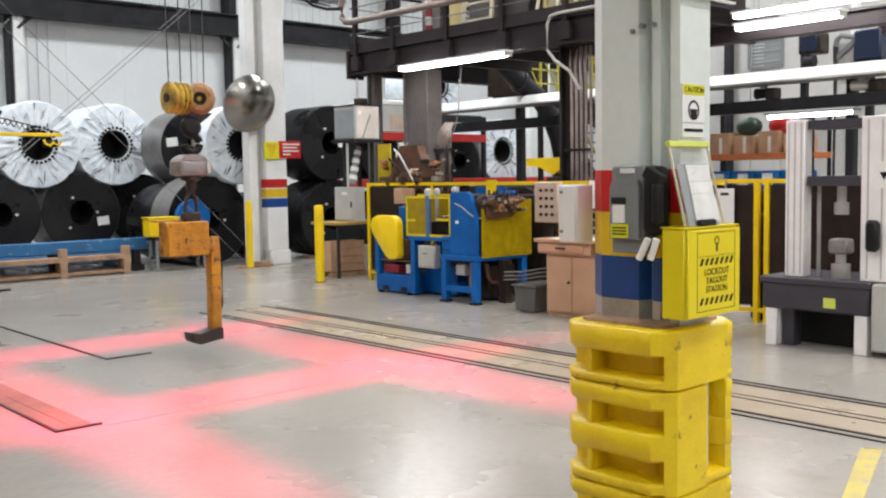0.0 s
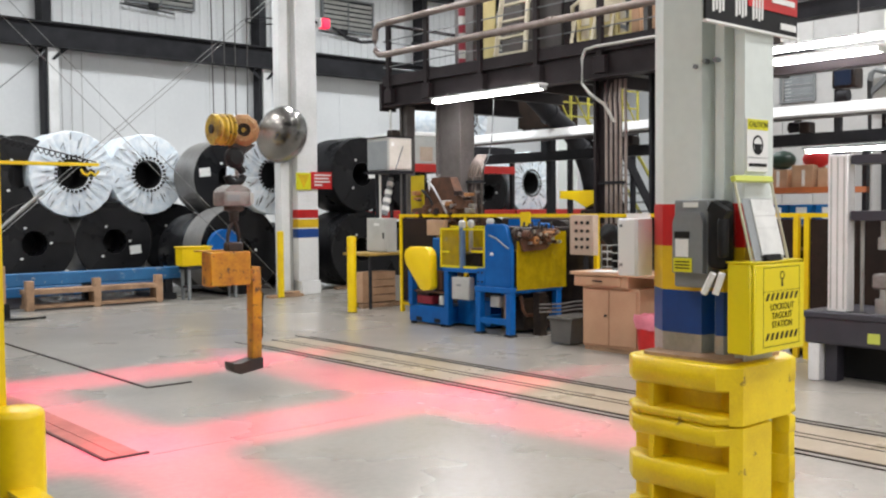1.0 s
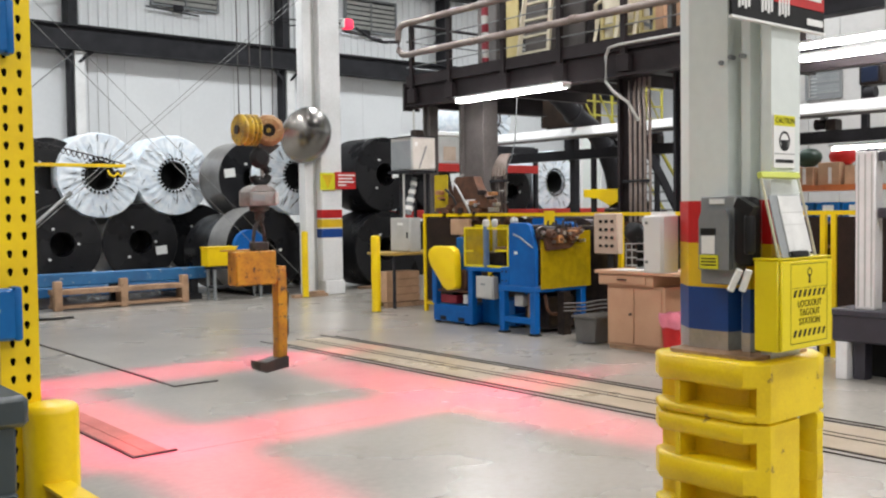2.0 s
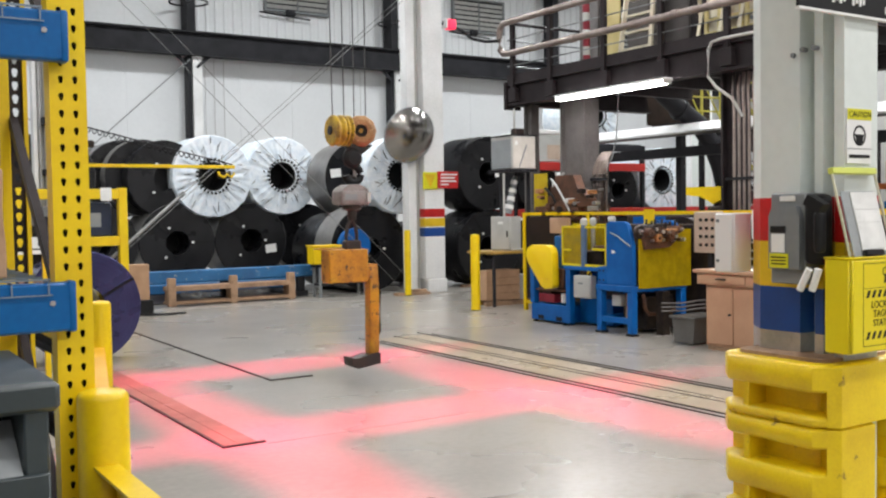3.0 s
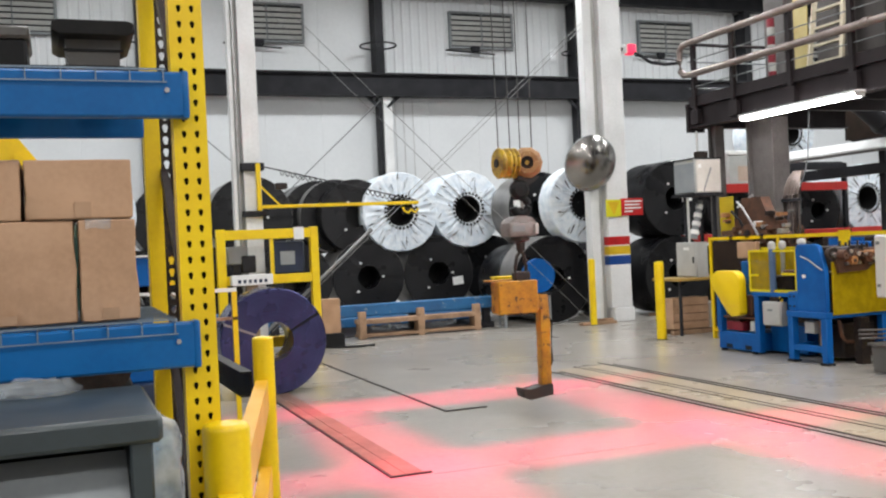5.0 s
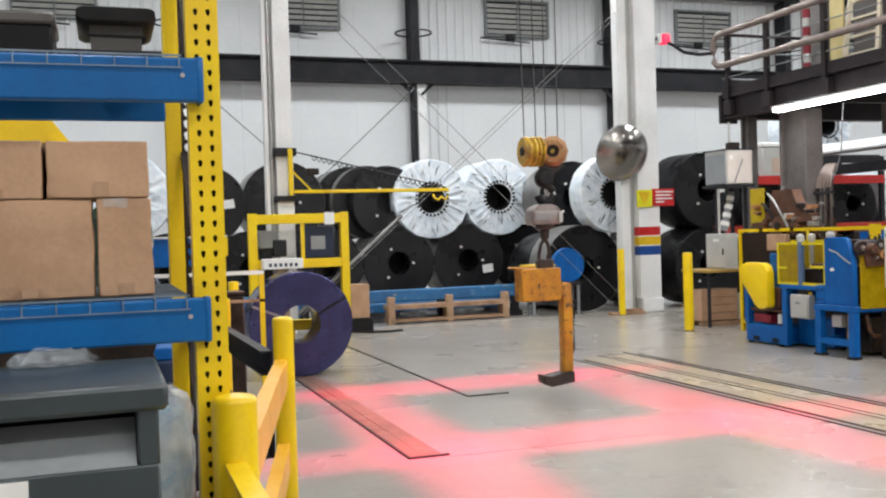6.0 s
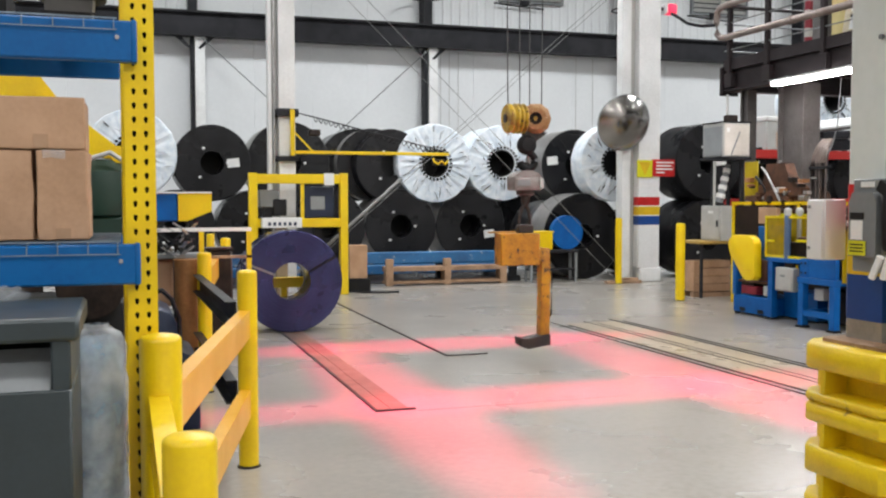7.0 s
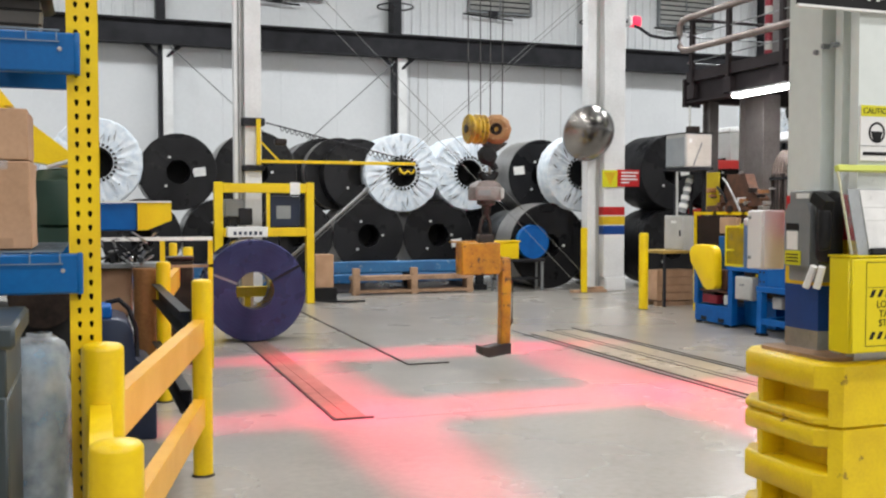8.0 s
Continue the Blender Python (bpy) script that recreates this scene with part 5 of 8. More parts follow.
# ---- overhead crane hook with its coil grab ----
HX, HY, HZ = 5.0, 9.2, 2.577
hk = thing("crane_hook_block", (HX, HY, 2.4), "worn yellow crane hook block hanging on wire ropes", "crane hook")
for k, (xa, xt) in enumerate(((4.80, 4.72), (4.955, 4.92), (5.045, 5.06), (5.205, 5.26))):
    part("wire_rope", cy(B(), (xa, HY + 0.05 * (k % 2), 2.62), (xt, HY + 0.05 * (k % 2), ZC), 0.0065, 6), M["rope"], hk)
for x0, x1 in ((4.775, 4.90), (4.90, 4.985)):
    xm, w = (x0 + x1) / 2, (x1 - x0) / 2
    sh = part("sheave", lathe(B(), [(0.04, -w), (0.14, -w), (0.158, -w * 0.7), (0.158, -w * 0.45), (0.132, -w * 0.1), (0.132, w * 0.1), (0.158, w * 0.45), (0.158, w * 0.7), (0.14, w), (0.04, w)], (xm, HY, HZ), "x", 36), M["sheave"], hk)
    part("hub", lathe(B(), [(0.0001, -w - 0.015), (0.045, -w - 0.015), (0.045, w + 0.015), (0.0001, w + 0.015)], (xm, HY, HZ), "x", 20), M["hook_dark"], sh)
# guard cheek turned towards the aisle
turn = Matrix.Translation((5.105, HY - 0.02, HZ)) @ Matrix.Rotation(radians(-22), 4, "Z")
ck = lathe(B(), [(0.068, -0.10), (0.115, -0.10), (0.152, -0.07), (0.166, -0.03), (0.166, 0.05), (0.14, 0.085), (0.068, 0.085)], (0, 0, 0), "y", 10)
ck.transform(turn)
ck_ = part("cheek", ck, M["cheek"], hk, "rust-brown round sheave guard")
# dark disc fills the guard's hole with painted-in shade
for nm, prof, m in (("hole_shade", [(0.0001, -0.055), (0.067, -0.055), (0.067, 0.06), (0.0001, 0.06)], "dark"), ("axle", [(0.0001, -0.075), (0.022, -0.075), (0.022, -0.055), (0.0001, -0.055)], "sheave")):
    q = lathe(B(), prof, (0, 0, 0), "y", 20)
    q.transform(turn)
    part(nm, q, M[m], ck_)
part("side_plate", prism(B(), [(4.97, 2.44), (5.23, 2.44), (5.19, 2.40), (5.09, 2.33), (5.0, 2.33)], "y", HY - 0.05, HY + 0.05), M["hook_dark"], hk)
part("swivel", lathe(B(), [(0.0001, 2.27), (0.04, 2.27), (0.065, 2.29), (0.065, 2.34), (0.0001, 2.35)], (5.04, HY, 0), "z", 20), M["hook_dark"], hk)
hookpts = [(5.02 + 0.085 * math.sin(a), HY, 2.135 + 0.085 * math.cos(a)) for a in [0.25 + 0.36 * k for k in range(13)]]
part("hook", path_tube(B(), [(5.04, HY, 2.30)] + hookpts, 0.042, 12), M["black"], hk, "thick black forged hook")
part("swivel_ball", lathe(B(), [(0.0001, -0.06), (0.07, -0.055), (0.105, -0.02), (0.105, 0.02), (0.07, 0.055), (0.0001, 0.06)], (5.0, HY - 0.03, 2.30), "y", 24), M["black"], hk, "round black swivel")
part("latch", bar(B(), (5.035, HY, 2.27), (5.045, HY, 2.06), 0.018, 0.03), M["motor"], hk)
rot = thing("load_rotator", (5.0, HY, 1.7), "grey cast motorised swivel hanging from the hook", "load swivel")
part("shackle", path_tube(B(), [(4.97, HY, 2.0), (4.95, HY, 2.06), (4.98, HY, 2.11), (5.03, HY, 2.11), (5.06, HY, 2.06), (5.04, HY, 2.0)], 0.015, 8), M["hook_dark"], rot)
part("housing", bx(B(), 4.83, 5.145, HY - 0.12, HY + 0.12, 1.82, 1.965, 0.02, 2), M["motor"], rot)
part("cover", prism(B(), [(4.835, 1.965), (5.14, 1.965), (5.10, 2.005), (5.03, 2.03), (4.94, 2.03), (4.88, 2.005)], "y", HY - 0.11, HY + 0.11), M["motor"], rot)
part("neck", lathe(B(), [(0.0001, 1.67), (0.045, 1.67), (0.05, 1.76), (0.10, 1.78), (0.10, 1.82), (0.0001, 1.82)], (5.0, HY, 0), "z", 20), M["hook_dark"], rot)
part("label", bx(B(), 4.86, 5.0, HY - 0.126, HY - 0.12, 1.87, 1.93), M["elgrey"], rot)
part("side_box", bx(B(), 5.11, 5.15, HY - 0.14, HY - 0.12, 1.84, 1.95, 0.004), M["boxgrey"], rot)
ch = thing("coil_hook", (5.0, HY, 0.14), "rust-worn yellow C-shaped coil lifting hook", "coil hook")
for dx in (-0.07, 0.05):
    part("bail_link", path_tube(B(), [(5.0 + dx, HY, 1.36), (5.0 + dx, HY, 1.52), (5.0 + dx * 0.7, HY, 1.61), (5.0, HY, 1.68)], 0.02, 8), M["hook_dark"], ch)
part("clevis", bx(B(), 4.90, 5.08, HY - 0.05, HY + 0.05, 1.36, 1.46, 0.015), M["hook_dark"], ch)
part("counterweight", bx(B(), 4.685, 5.13, HY - 0.10, HY + 0.10, 1.03, 1.37, 0.012), M["hook"], ch)
part("cap_plate", bx(B(), 4.62, 5.1, HY + 0.02, HY + 0.13, 1.37, 1.385, 0.003), M["hook"], ch)
part("top_arm", bx(B(), 5.13, 5.19, HY - 0.06, HY + 0.06, 1.06, 1.2, 0.01), M["hook"], ch)
arm = prism(B(), [(5.165, 1.215), (5.262, 1.205), (5.27, 0.9), (5.262, 0.26), (5.155, 0.26), (5.165, 0.9)], "y", HY - 0.06, HY + 0.06)
bmesh.ops.bevel(arm, geom=list(arm.edges), offset=0.01, segments=2, affect="EDGES", profile=0.5)
part("upright", arm, M["hook"], ch)
ft = prism(B(), [(4.912, 0.265), (5.0, 0.235), (5.15, 0.275), (5.262, 0.285), (5.262, 0.17), (5.0, 0.135), (4.92, 0.175)], "y", HY - 0.09, HY + 0.09)
bmesh.ops.bevel(ft, geom=list(ft.edges), offset=0.008, segments=1, affect="EDGES", profile=0.5)
part("foot", ft, M["hook_dark"], ch, "dark worn lifting foot")
part("handle", path_tube(B(), [(5.26, HY, 0.95), (5.30, HY, 0.945), (5.314, HY, 0.92), (5.304, HY, 0.5), (5.29, HY, 0.47), (5.255, HY, 0.465)], 0.011, 8), M["black"], ch)

# ---- mezzanine ----
set_out(1.08)
mz = thing("mezzanine", (12.6, 8, 3.55), "dark steel mezzanine platform with pipe handrails", "mezzanine", kind="structure")
X0, X1, Y0, Y1 = 10.66, 14.0, 7.5, 14.05
eb = B()
bx(eb, X0, X0 + 0.2, Y0, Y1, 3.56, 3.60)
bx(eb, X0 + 0.07, X0 + 0.10, Y0, Y1, 3.60, 3.92)
bx(eb, X0, X0 + 0.2, Y0, Y1, 3.92, 3.96)
part("edge_beam", eb, M["mez"], mz)
eb = B()
bx(eb, X0 + 0.2, X1, Y1 - 0.2, Y1, 3.56, 3.60)
bx(eb, X0 + 0.2, X1, Y1 - 0.10, Y1 - 0.07, 3.60, 3.92)
bx(eb, X0 + 0.2, X1, Y1 - 0.2, Y1, 3.92, 3.96)
part("end_beam", eb, M["mez"], mz)
for k in range(5):
    yy = Y1 - 1.2 - 1.15 * k
    part("joist", bx(B(), X0 + 0.11, X1, yy - 0.05, yy + 0.05, 3.72, 3.92), M["mez"], mz)
part("deck", bx(B(), X0 + 0.02, X1, Y0, Y1 - 0.02, 3.96, 4.0), M["mez"], mz)
part("toe_board", bx(B(), X0 + 0.01, X0 + 0.02, Y0, Y1, 3.96, 4.1), M["mez"], mz)
part("corner_plate", bx(B(), X0 - 0.04, X0 + 0.3, Y1 - 0.02, Y1 + 0.03, 3.5, 3.98), M["mez"], mz)
for yy in (13.86, 12.85, 11.55, 10.35, 9.15, 7.8):
    part("post", bx(B(), X0 - 0.03, X0 + 0.04, yy - 0.04, yy + 0.04, 3.75, 5.02), M["mez"], mz)
    part("bracket", bx(B(), X0 - 0.035, X0 + 0.06, yy - 0.10, yy + 0.10, 3.62, 3.86, 0.005), M["mez"], mz)
rp = B()
path_tube(rp, [(X0 - 0.06, Y0, 5.0), (X0 - 0.06, 13.9, 5.0), (X0 - 0.06, 14.05, 4.99), (X0 - 0.06, 14.14, 4.92), (X0 - 0.06, 14.16, 4.75), (X0 - 0.06, 14.14, 4.56), (X0 - 0.06, 14.05, 4.48), (X0 - 0.06, 13.9, 4.46), (X0 - 0.06, Y0, 4.44)], 0.055, 14)
part("handrail_pipe", rp, M["pipe"], mz)
for yy in (12.2, 10.0, 8.0):
    part("pipe_coupling", cy(B(), (X0 - 0.06, yy - 0.06, 4.455), (X0 - 0.06, yy + 0.06, 4.455), 0.066, 14), M["pipe"], mz)
for zz in (4.25, 4.7):
    part("wire_rail", cy(B(), (X0, Y0, zz), (X0, 14.0, zz), 0.01, 6), M["elgrey"], mz)
    part("wire_rail", cy(B(), (X0, 14.0, zz), (X1, 14.0, zz), 0.014, 6), M["elgrey"], mz)
part("end_rail", cy(B(), (X0, 14.0, 5.0), (X1, 14.0, 5.0), 0.03, 10), M["mez"], mz)
hose = [(X0 - 0.05, 14.18, 4.72), (X0 - 0.3, 14.25, 4.70), (X0 - 0.55, 14.3, 4.74), (X0 - 0.75, 14.32, 4.86), (X0 - 0.85, 14.33, 4.9)]
part("hose", path_tube(B(), hose, 0.028, 8), M["steel_dark"], mz)
# columns under the platform
for x, y, wx, wy, m in ((11.2, 12.75, 0.32, 0.62, "grey_post"), (11.05, 9.34, 0.3, 0.26, "mez"), (11.05, 8.45, 0.25, 0.16, "steel_dark"), (10.95, 13.72, 0.18, 0.2, "grey_post")):
    c = thing("platform_column", (x, y, 0), "steel column under the mezzanine", "column", "mezzanine columns", "structure")
    h = B()
    bx(h, x - wx / 2, x + wx / 2, y - wy / 2, y - wy / 2 + 0.04, 0.03, 3.56)
    bx(h, x - wx / 2, x + wx / 2, y + wy / 2 - 0.04, y + wy / 2, 0.03, 3.56)
    bx(h, x - wx * 0.25, x + wx * 0.1, y - wy / 2 + 0.04, y + wy / 2 - 0.04, 0.03, 3.56)
    part("shaft", h, M[m], c)
    part("base_plate", bx(B(), x - wx / 2 - 0.08, x + wx / 2 + 0.08, y - wy / 2 - 0.06, y + wy / 2 + 0.06, 0, 0.03), M["mez"], c)
# conduits by the columns
cb = thing("conduit_bundle", (10.9, 8.85, 1.6), "bundle of grey conduits strapped to the column", "conduit bundle")
for k in range(5):
    yy = 9.22 - 0.085 * k
    part("conduit", path_tube(B(), [(10.88, yy, 1.55), (10.88, yy, 3.0), (10.92, yy + 0.05, 3.3), (11.0, yy + 0.1, 3.55)], 0.022, 8), M["pipe"], cb)
part("strap", bx(B(), 10.85, 10.9, 8.87, 9.35, 2.1, 2.14), M["steel_dark"], cb)
part("junction_box", bx(B(), 10.84, 10.92, 8.84, 9.0, 1.45, 1.62, 0.008), M["boxgrey"], cb)
cb2 = thing("conduit_bundle", (11.3, 12.0, 1.6), "bundle of grey conduits beside the wide column", "conduit bundle")
for k in range(5):
    yy = 12.40 - 0.075 * k
    part("conduit", path_tube(B(), [(11.2, yy, 0), (11.2, yy, 2.3), (11.2, yy - 0.03, 2.42), (11.22, yy - 0.09 + 0.02 * k, 2.55), (11.3, yy - 0.13 + 0.03 * k, 2.66)], 0.027, 8), M["pipe"], cb2)
part("riser", path_tube(B(), [(11.18, 12.03, 2.0), (11.18, 12.03, 2.42), (11.18, 11.92, 2.6), (11.2, 11.86, 2.85), (11.25, 11.85, 3.56)], 0.010, 8), M["elgrey"], cb2)
part("band", bx(B(), 11.16, 11.24, 12.05, 12.44, 2.2, 2.24), M["steel_dark"], cb2)
pc = thing("edge_conduit", (10.6, 8.8, 3.5), "bent grey conduit along the platform edge", "conduit")
part("pipe", path_tube(B(), [(10.6, 7.5, 3.98), (10.6, 9.2, 3.98), (10.6, 9.36, 3.96), (10.6, 9.42, 3.85), (10.6, 9.42, 3.5), (10.62, 9.3, 3.35), (10.75, 9.15, 3.2), (10.85, 9.05, 2.95)], 0.022, 8), M["boxgrey"], pc)


def strip_light(x, y0, y1, z, label="lit fluorescent strip light under the mezzanine", top=3.6, slim=False):
    o = thing("strip_light", (x, (y0 + y1) / 2, z), label, "strip light", "strip lights")
    hs = part("housing", bx(B(), x - 0.09, x + 0.09, y0, y1, z + 0.025, z + 0.06, 0.008), M["elgrey" if slim else "white"], o)
    for dx in ((0.0,) if slim else (-0.04, 0.04)):
        part("tube", cy(B(), (x + dx, y0 + 0.03, z), (x + dx, y1 - 0.03, z), 0.017 if slim else 0.03, 12), M["tube"], hs, "glowing white tube")
    for yy in (y0 + 0.02, y1 - 0.04):
        part("end_cap", bx(B(), x - 0.08, x + 0.08, yy, yy + 0.02, z - 0.03, z + 0.03), M["boxgrey"], o)
    if x < 10.6:
        for yy in (y0 + 0.3, y1 - 0.3):
            part("bracket", bx(B(), x - 0.02, 10.70, yy - 0.02, yy + 0.02, z + 0.06, z + 0.09), M["mez"], o)
    for yy in (y0 + 0.3, y1 - 0.3):
        part("hanger", cy(B(), (x, yy, z + 0.03), (x, yy, top), 0.008, 6), M["conduit"], o)
    return o


strip_light(10.45, 10.0, 12.4, 3.50)
strip_light(11.0, 5.4, 6.75, 3.50, top=4.2)
strip_light(12.2, 5.5, 7.5, 3.86, top=4.2)
strip_light(11.0, 5.23, 6.33, 2.41, "lit fluorescent strip light over the test machine", top=1.5, slim=True)

for x in (11.0, 12.2):
    o = thing("lamp_beam", (x, 5, 4.2), "dark steel beam carrying the strip lights", "beam", "lamp beams", "structure")
    part("web", bx(B(), x - 0.03, x + 0.03, 1.0, 7.5, 4.23, 4.47), M["steel_dark"], o)
    for zz in (4.2, 4.47):
        part("flange", bx(B(), x - 0.12, x + 0.12, 1.0, 7.5, zz, zz + 0.03), M["steel_dark"], o)
    part("post", bx(B(), x - 0.1, x + 0.1, 1.0, 1.2, 0, 4.2), M["steel_dark"], o)
o = thing("lamp_beam", (12.55, 5, 3.4), "dark brown girder under the lamp beams", "beam", "lamp beams", "structure")
part("web", bx(B(), 12.52, 12.58, 3.0, 8.6, 3.59, 3.76), M["mez"], o)
for zz in (3.56, 3.76):
    part("flange", bx(B(), 12.44, 12.66, 3.0, 8.6, zz, zz + 0.03), M["mez"], o)
for yy in (3.05, 8.4):
    part("post", bx(B(), 12.5, 12.62, yy, yy + 0.12, 0, 3.56), M["mez"], o)
# equipment standing on the platform
for x, y, w, d, h, m in ((11.9, 13.0, 0.5, 0.5, 3.5, "grey_post"), (12.0, 12.0, 0.35, 0.5, 3.2, "grey_post"), (12.6, 10.9, 0.8, 0.6, 2.6, "mez"), (12.8, 9.2, 1.0, 0.8, 1.7, "dark"), (12.75, 11.9, 0.8, 1.1, 3.0, "grey_post"), (12.5, 8.2, 0.9, 0.9, 2.3, "dark")):
    o = thing("process_column", (x, y, 4.0), "tall grey machine housing on the mezzanine", "machine housing")
    part("housing", bx(B(), x - w / 2, x + w / 2, y - d / 2, y + d / 2, 4.0, 4.0 + h, 0.02), M[m], o)
    part("flange", bx(B(), x - w / 2 - 0.05, x + w / 2 + 0.05, y - d / 2 - 0.05, y + d / 2 + 0.05, 4.0, 4.08), M[m], o)
    part("band", bx(B(), x - w / 2 - 0.02, x + w / 2 + 0.02, y - d / 2 - 0.02, y + d / 2 + 0.02, 4.0 + h * 0.55, 4.0 + h * 0.58), M["elgrey"], o)
ld = thing("ladder", (11.4, 11.55, 4.0), "pale wooden step ladder standing on the mezzanine", "ladder")
for dy in (-0.31, 0.31):
    part("rail", bar(B(), (11.3, 11.55 + dy * 1.1, 4.0), (11.6, 11.55 + dy * 0.8, 6.4), 0.05, 0.07), M["pale"], ld)
for k in range(8):
    part("rung", bx(B(), 11.33 + 0.036 * k, 11.42 + 0.036 * k, 11.27 - 0.0 * k, 11.83, 4.25 + 0.27 * k, 4.285 + 0.27 * k), M["pale"], ld)
o = thing("mixing_tank", (11.9, 10.2, 4.0), "cream round tank with pipes on the mezzanine", "tank")
part("shell", lathe(B(), [(0.0001, 4.0), (0.34, 4.0), (0.36, 4.05), (0.36, 4.95), (0.3, 5.08), (0.0001, 5.12)], (12.05, 10.25, 0), "z", 32), M["pale"], o)
part("pipe", path_tube(B(), [(11.75, 10.6, 4.0), (11.75, 10.6, 4.9), (11.85, 10.5, 5.0), (11.95, 10.4, 5.05)], 0.035, 8), M["pale"], o)
part("hoop", lathe(B(), [(0.355, 4.5), (0.37, 4.5), (0.37, 4.56), (0.355, 4.56)], (12.05, 10.25, 0), "z", 32), M["elgrey"], o)
for y in (9.9, 10.3, 9.55):
    o = thing("tube_stand", (11.7, y, 4.0), "pale yellow tubular guard frame on the mezzanine", "guard frame", "mezzanine guard frames")
    part("upright", bx(B(), 11.68, 11.73, y - 0.15, y - 0.1, 4.0, 4.75), M["pale_yel"], o)
    part("upright", bx(B(), 11.68, 11.73, y + 0.1, y + 0.15, 4.0, 4.75), M["pale_yel"], o)
    for zz in (4.3, 4.5, 4.7):
        part("rail", bx(B(), 11.68, 11.72, y - 0.1, y + 0.1, zz, zz + 0.05), M["pale_yel"], o)
    part("stay", bar(B(), (11.6, y + 0.1, 4.7), (11.2, y - 0.1, 4.0), 0.04, 0.04), M["pale"], o)
sp = thing("striped_post", (11.2, 12.55, 4.0), "red and white banded post on the mezzanine", "post")
for k in range(8):
    part("band", cy(B(), (11.2, 12.55, 4.0 + 0.14 * k), (11.2, 12.55, 4.14 + 0.14 * k), 0.06, 14), M["maroon" if k % 2 else "boxgrey"], sp)
for y in (8.85, 8.5):
    o = thing("timber_post", (11.1, y, 4.0), "orange timber upright on the mezzanine", "timber")
    part("plank", bx(B(), 11.05, 11.15, y - 0.07, y + 0.07, 4.0, 5.6, 0.008), M["card"], o)
o = thing("dirty_panel", (11.4, 12.1, 4.0), "dirty yellow guard panel on the mezzanine", "guard panel")
part("panel", bx(B(), 11.38, 11.42, 11.95, 12.25, 4.0, 5.5, 0.01), M["pale_yel"], o)

set_out(1.0)
# conveyor beams behind the platform
for z0, z1, m, nm in ((3.24, 3.49, "colwhite", "white"), (2.80, 3.0, "steel_dark", "dark")):
    o = thing("conveyor_beam", (15.75, 9, z0), nm + " long horizontal conveyor beam under the mezzanine", "beam", "conveyor beams")
    if m == "colwhite":
        # the tilt is made up, so the face catches overhead light
        part("tilted_face", prism(B(), [(15.56, z0 + 0.034), (15.56, z0 + 0.07), (15.73, z1), (15.76, z1), (15.76, z0 + 0.034)], "y", 2.0, 17.7), M[m], o)
        part("tray", bx(B(), 15.54, 15.78, 2.0, 17.7, z0, z0 + 0.03), M["grey_post"], o)
        continue
    part("web", bx(B(), 15.635, 15.695, 2.0, 17.7, z0 + 0.03, z1 - 0.03), M[m], o)
    part("flange", bx(B(), 15.63, 15.87, 2.0, 17.7, z1 - 0.03, z1), M[m], o)
    part("flange", bx(B(), 15.63, 15.87, 2.0, 17.7, z0, z0 + 0.03), M[m], o)
for y in (14.94, 12.0, 7.6, 4.6):
    o = thing("conveyor_post", (15.95, y, 0), "dark steel post carrying the conveyor beams", "post", "conveyor posts")
    part("shaft", bx(B(), 15.87, 16.03, y - 0.07, y + 0.07, 0, 3.4), M["steel_dark"], o)
    part("foot", bx(B(), 15.8, 16.1, y - 0.16, y + 0.16, 0, 0.02), M["steel_dark"], o)
# raised access platform with a yellow lattice guard and a stair
sf = thing("access_platform", (17, 15, 0), "raised dark platform and stair with olive-yellow rails", "platform", kind="structure")
part("deck", bx(B(), 16.06, 19.0, 14.9, 15.9, 3.42, 3.56), M["steel_dark"], sf)
for xx in (17.5, 18.85):
    for yy in (14.95, 15.75):
        part("leg", bx(B(), xx, xx + 0.1, yy, yy + 0.1, 0, 3.42), M["steel_dark"], sf)
# sheet added in place of a dark, shaded platform underside
part("dark_backing", bx(B(), 15.9, 17.9, 15.86, 15.9, 3.56, 5.0), M["fence_sheet"], sf, "dark sheet standing in for a shaded underside")
for zz in (3.8, 4.1, 4.5):
    part("rail", bx(B(), 15.9, 19.0, 14.9, 14.93, zz, zz + 0.035), M["rail_yel"], sf)
for k in range(6):
    part("baluster", bx(B(), 15.96 + 0.6 * k, 16.0 + 0.6 * k, 14.895, 14.945, 3.56, 4.56), M["rail_yel"], sf)
for k in range(5):
    part("lattice_bar", bar(B(), (15.98 + 0.6 * k, 14.88, 4.45), (16.55 + 0.6 * k, 14.88, 3.62), 0.02, 0.03), M["rail_yel"], sf)
for dy in (0.0, 0.9):
    part("stringer", bar(B(), (18.2, 14.95 + dy, 3.45), (20.9, 14.95 + dy, 0.1), 0.05, 0.24), M["steel_dark"], sf)
    part("handrail", bar(B(), (18.2, 14.93 + dy, 3.9), (20.9, 14.93 + dy, 0.95), 0.05, 0.06), M["rail_yel"], sf)
for k in range(15):
    part("tread", bx(B(), 18.3 + 0.18 * k, 18.5 + 0.18 * k, 14.98, 15.82, 3.2 - 0.22 * k, 3.24 - 0.22 * k), M["elgrey"], sf)
ch = thing("waste_chute", (16.4, 14.8, 2.0), "thick black curved duct beside the access platform", "duct")
part("duct", path_tube(B(), [(14.3, 14.75, 4.75), (15.0, 14.75, 4.28), (15.7, 14.75, 3.8), (16.3, 14.75, 3.5), (16.7, 14.75, 3.1), (16.98, 14.75, 2.6), (17.14, 14.75, 2.1), (17.2, 14.75, 1.4), (17.2, 14.75, 0.0)], 0.2, 18), M["steel_dark"], ch)
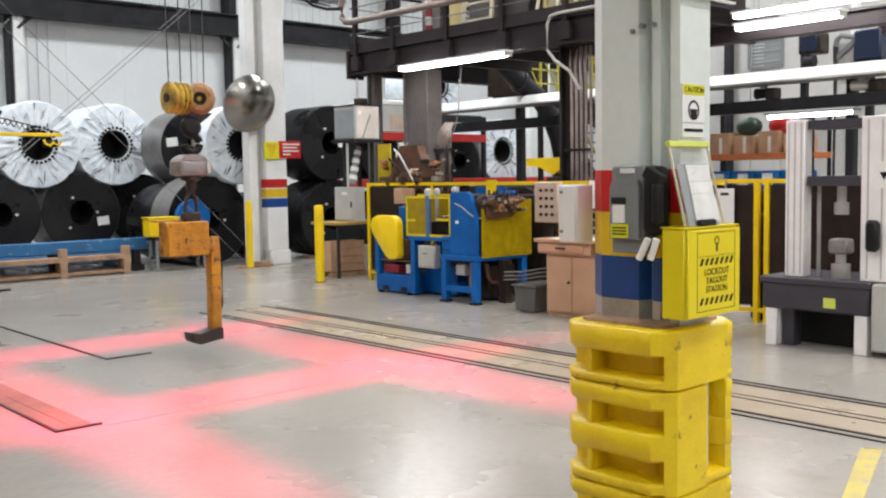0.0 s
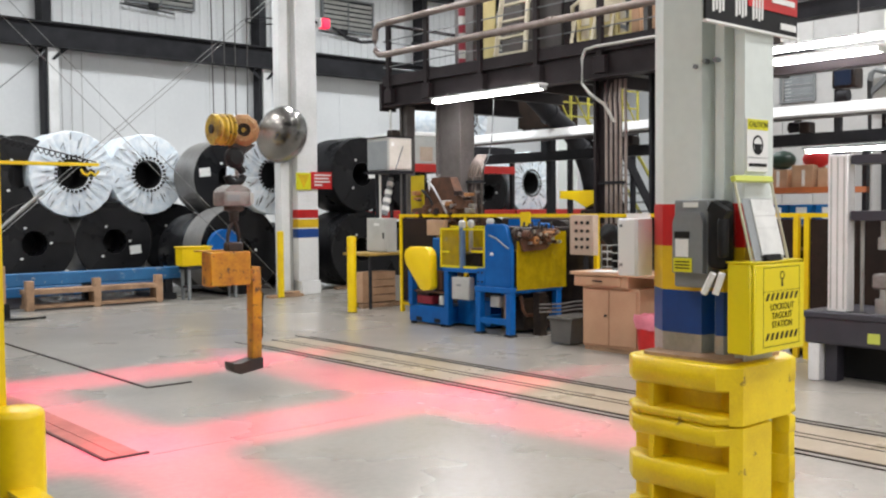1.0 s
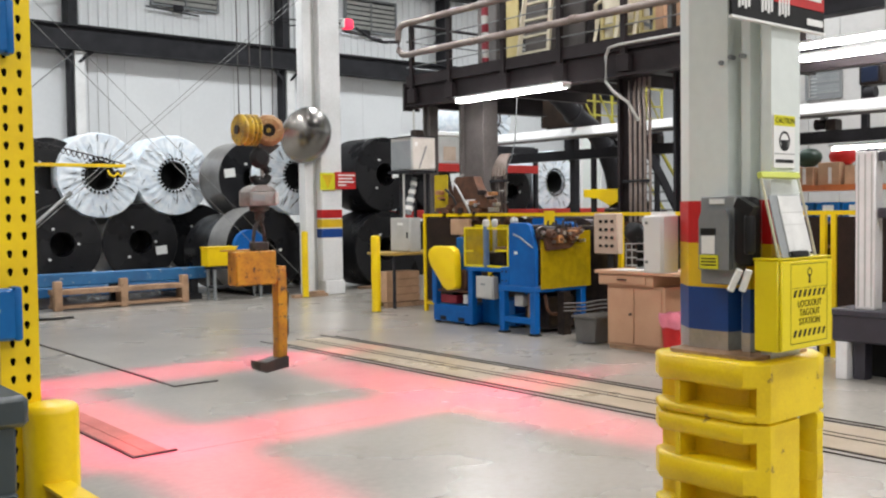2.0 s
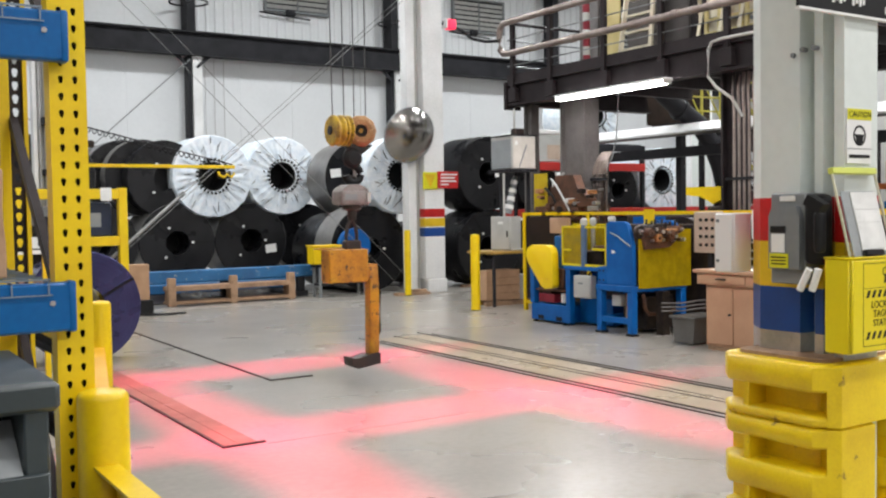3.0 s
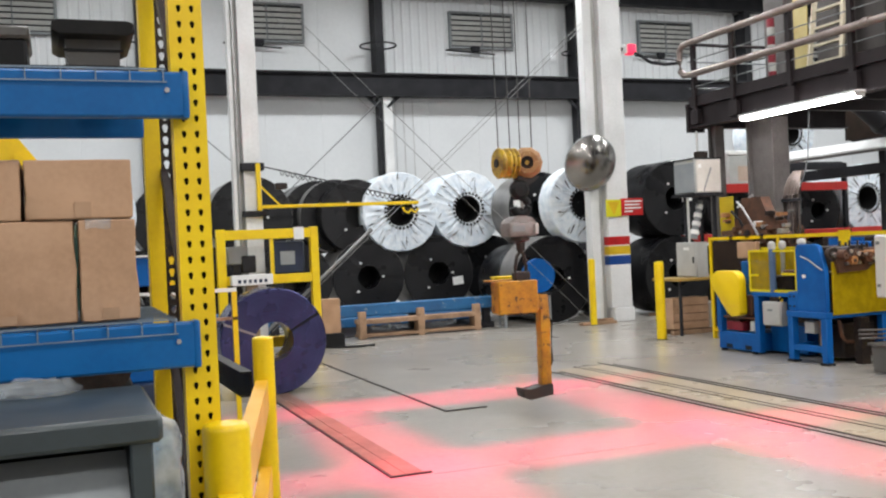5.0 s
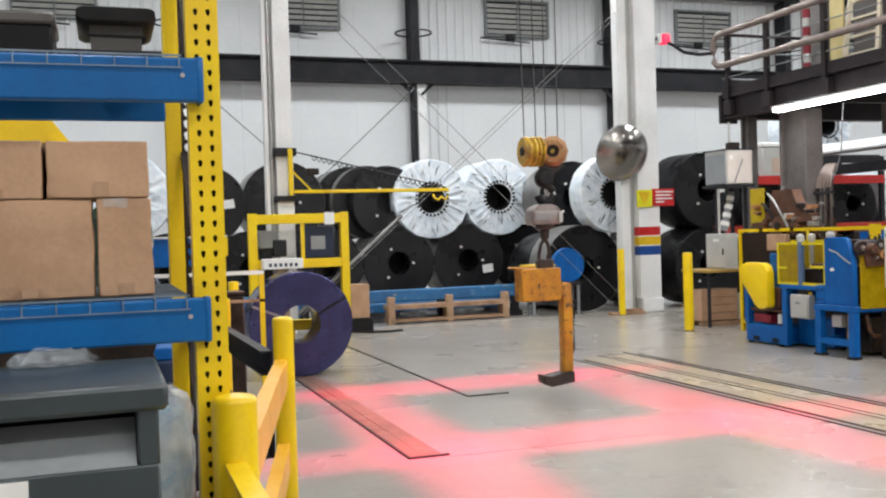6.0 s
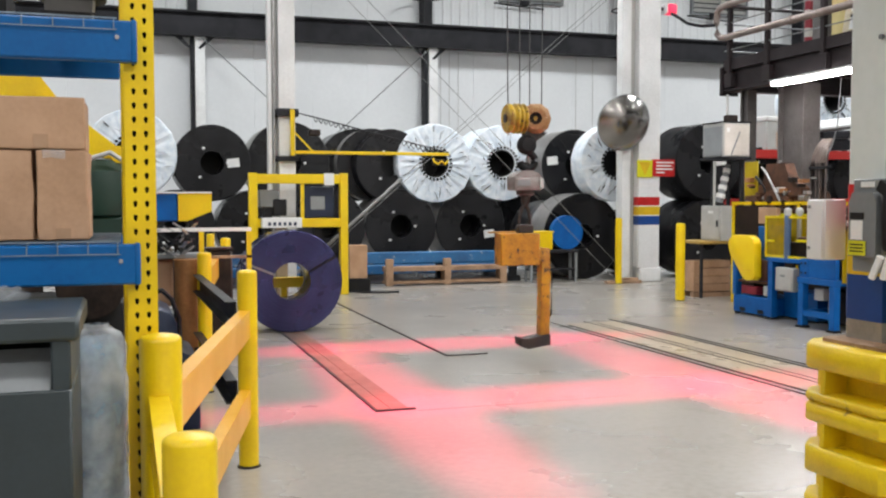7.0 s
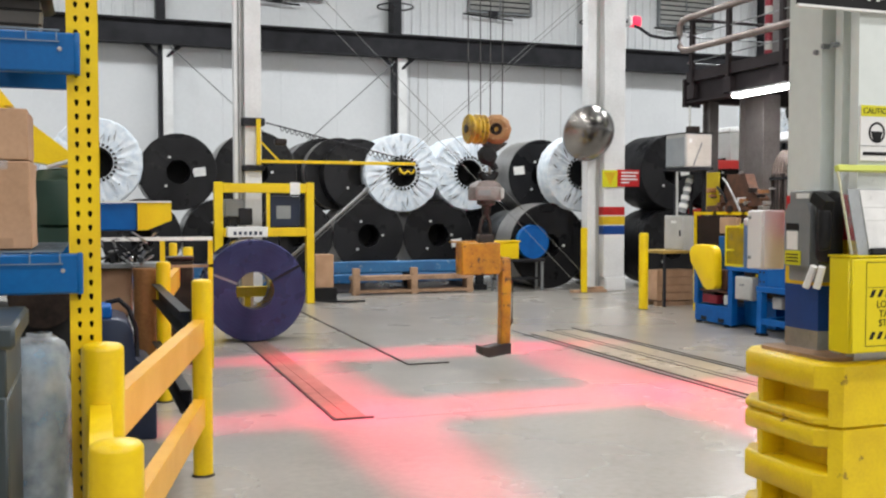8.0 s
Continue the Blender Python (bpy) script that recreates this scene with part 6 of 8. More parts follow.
for p, q in (((15.68, 14.75, 3.81), (15.76, 14.75, 3.77)), ((16.68, 14.75, 3.13), (16.74, 14.75, 3.05)), ((17.12, 14.75, 2.2), (17.14, 14.75, 2.1))):
    part("flange", cy(B(), p, q, 0.24, 18), M["steel_dark"], ch)
# drives sitting on the conveyor beams
for y, w, z in ((4.9, 0.5, 3.0), (5.9, 0.4, 3.0), (7.1, 0.55, 3.0), (8.9, 0.35, 3.0), (12.6, 0.4, 3.0), (10.9, 0.5, 3.0)):
    o = thing("conveyor_drive", (15.75, y, z), "dark gear motor sitting on the conveyor beam", "gear motor", "conveyor drives")
    part("gearbox", bx(B(), 15.62, 15.88, y - w * 0.3, y + w * 0.2, z, z + 0.2, 0.02), M["dark"], o)
    mo = part("motor", cy(B(), (15.75, y + w * 0.2, z + 0.12), (15.75, y + w * 0.75, z + 0.12), 0.085, 18), M["steel_dark" if w < 0.5 else "boxgrey"], o)
    part("fan_cover", cy(B(), (15.75, y + w * 0.75, z + 0.12), (15.75, y + w * 0.85, z + 0.12), 0.095, 18), M["dark"], mo)
    part("terminal_box", bx(B(), 15.68, 15.82, y + w * 0.3, y + w * 0.55, z + 0.19, z + 0.27, 0.01), M["elgrey"], mo)
# partition office wall behind the conveyor
pw = thing("partition_wall", (19.0, 9.5, 0), "pale panelled partition wall with a small window", "partition", kind="structure")
for y0, y1, z0, z1 in ((6.0, 8.2, 0, 6.0), (8.2, 10.5, 0, 6.0), (11.18, 12.4, 0, 6.0), (10.5, 11.18, 0, 3.98), (10.5, 11.18, 4.6, 6.0)):
    part("panel", bx(B(), 19.0, 19.1, y0 + 0.008, y1 - 0.008, z0, z1), M["partition"], pw)
for zz in (3.92, 4.6):
    part("window_frame", bx(B(), 18.97, 19.0, 10.44, 11.24, zz, zz + 0.06), M["elgrey"], pw)
for yy in (10.44, 11.18):
    part("window_frame", bx(B(), 18.97, 19.0, yy, yy + 0.06, 3.98, 4.6), M["elgrey"], pw)
for k in range(8):
    part("blind_slat", bx(B(), 19.04, 19.06, 10.51, 11.17, 4.0 + 0.075 * k, 4.06 + 0.075 * k), M["ltgrey" if k % 3 else "elgrey"], pw)
for yy, w in ((11.62, 0.15), (8.91, 0.13)):
    o = thing("building_post", (18.9, yy, 0), "dark steel post in front of the partition", "post", "partition posts", "structure")
    part("shaft", bx(B(), 18.8, 18.95, yy - w / 2, yy + w / 2, 0, 6.0), M["steel_dark" if yy > 10 else "colwhite"], o)
    part("base_plate", bx(B(), 18.72, 18.97, yy - w / 2 - 0.05, yy + w / 2 + 0.05, 0, 0.02), M["steel_dark"], o)
o = thing("hoist_unit", (17.0, 8.9, 0), "dark hoist head standing on a post behind the conveyor", "hoist unit", "hoist units")
part("post", bx(B(), 16.95, 17.05, 8.90, 9.02, 0, 3.85), M["steel_dark"], o)
part("head", bx(B(), 16.85, 17.2, 8.60, 9.02, 3.85, 4.22, 0.03), M["dark"], o)
part("drum", cy(B(), (16.9, 8.72, 3.72), (16.9, 8.9, 3.72), 0.10, 18), M["steel_dark"], o)
part("side_cover", bx(B(), 16.83, 16.85, 8.66, 8.96, 3.9, 4.16, 0.008), M["navy"], o)
o = thing("hoist_unit", (17.0, 7.8, 0), "dark boxed hoist unit with a slanting arm", "hoist unit", "hoist units")
part("post", bx(B(), 16.95, 17.05, 7.72, 7.84, 0, 3.64), M["steel_dark"], o)
part("body", bx(B(), 16.85, 17.2, 7.55, 8.02, 3.64, 4.16, 0.03), M["navy"], o)
part("arm", bar(B(), (16.95, 7.6, 4.1), (16.95, 7.1, 4.5), 0.10, 0.14), M["dark"], o)
part("motor", cy(B(), (16.9, 7.55, 3.55), (16.9, 8.05, 3.55), 0.09, 18), M["dark"], o)
o = thing("pipe_frame", (17.1, 8.4, 0), "grey bent pipe frame between the hoist units", "pipe frame")
part("top_pipe", path_tube(B(), [(17.1, 8.44, 0), (17.1, 8.44, 3.95), (17.1, 8.42, 4.08), (17.1, 8.34, 4.14), (17.1, 7.95, 4.03), (17.1, 7.5, 3.98)], 0.05, 10), M["elgrey"], o)
part("stay", bar(B(), (17.1, 8.44, 3.74), (17.1, 8.05, 4.06), 0.06, 0.08), M["elgrey"], o)
part("panel", bx(B(), 17.14, 17.17, 7.92, 8.40, 3.3, 4.0), M["boxgrey"], o)
wc = thing("wall_column", (21.9, 19.8, 0), "white steel column standing by the racks", "column", kind="structure")
part("flange", bx(B(), 21.33, 21.38, 19.6, 20.0, 0, 9.0), M["colwhite"], wc)
part("flange", bx(B(), 22.18, 22.23, 19.6, 20.0, 0, 9.0), M["colwhite"], wc)
part("web", bx(B(), 21.38, 22.18, 19.62, 19.66, 0, 9.0), M["colgrey"], wc)

# red coil racks by the wall further on
for x0, x1 in ((13.9, 16.3), (16.6, 18.55), (18.6, 23.2)):
    o = thing("coil_rack", ((x0 + x1) / 2, 19.3, 0), "red steel rack holding coils by the wall", "coil rack", "red coil racks")
    for z in (1.65, 2.78):
        if not (x0 > 18 and z > 2):
            part("beam", bx(B(), x0, x1, 18.6, 18.75, z - 0.1, z + 0.1, 0.01), M["red_rack"], o)
        if z < 2 or x0 < 14:
            part("rear_beam", bx(B(), x0, x1, 20.0, 20.15, z - 0.1, z + 0.1, 0.01), M["red_rack"], o)
            part("shelf", bx(B(), x0, x1, 18.75, 20.0, z - 0.1, z - 0.06), M["steel_dark"], o)
    if x0 == 16.6:
        for yy in (18.6, 20.0):
            part("top_beam", bx(B(), x0, x1, yy, yy + 0.15, 3.18, 3.34, 0.01), M["steel_dark"], o)
        part("top_shelf", bx(B(), x0, x1, 18.75, 20.0, 3.34, 3.38), M["steel_dark"], o)
    for xx in (x0, x1 - 0.1):
        for yy in (18.6, 20.03):
            part("upright", bx(B(), xx, xx + 0.1, yy + 0.02, yy + 0.12, 0, 3.34 if x0 == 16.6 else 2.9 if x0 < 18 else 1.7), M["steel_dark"], o)
o = thing("stored_box", (15.5, 19.2, 2.88), "soiled white box stored on the red rack", "box")
part("carton", bx(B(), 15.05, 15.95, 18.64, 20.1, 2.88, 3.55, 0.02), M["boxgrey"], o)
part("lid", bx(B(), 15.02, 15.98, 18.61, 20.12, 3.55, 3.66, 0.02), M["paper"], o)
part("stain", bx(B(), 15.3, 15.7, 18.634, 18.64, 2.95, 3.3), M["cream"], o, "brown stained patch")
for k, (x, z, R) in enumerate(((15.1, 2.35, 0.6), (17.95, 0.8, 0.75), (20.1, 0.8, 0.78), (22.0, 0.8, 0.78), (15.2, 0.75, 0.72))):
    coil((x, 18.8, z), R, 0.22, 1.1, "dark", "black steel coil kept in the red rack")

# ---- electrical boxes and table by the platform corner ----
o = thing("control_enclosure", (11.05, 14.4, 0), "grey and cream electrical enclosure on a dark stand", "electrical enclosure")
part("body", bx(B(), 10.8, 11.34, 14.12, 14.74, 2.47, 3.06, 0.01), M["boxgrey"], o)
part("side_door", bx(B(), 10.785, 10.8, 14.14, 14.72, 2.49, 3.0, 0.004), M["ltgrey"], o)
fd = part("front_door", bx(B(), 10.82, 11.32, 14.105, 14.12, 2.49, 3.04, 0.004), M["cream_white"], o)
part("door_stay", bar(B(), (10.95, 14.1, 2.5), (11.12, 14.1, 2.9), 0.012, 0.02), M["elgrey"], fd)
part("sticker", bx(B(), 10.86, 10.92, 14.101, 14.105, 2.90, 2.97), M["paper"], fd)
part("dark_top", bx(B(), 10.78, 11.36, 14.10, 14.76, 3.06, 3.08, 0.005), M["steel_dark"], o)
part("tray", bx(B(), 10.76, 11.36, 14.10, 14.78, 2.42, 2.47), M["steel_dark"], o)
for xx, yy in ((11.28, 14.28), (10.95, 14.66), (11.28, 14.66)):
    part("leg", bx(B(), xx, xx + 0.05, yy, yy + 0.05, 1.0, 2.42), M["steel_dark"], o)
part("conduit", cy(B(), (11.0, 14.3, 3.08), (11.0, 14.3, 3.56), 0.02, 8), M["boxgrey"], o)
part("pole", cy(B(), (10.78, 14.34, 1.62), (10.78, 14.34, 2.40), 0.022, 8), M["boxgrey"], o)
part("meter_head", bx(B(), 10.95, 11.15, 14.2, 14.35, 3.08, 3.2, 0.01), M["dark"], o)
ho = thing("striped_hose", (11.25, 14.8, 1.8), "ribbed white and grey flexible hose", "hose")
for k in range(9):
    part("coil_ring" if k % 2 else "hose_ring", cy(B(), (11.02 + 0.02 * k, 14.55, 1.68 + 0.075 * k), (11.04 + 0.02 * k, 14.55, 1.755 + 0.075 * k), (0.085 if k % 2 else 0.07) - 0.003 * k, 14), M["paper" if k % 2 else "elgrey"], ho)
o = thing("switch_cabinet", (11.0, 14.6, 1.0), "small pale grey cabinet standing on the table", "cabinet")
part("body", bx(B(), 10.9, 11.14, 14.32, 14.92, 1.0, 1.62, 0.01), M["boxgrey"], o)
sd = part("door", bx(B(), 10.885, 10.9, 14.34, 14.90, 1.02, 1.60, 0.004), M["boxgrey"], o)
part("label", bx(B(), 10.88, 10.885, 14.52, 14.68, 1.48, 1.53), M["paper"], sd)
part("handle", bx(B(), 10.87, 10.885, 14.38, 14.41, 1.25, 1.36), M["black"], sd)
tb = thing("work_table", (11.1, 15.0, 0), "dark steel table with a yellow-brown top", "table")
part("top", bx(B(), 10.45, 12.0, 14.25, 15.06, 0.95, 1.0, 0.008), M["tan_top"], tb)
for xx in (10.5, 11.9):
    for yy in (14.3, 14.95):
        part("leg", bx(B(), xx, xx + 0.045, yy, yy + 0.045, 0, 0.95), M["steel_dark"], tb)
o = thing("wooden_crate", (10.8, 15.0, 0), "tan wooden crate on skids under the table", "crate")
for zz in range(4):
    part("slat", bx(B(), 10.5, 11.25, 14.52, 14.55, 0.1 + 0.14 * zz, 0.225 + 0.14 * zz, 0.004), M["card"], o)
part("box", bx(B(), 10.51, 11.24, 14.55, 14.9, 0.1, 0.64), M["card"], o)
part("skid", bx(B(), 10.48, 11.9, 14.5, 14.6, 0, 0.08), M["wood"], o)
part("skid", bx(B(), 10.48, 11.9, 14.82, 14.92, 0, 0.08), M["wood"], o)
o = thing("white_bucket", (11.45, 14.95, 0.08), "pale plastic tub under the table", "tub")
part("tub", cy(B(), (11.5, 14.72, 0.08), (11.5, 14.72, 0.5), 0.17, 24, 0.195), M["boxgrey"], o)
part("lid", cy(B(), (11.5, 14.72, 0.5), (11.5, 14.72, 0.53), 0.20, 24), M["boxgrey"], o)

# ---- fence ----
fn = thing("safety_fence", (10.72, 11, 0), "yellow framed safety fence beside the machines", "fence")
part("top_rail", bx(B(), 10.7, 10.74, 4.4, 13.7, 1.64, 1.69), M["yellow"], fn)
part("low_rail", bx(B(), 10.7, 10.74, 4.4, 13.7, 0.12, 0.17), M["yellow"], fn)
for y in (13.66, 12.0, 10.65, 9.3, 7.9, 6.3, 6.17, 4.5):
    part("post", bx(B(), 10.69, 10.75, y - 0.03, y + 0.03, 0, 1.69), M["yellow"], fn)
part("corner_sheet", bx(B(), 10.71, 10.73, 12.75, 13.62, 0.2, 1.62), M["fence_sheet"], fn, "dirty brown infill sheet")
for y0, y1 in ((4.53, 6.13), (6.34, 7.86)):
    part("infill_sheet", bx(B(), 10.71, 10.73, y0, y1, 0.2, 1.62), M["fence_sheet"], fn, "dirty brown infill sheet")
part("joint_plate", bx(B(), 10.68, 10.7, 10.55, 10.75, 1.45, 1.72), M["yellow"], fn)
for y0 in (7.3, 8.1):
    o = thing("fence_gate", (11.6, y0, 0), "yellow framed fence gate panel", "gate", "fence gates")
    for yy in (y0, y0 + 0.55):
        part("stile", bx(B(), 11.56, 11.66, yy, yy + 0.1, 0.0, 1.68), M["yellow"], o)
    for zz in (0.1, 1.6):
        part("rail", bx(B(), 11.58, 11.64, y0 + 0.1, y0 + 0.55, zz, zz + 0.07), M["yellow"], o)
    part("dark_infill", bx(B(), 11.6, 11.62, y0 + 0.1, y0 + 0.55, 0.17, 1.1), M["dark"], o)

o = thing("press_bed", (10.9, 11.0, 0), "oily brown-black press bed close behind the fence", "machine")
part("bed", bx(B(), 10.80, 11.02, 9.45, 13.5, 0, 1.5, 0.02), M["dark"], o)
part("head", prism(B(), [(13.4, 1.5), (12.2, 1.5), (12.12, 1.9), (12.4, 2.08), (12.5, 2.3), (12.95, 2.3), (13.05, 2.0), (13.32, 1.85)], "x", 10.82, 11.0), M["rust"], o, "rusty brown press head")
part("guard_plate", bx(B(), 10.80, 10.82, 13.15, 13.5, 1.72, 2.35, 0.004), M["olive"], o)
for yy, zz, rr in ((12.72, 1.72, 0.16), (12.37, 1.68, 0.1), (13.12, 1.66, 0.11), (12.0, 1.62, 0.13), (11.7, 1.58, 0.09)):
    rl = part("roll", cy(B(), (10.72, yy, zz), (10.9, yy, zz), rr, 20), M["rust"], o)
    part("roll_hub", cy(B(), (10.70, yy, zz), (10.74, yy, zz), rr * 0.45, 14), M["dark"], rl)
part("hose", path_tube(B(), [(10.78, 13.17, 2.1), (10.74, 12.92, 1.95), (10.74, 12.77, 1.7), (10.76, 12.62, 1.5)], 0.022, 8), M["black"], o)
part("hose", path_tube(B(), [(10.78, 13.02, 2.25), (10.72, 12.82, 2.15), (10.72, 12.62, 1.9), (10.74, 12.42, 1.6)], 0.018, 8), M["conduit"], o)
part("cross_bar", bar(B(), (10.78, 13.42, 1.75), (10.78, 12.02, 1.82), 0.05, 0.07), M["rust"], o)
rb = random.Random(11)
for k in range(26):
    yy, zz, s_ = rb.uniform(11.6, 13.3), rb.uniform(1.55, 2.05), rb.uniform(0.025, 0.07)
    if k % 3:
        part("bracket", bx(B(), 10.74 - rb.uniform(0, 0.06), 10.83, yy - s_, yy + s_, zz - s_ * 0.6, zz + s_ * 0.6, 0.006), M[("rust", "dark", "drum", "bright")[k % 4]], o)
    else:
        part("bolt", cy(B(), (10.72, yy, zz), (10.82, yy, zz), s_ * 0.5, 10), M[("bright", "rust")[k % 2]], o)
part("rating_plate", bx(B(), 10.775, 10.785, 12.42, 12.64, 1.84, 1.92), M["paper"], o)

o = thing("hanging_notice", (10.66, 6.7, 1.2), "pinkish white card notice hung on the fence", "notice")
part("card", bx(B(), 10.66, 10.667, 6.57, 6.82, 1.17, 1.58), M["paper"], o)
part("hook_wire", bx(B(), 10.664, 10.7, 6.69, 6.70, 1.57, 1.70), M["conduit"], o)
part("dark_mark", bx(B(), 10.656, 10.66, 6.64, 6.75, 1.50, 1.53), M["black"], o)

# ---- blue machines along the fence ----
fm = thing("strip_feeder", (9.9, 11.4, 0), "blue strip feeder with a bright yellow belt guard", "machine")
part("base", bx(B(), 9.76, 10.36, 11.44, 12.29, 0.03, 0.29, 0.01), M["mach_blue"], fm)
part("rear_base", bx(B(), 10.02, 10.36, 10.72, 11.44, 0.03, 0.42, 0.01), M["mach_blue"], fm)
# black patches on the base paint the shade of open fork slots
for yy in (11.62, 12.05):
    part("slot_shade", bx(B(), 9.757, 9.765, yy - 0.07, yy + 0.07, 0.05, 0.11), M["black"], fm, "black patch painting in the shade of a fork slot")
for x, y in ((9.78, 11.5), (9.78, 12.2), (10.28, 11.5), (10.28, 12.2), (10.28, 10.8)):
    part("foot", cy(B(), (x, y, 0), (x, y, 0.03), 0.045, 14), M["black"], fm)
for x, y, z in ((9.74, 11.34, 0.03), (9.74, 12.19, 0.29), (10.26, 11.34, 0.42), (10.26, 10.66, 0.42), (10.26, 12.19, 0.29)):
    part("leg", bx(B(), x, x + 0.1, y, y + 0.1, z, 0.84, 0.006), M["mach_blue"], fm)
part("bed", bx(B(), 9.72, 10.38, 10.62, 11.46, 0.84, 0.90, 0.008), M["mach_blue"], fm)
part("motor_shelf", bx(B(), 9.78, 10.3, 11.44, 12.2, 0.49, 0.52, 0.004), M["rust"], fm)
part("slim_post", cy(B(), (9.77, 11.05, 0.9), (9.77, 11.05, 1.5), 0.045, 18), M["slate_blue"], fm, "grey-blue adjusting post")
for xx, yy in ((9.77, 11.05), (10.1, 11.22)):
    part("knob", lathe(B(), [(0.0001, 1.5), (0.045, 1.5), (0.055, 1.54), (0.05, 1.585), (0.02, 1.61), (0.0001, 1.61)], (xx, yy, 0), "z", 18), M["boxgrey"], fm)
part("rear_post", cy(B(), (10.1, 11.22, 0.9), (10.1, 11.22, 1.5), 0.03, 14), M["conduit"], fm)
part("back_post", bx(B(), 9.86, 10.1, 11.52, 11.84, 0.52, 1.33, 0.012), M["mach_blue"], fm)
g = prism(B(), [(12.25, 1.06), (12.21, 1.15), (12.10, 1.20), (11.74, 1.20), (11.65, 1.16), (11.61, 1.08), (11.60, 0.60), (11.64, 0.55), (11.80, 0.53), (11.89, 0.58), (12.21, 0.93)], "x", 9.62, 9.76)
bmesh.ops.bevel(g, geom=list(g.edges), offset=0.02, segments=2, affect="EDGES", profile=0.5)
part("belt_guard", g, M["guard_yel"], fm, "bright yellow belt guard")
part("guard_seam", bx(B(), 9.617, 9.622, 11.66, 11.98, 0.685, 0.69), M["orange_yel"], fm)
part("motor", cy(B(), (9.84, 11.98, 0.40), (10.2, 11.98, 0.40), 0.10, 24), M["dark"], fm)
part("gearbox", bx(B(), 9.8, 10.08, 11.56, 11.74, 0.53, 0.84, 0.02), M["rust"], fm)
part("filter_cup", cy(B(), (9.86, 11.6, 0.32), (9.86, 11.6, 0.46), 0.055, 18), M["paper"], fm, "white filter cup")
part("drive_box", bx(B(), 9.80, 10.0, 11.78, 12.15, 0.31, 0.44, 0.01), M["maroon"], fm)
# open tray: amber sheets in a yellow angle frame
TX, TY0, TY1, TZ0, TZ1 = 9.98, 10.56, 11.80, 0.90, 1.49
for nm, a_ in (("back_sheet", (TX + 0.24, TX + 0.248, TY0, TY1, TZ0, TZ1)), ("end_sheet", (TX, TX + 0.24, TY0, TY0 + 0.008, TZ0 + 0.05, TZ1)), ("front_sheet", (TX - 0.22, TX - 0.212, TY0 + 0.45, TY1 - 0.28, TZ0, TZ1 - 0.02))):
    part(nm, bx(B(), *a_), M["amber"], fm, "oily amber plastic sheet")
for a_ in ((TX - 0.23, TX - 0.20, TY0, TY0 + 0.03, TZ0, TZ1), (TX - 0.23, TX - 0.20, TY1 - 0.3, TY1 - 0.27, TZ0, TZ1), (TX - 0.23, TX - 0.20, TY0 + 0.03, TY1 - 0.3, TZ0, TZ0 + 0.035), (TX - 0.23, TX - 0.20, TY0 + 0.03, TY1 - 0.3, TZ1 - 0.03, TZ1), (TX - 0.20, TX + 0.24, TY0, TY0 + 0.03, TZ1 - 0.03, TZ1), (TX - 0.20, TX + 0.24, TY1 - 0.3, TY1 - 0.27, TZ1 - 0.03, TZ1), (TX + 0.23, TX + 0.26, TY0, TY1, TZ1, TZ1 + 0.025), (TX - 0.24, TX - 0.2, TY1 - 0.48, TY1 - 0.3, TZ0 + 0.22, TZ0 + 0.25), (TX - 0.24, TX - 0.2, TY0 + 0.03, TY0 + 0.28, TZ0 + 0.24, TZ0 + 0.27)):
    part("frame_angle", bx(B(), *a_), M["box_yel"], fm)
part("inner_block", bx(B(), 9.9, 10.15, 10.8, 11.3, 0.9, 1.12, 0.01), M["dark"], fm)
part("strip_guide", bx(B(), 9.85, 10.1, 10.72, 10.95, 1.12, 1.2, 0.01), M["rust"], fm)
part("junction_box", bx(B(), 9.70, 9.82, 10.84, 11.22, 0.44, 0.77, 0.012), M["boxgrey"], fm)
part("box_cover", bx(B(), 9.692, 9.70, 10.86, 11.20, 0.46, 0.75, 0.003), M["boxgrey"], fm)
part("rating_plate", bx(B(), 9.688, 9.692, 11.0, 11.1, 0.64, 0.67), M["elgrey"], fm)
part("cable", path_tube(B(), [(9.76, 10.95, 0.77), (9.78, 10.92, 0.82), (9.9, 10.9, 0.83), (10.05, 10.95, 0.86)], 0.014, 8), M["black"], fm)
o = thing("button_box", (10.3, 12.6, 1.3), "small tan switch box on the fence", "switch box")
part("body", bx(B(), 10.6, 10.69, 12.4, 12.85, 1.34, 1.6, 0.01), M["card"], o)
part("stalk", bx(B(), 10.63, 10.67, 12.58, 12.64, 0, 1.34), M["tan_post"], o)

bm_ = thing("strip_straightener", (10.0, 10.2, 0), "blue roller straightener with an amber plastic guard", "machine")
for x, y in ((9.58, 9.87), (9.58, 10.48), (10.52, 9.87), (10.52, 10.48)):
    part("leg", bx(B(), x, x + 0.1, y, y + 0.1, 0.03, 0.60, 0.006), M["mach_blue"], bm_)
    part("foot", bx(B(), x - 0.015, x + 0.115, y - 0.015, y + 0.115, 0, 0.03), M["black"], bm_)
for a_ in ((9.585, 9.675, 9.97, 10.48), (10.525, 10.615, 9.97, 10.48)):
    part("low_rail", bx(B(), a_[0], a_[1], a_[2], a_[3], 0.16, 0.24, 0.005), M["mach_blue"], bm_)
part("rear_rail", bx(B(), 9.68, 10.52, 10.49, 10.56, 0.16, 0.24, 0.005), M["mach_blue"], bm_)
part("table", bx(B(), 9.57, 10.63, 9.86, 10.59, 0.60, 0.68, 0.008), M["mach_blue"], bm_)
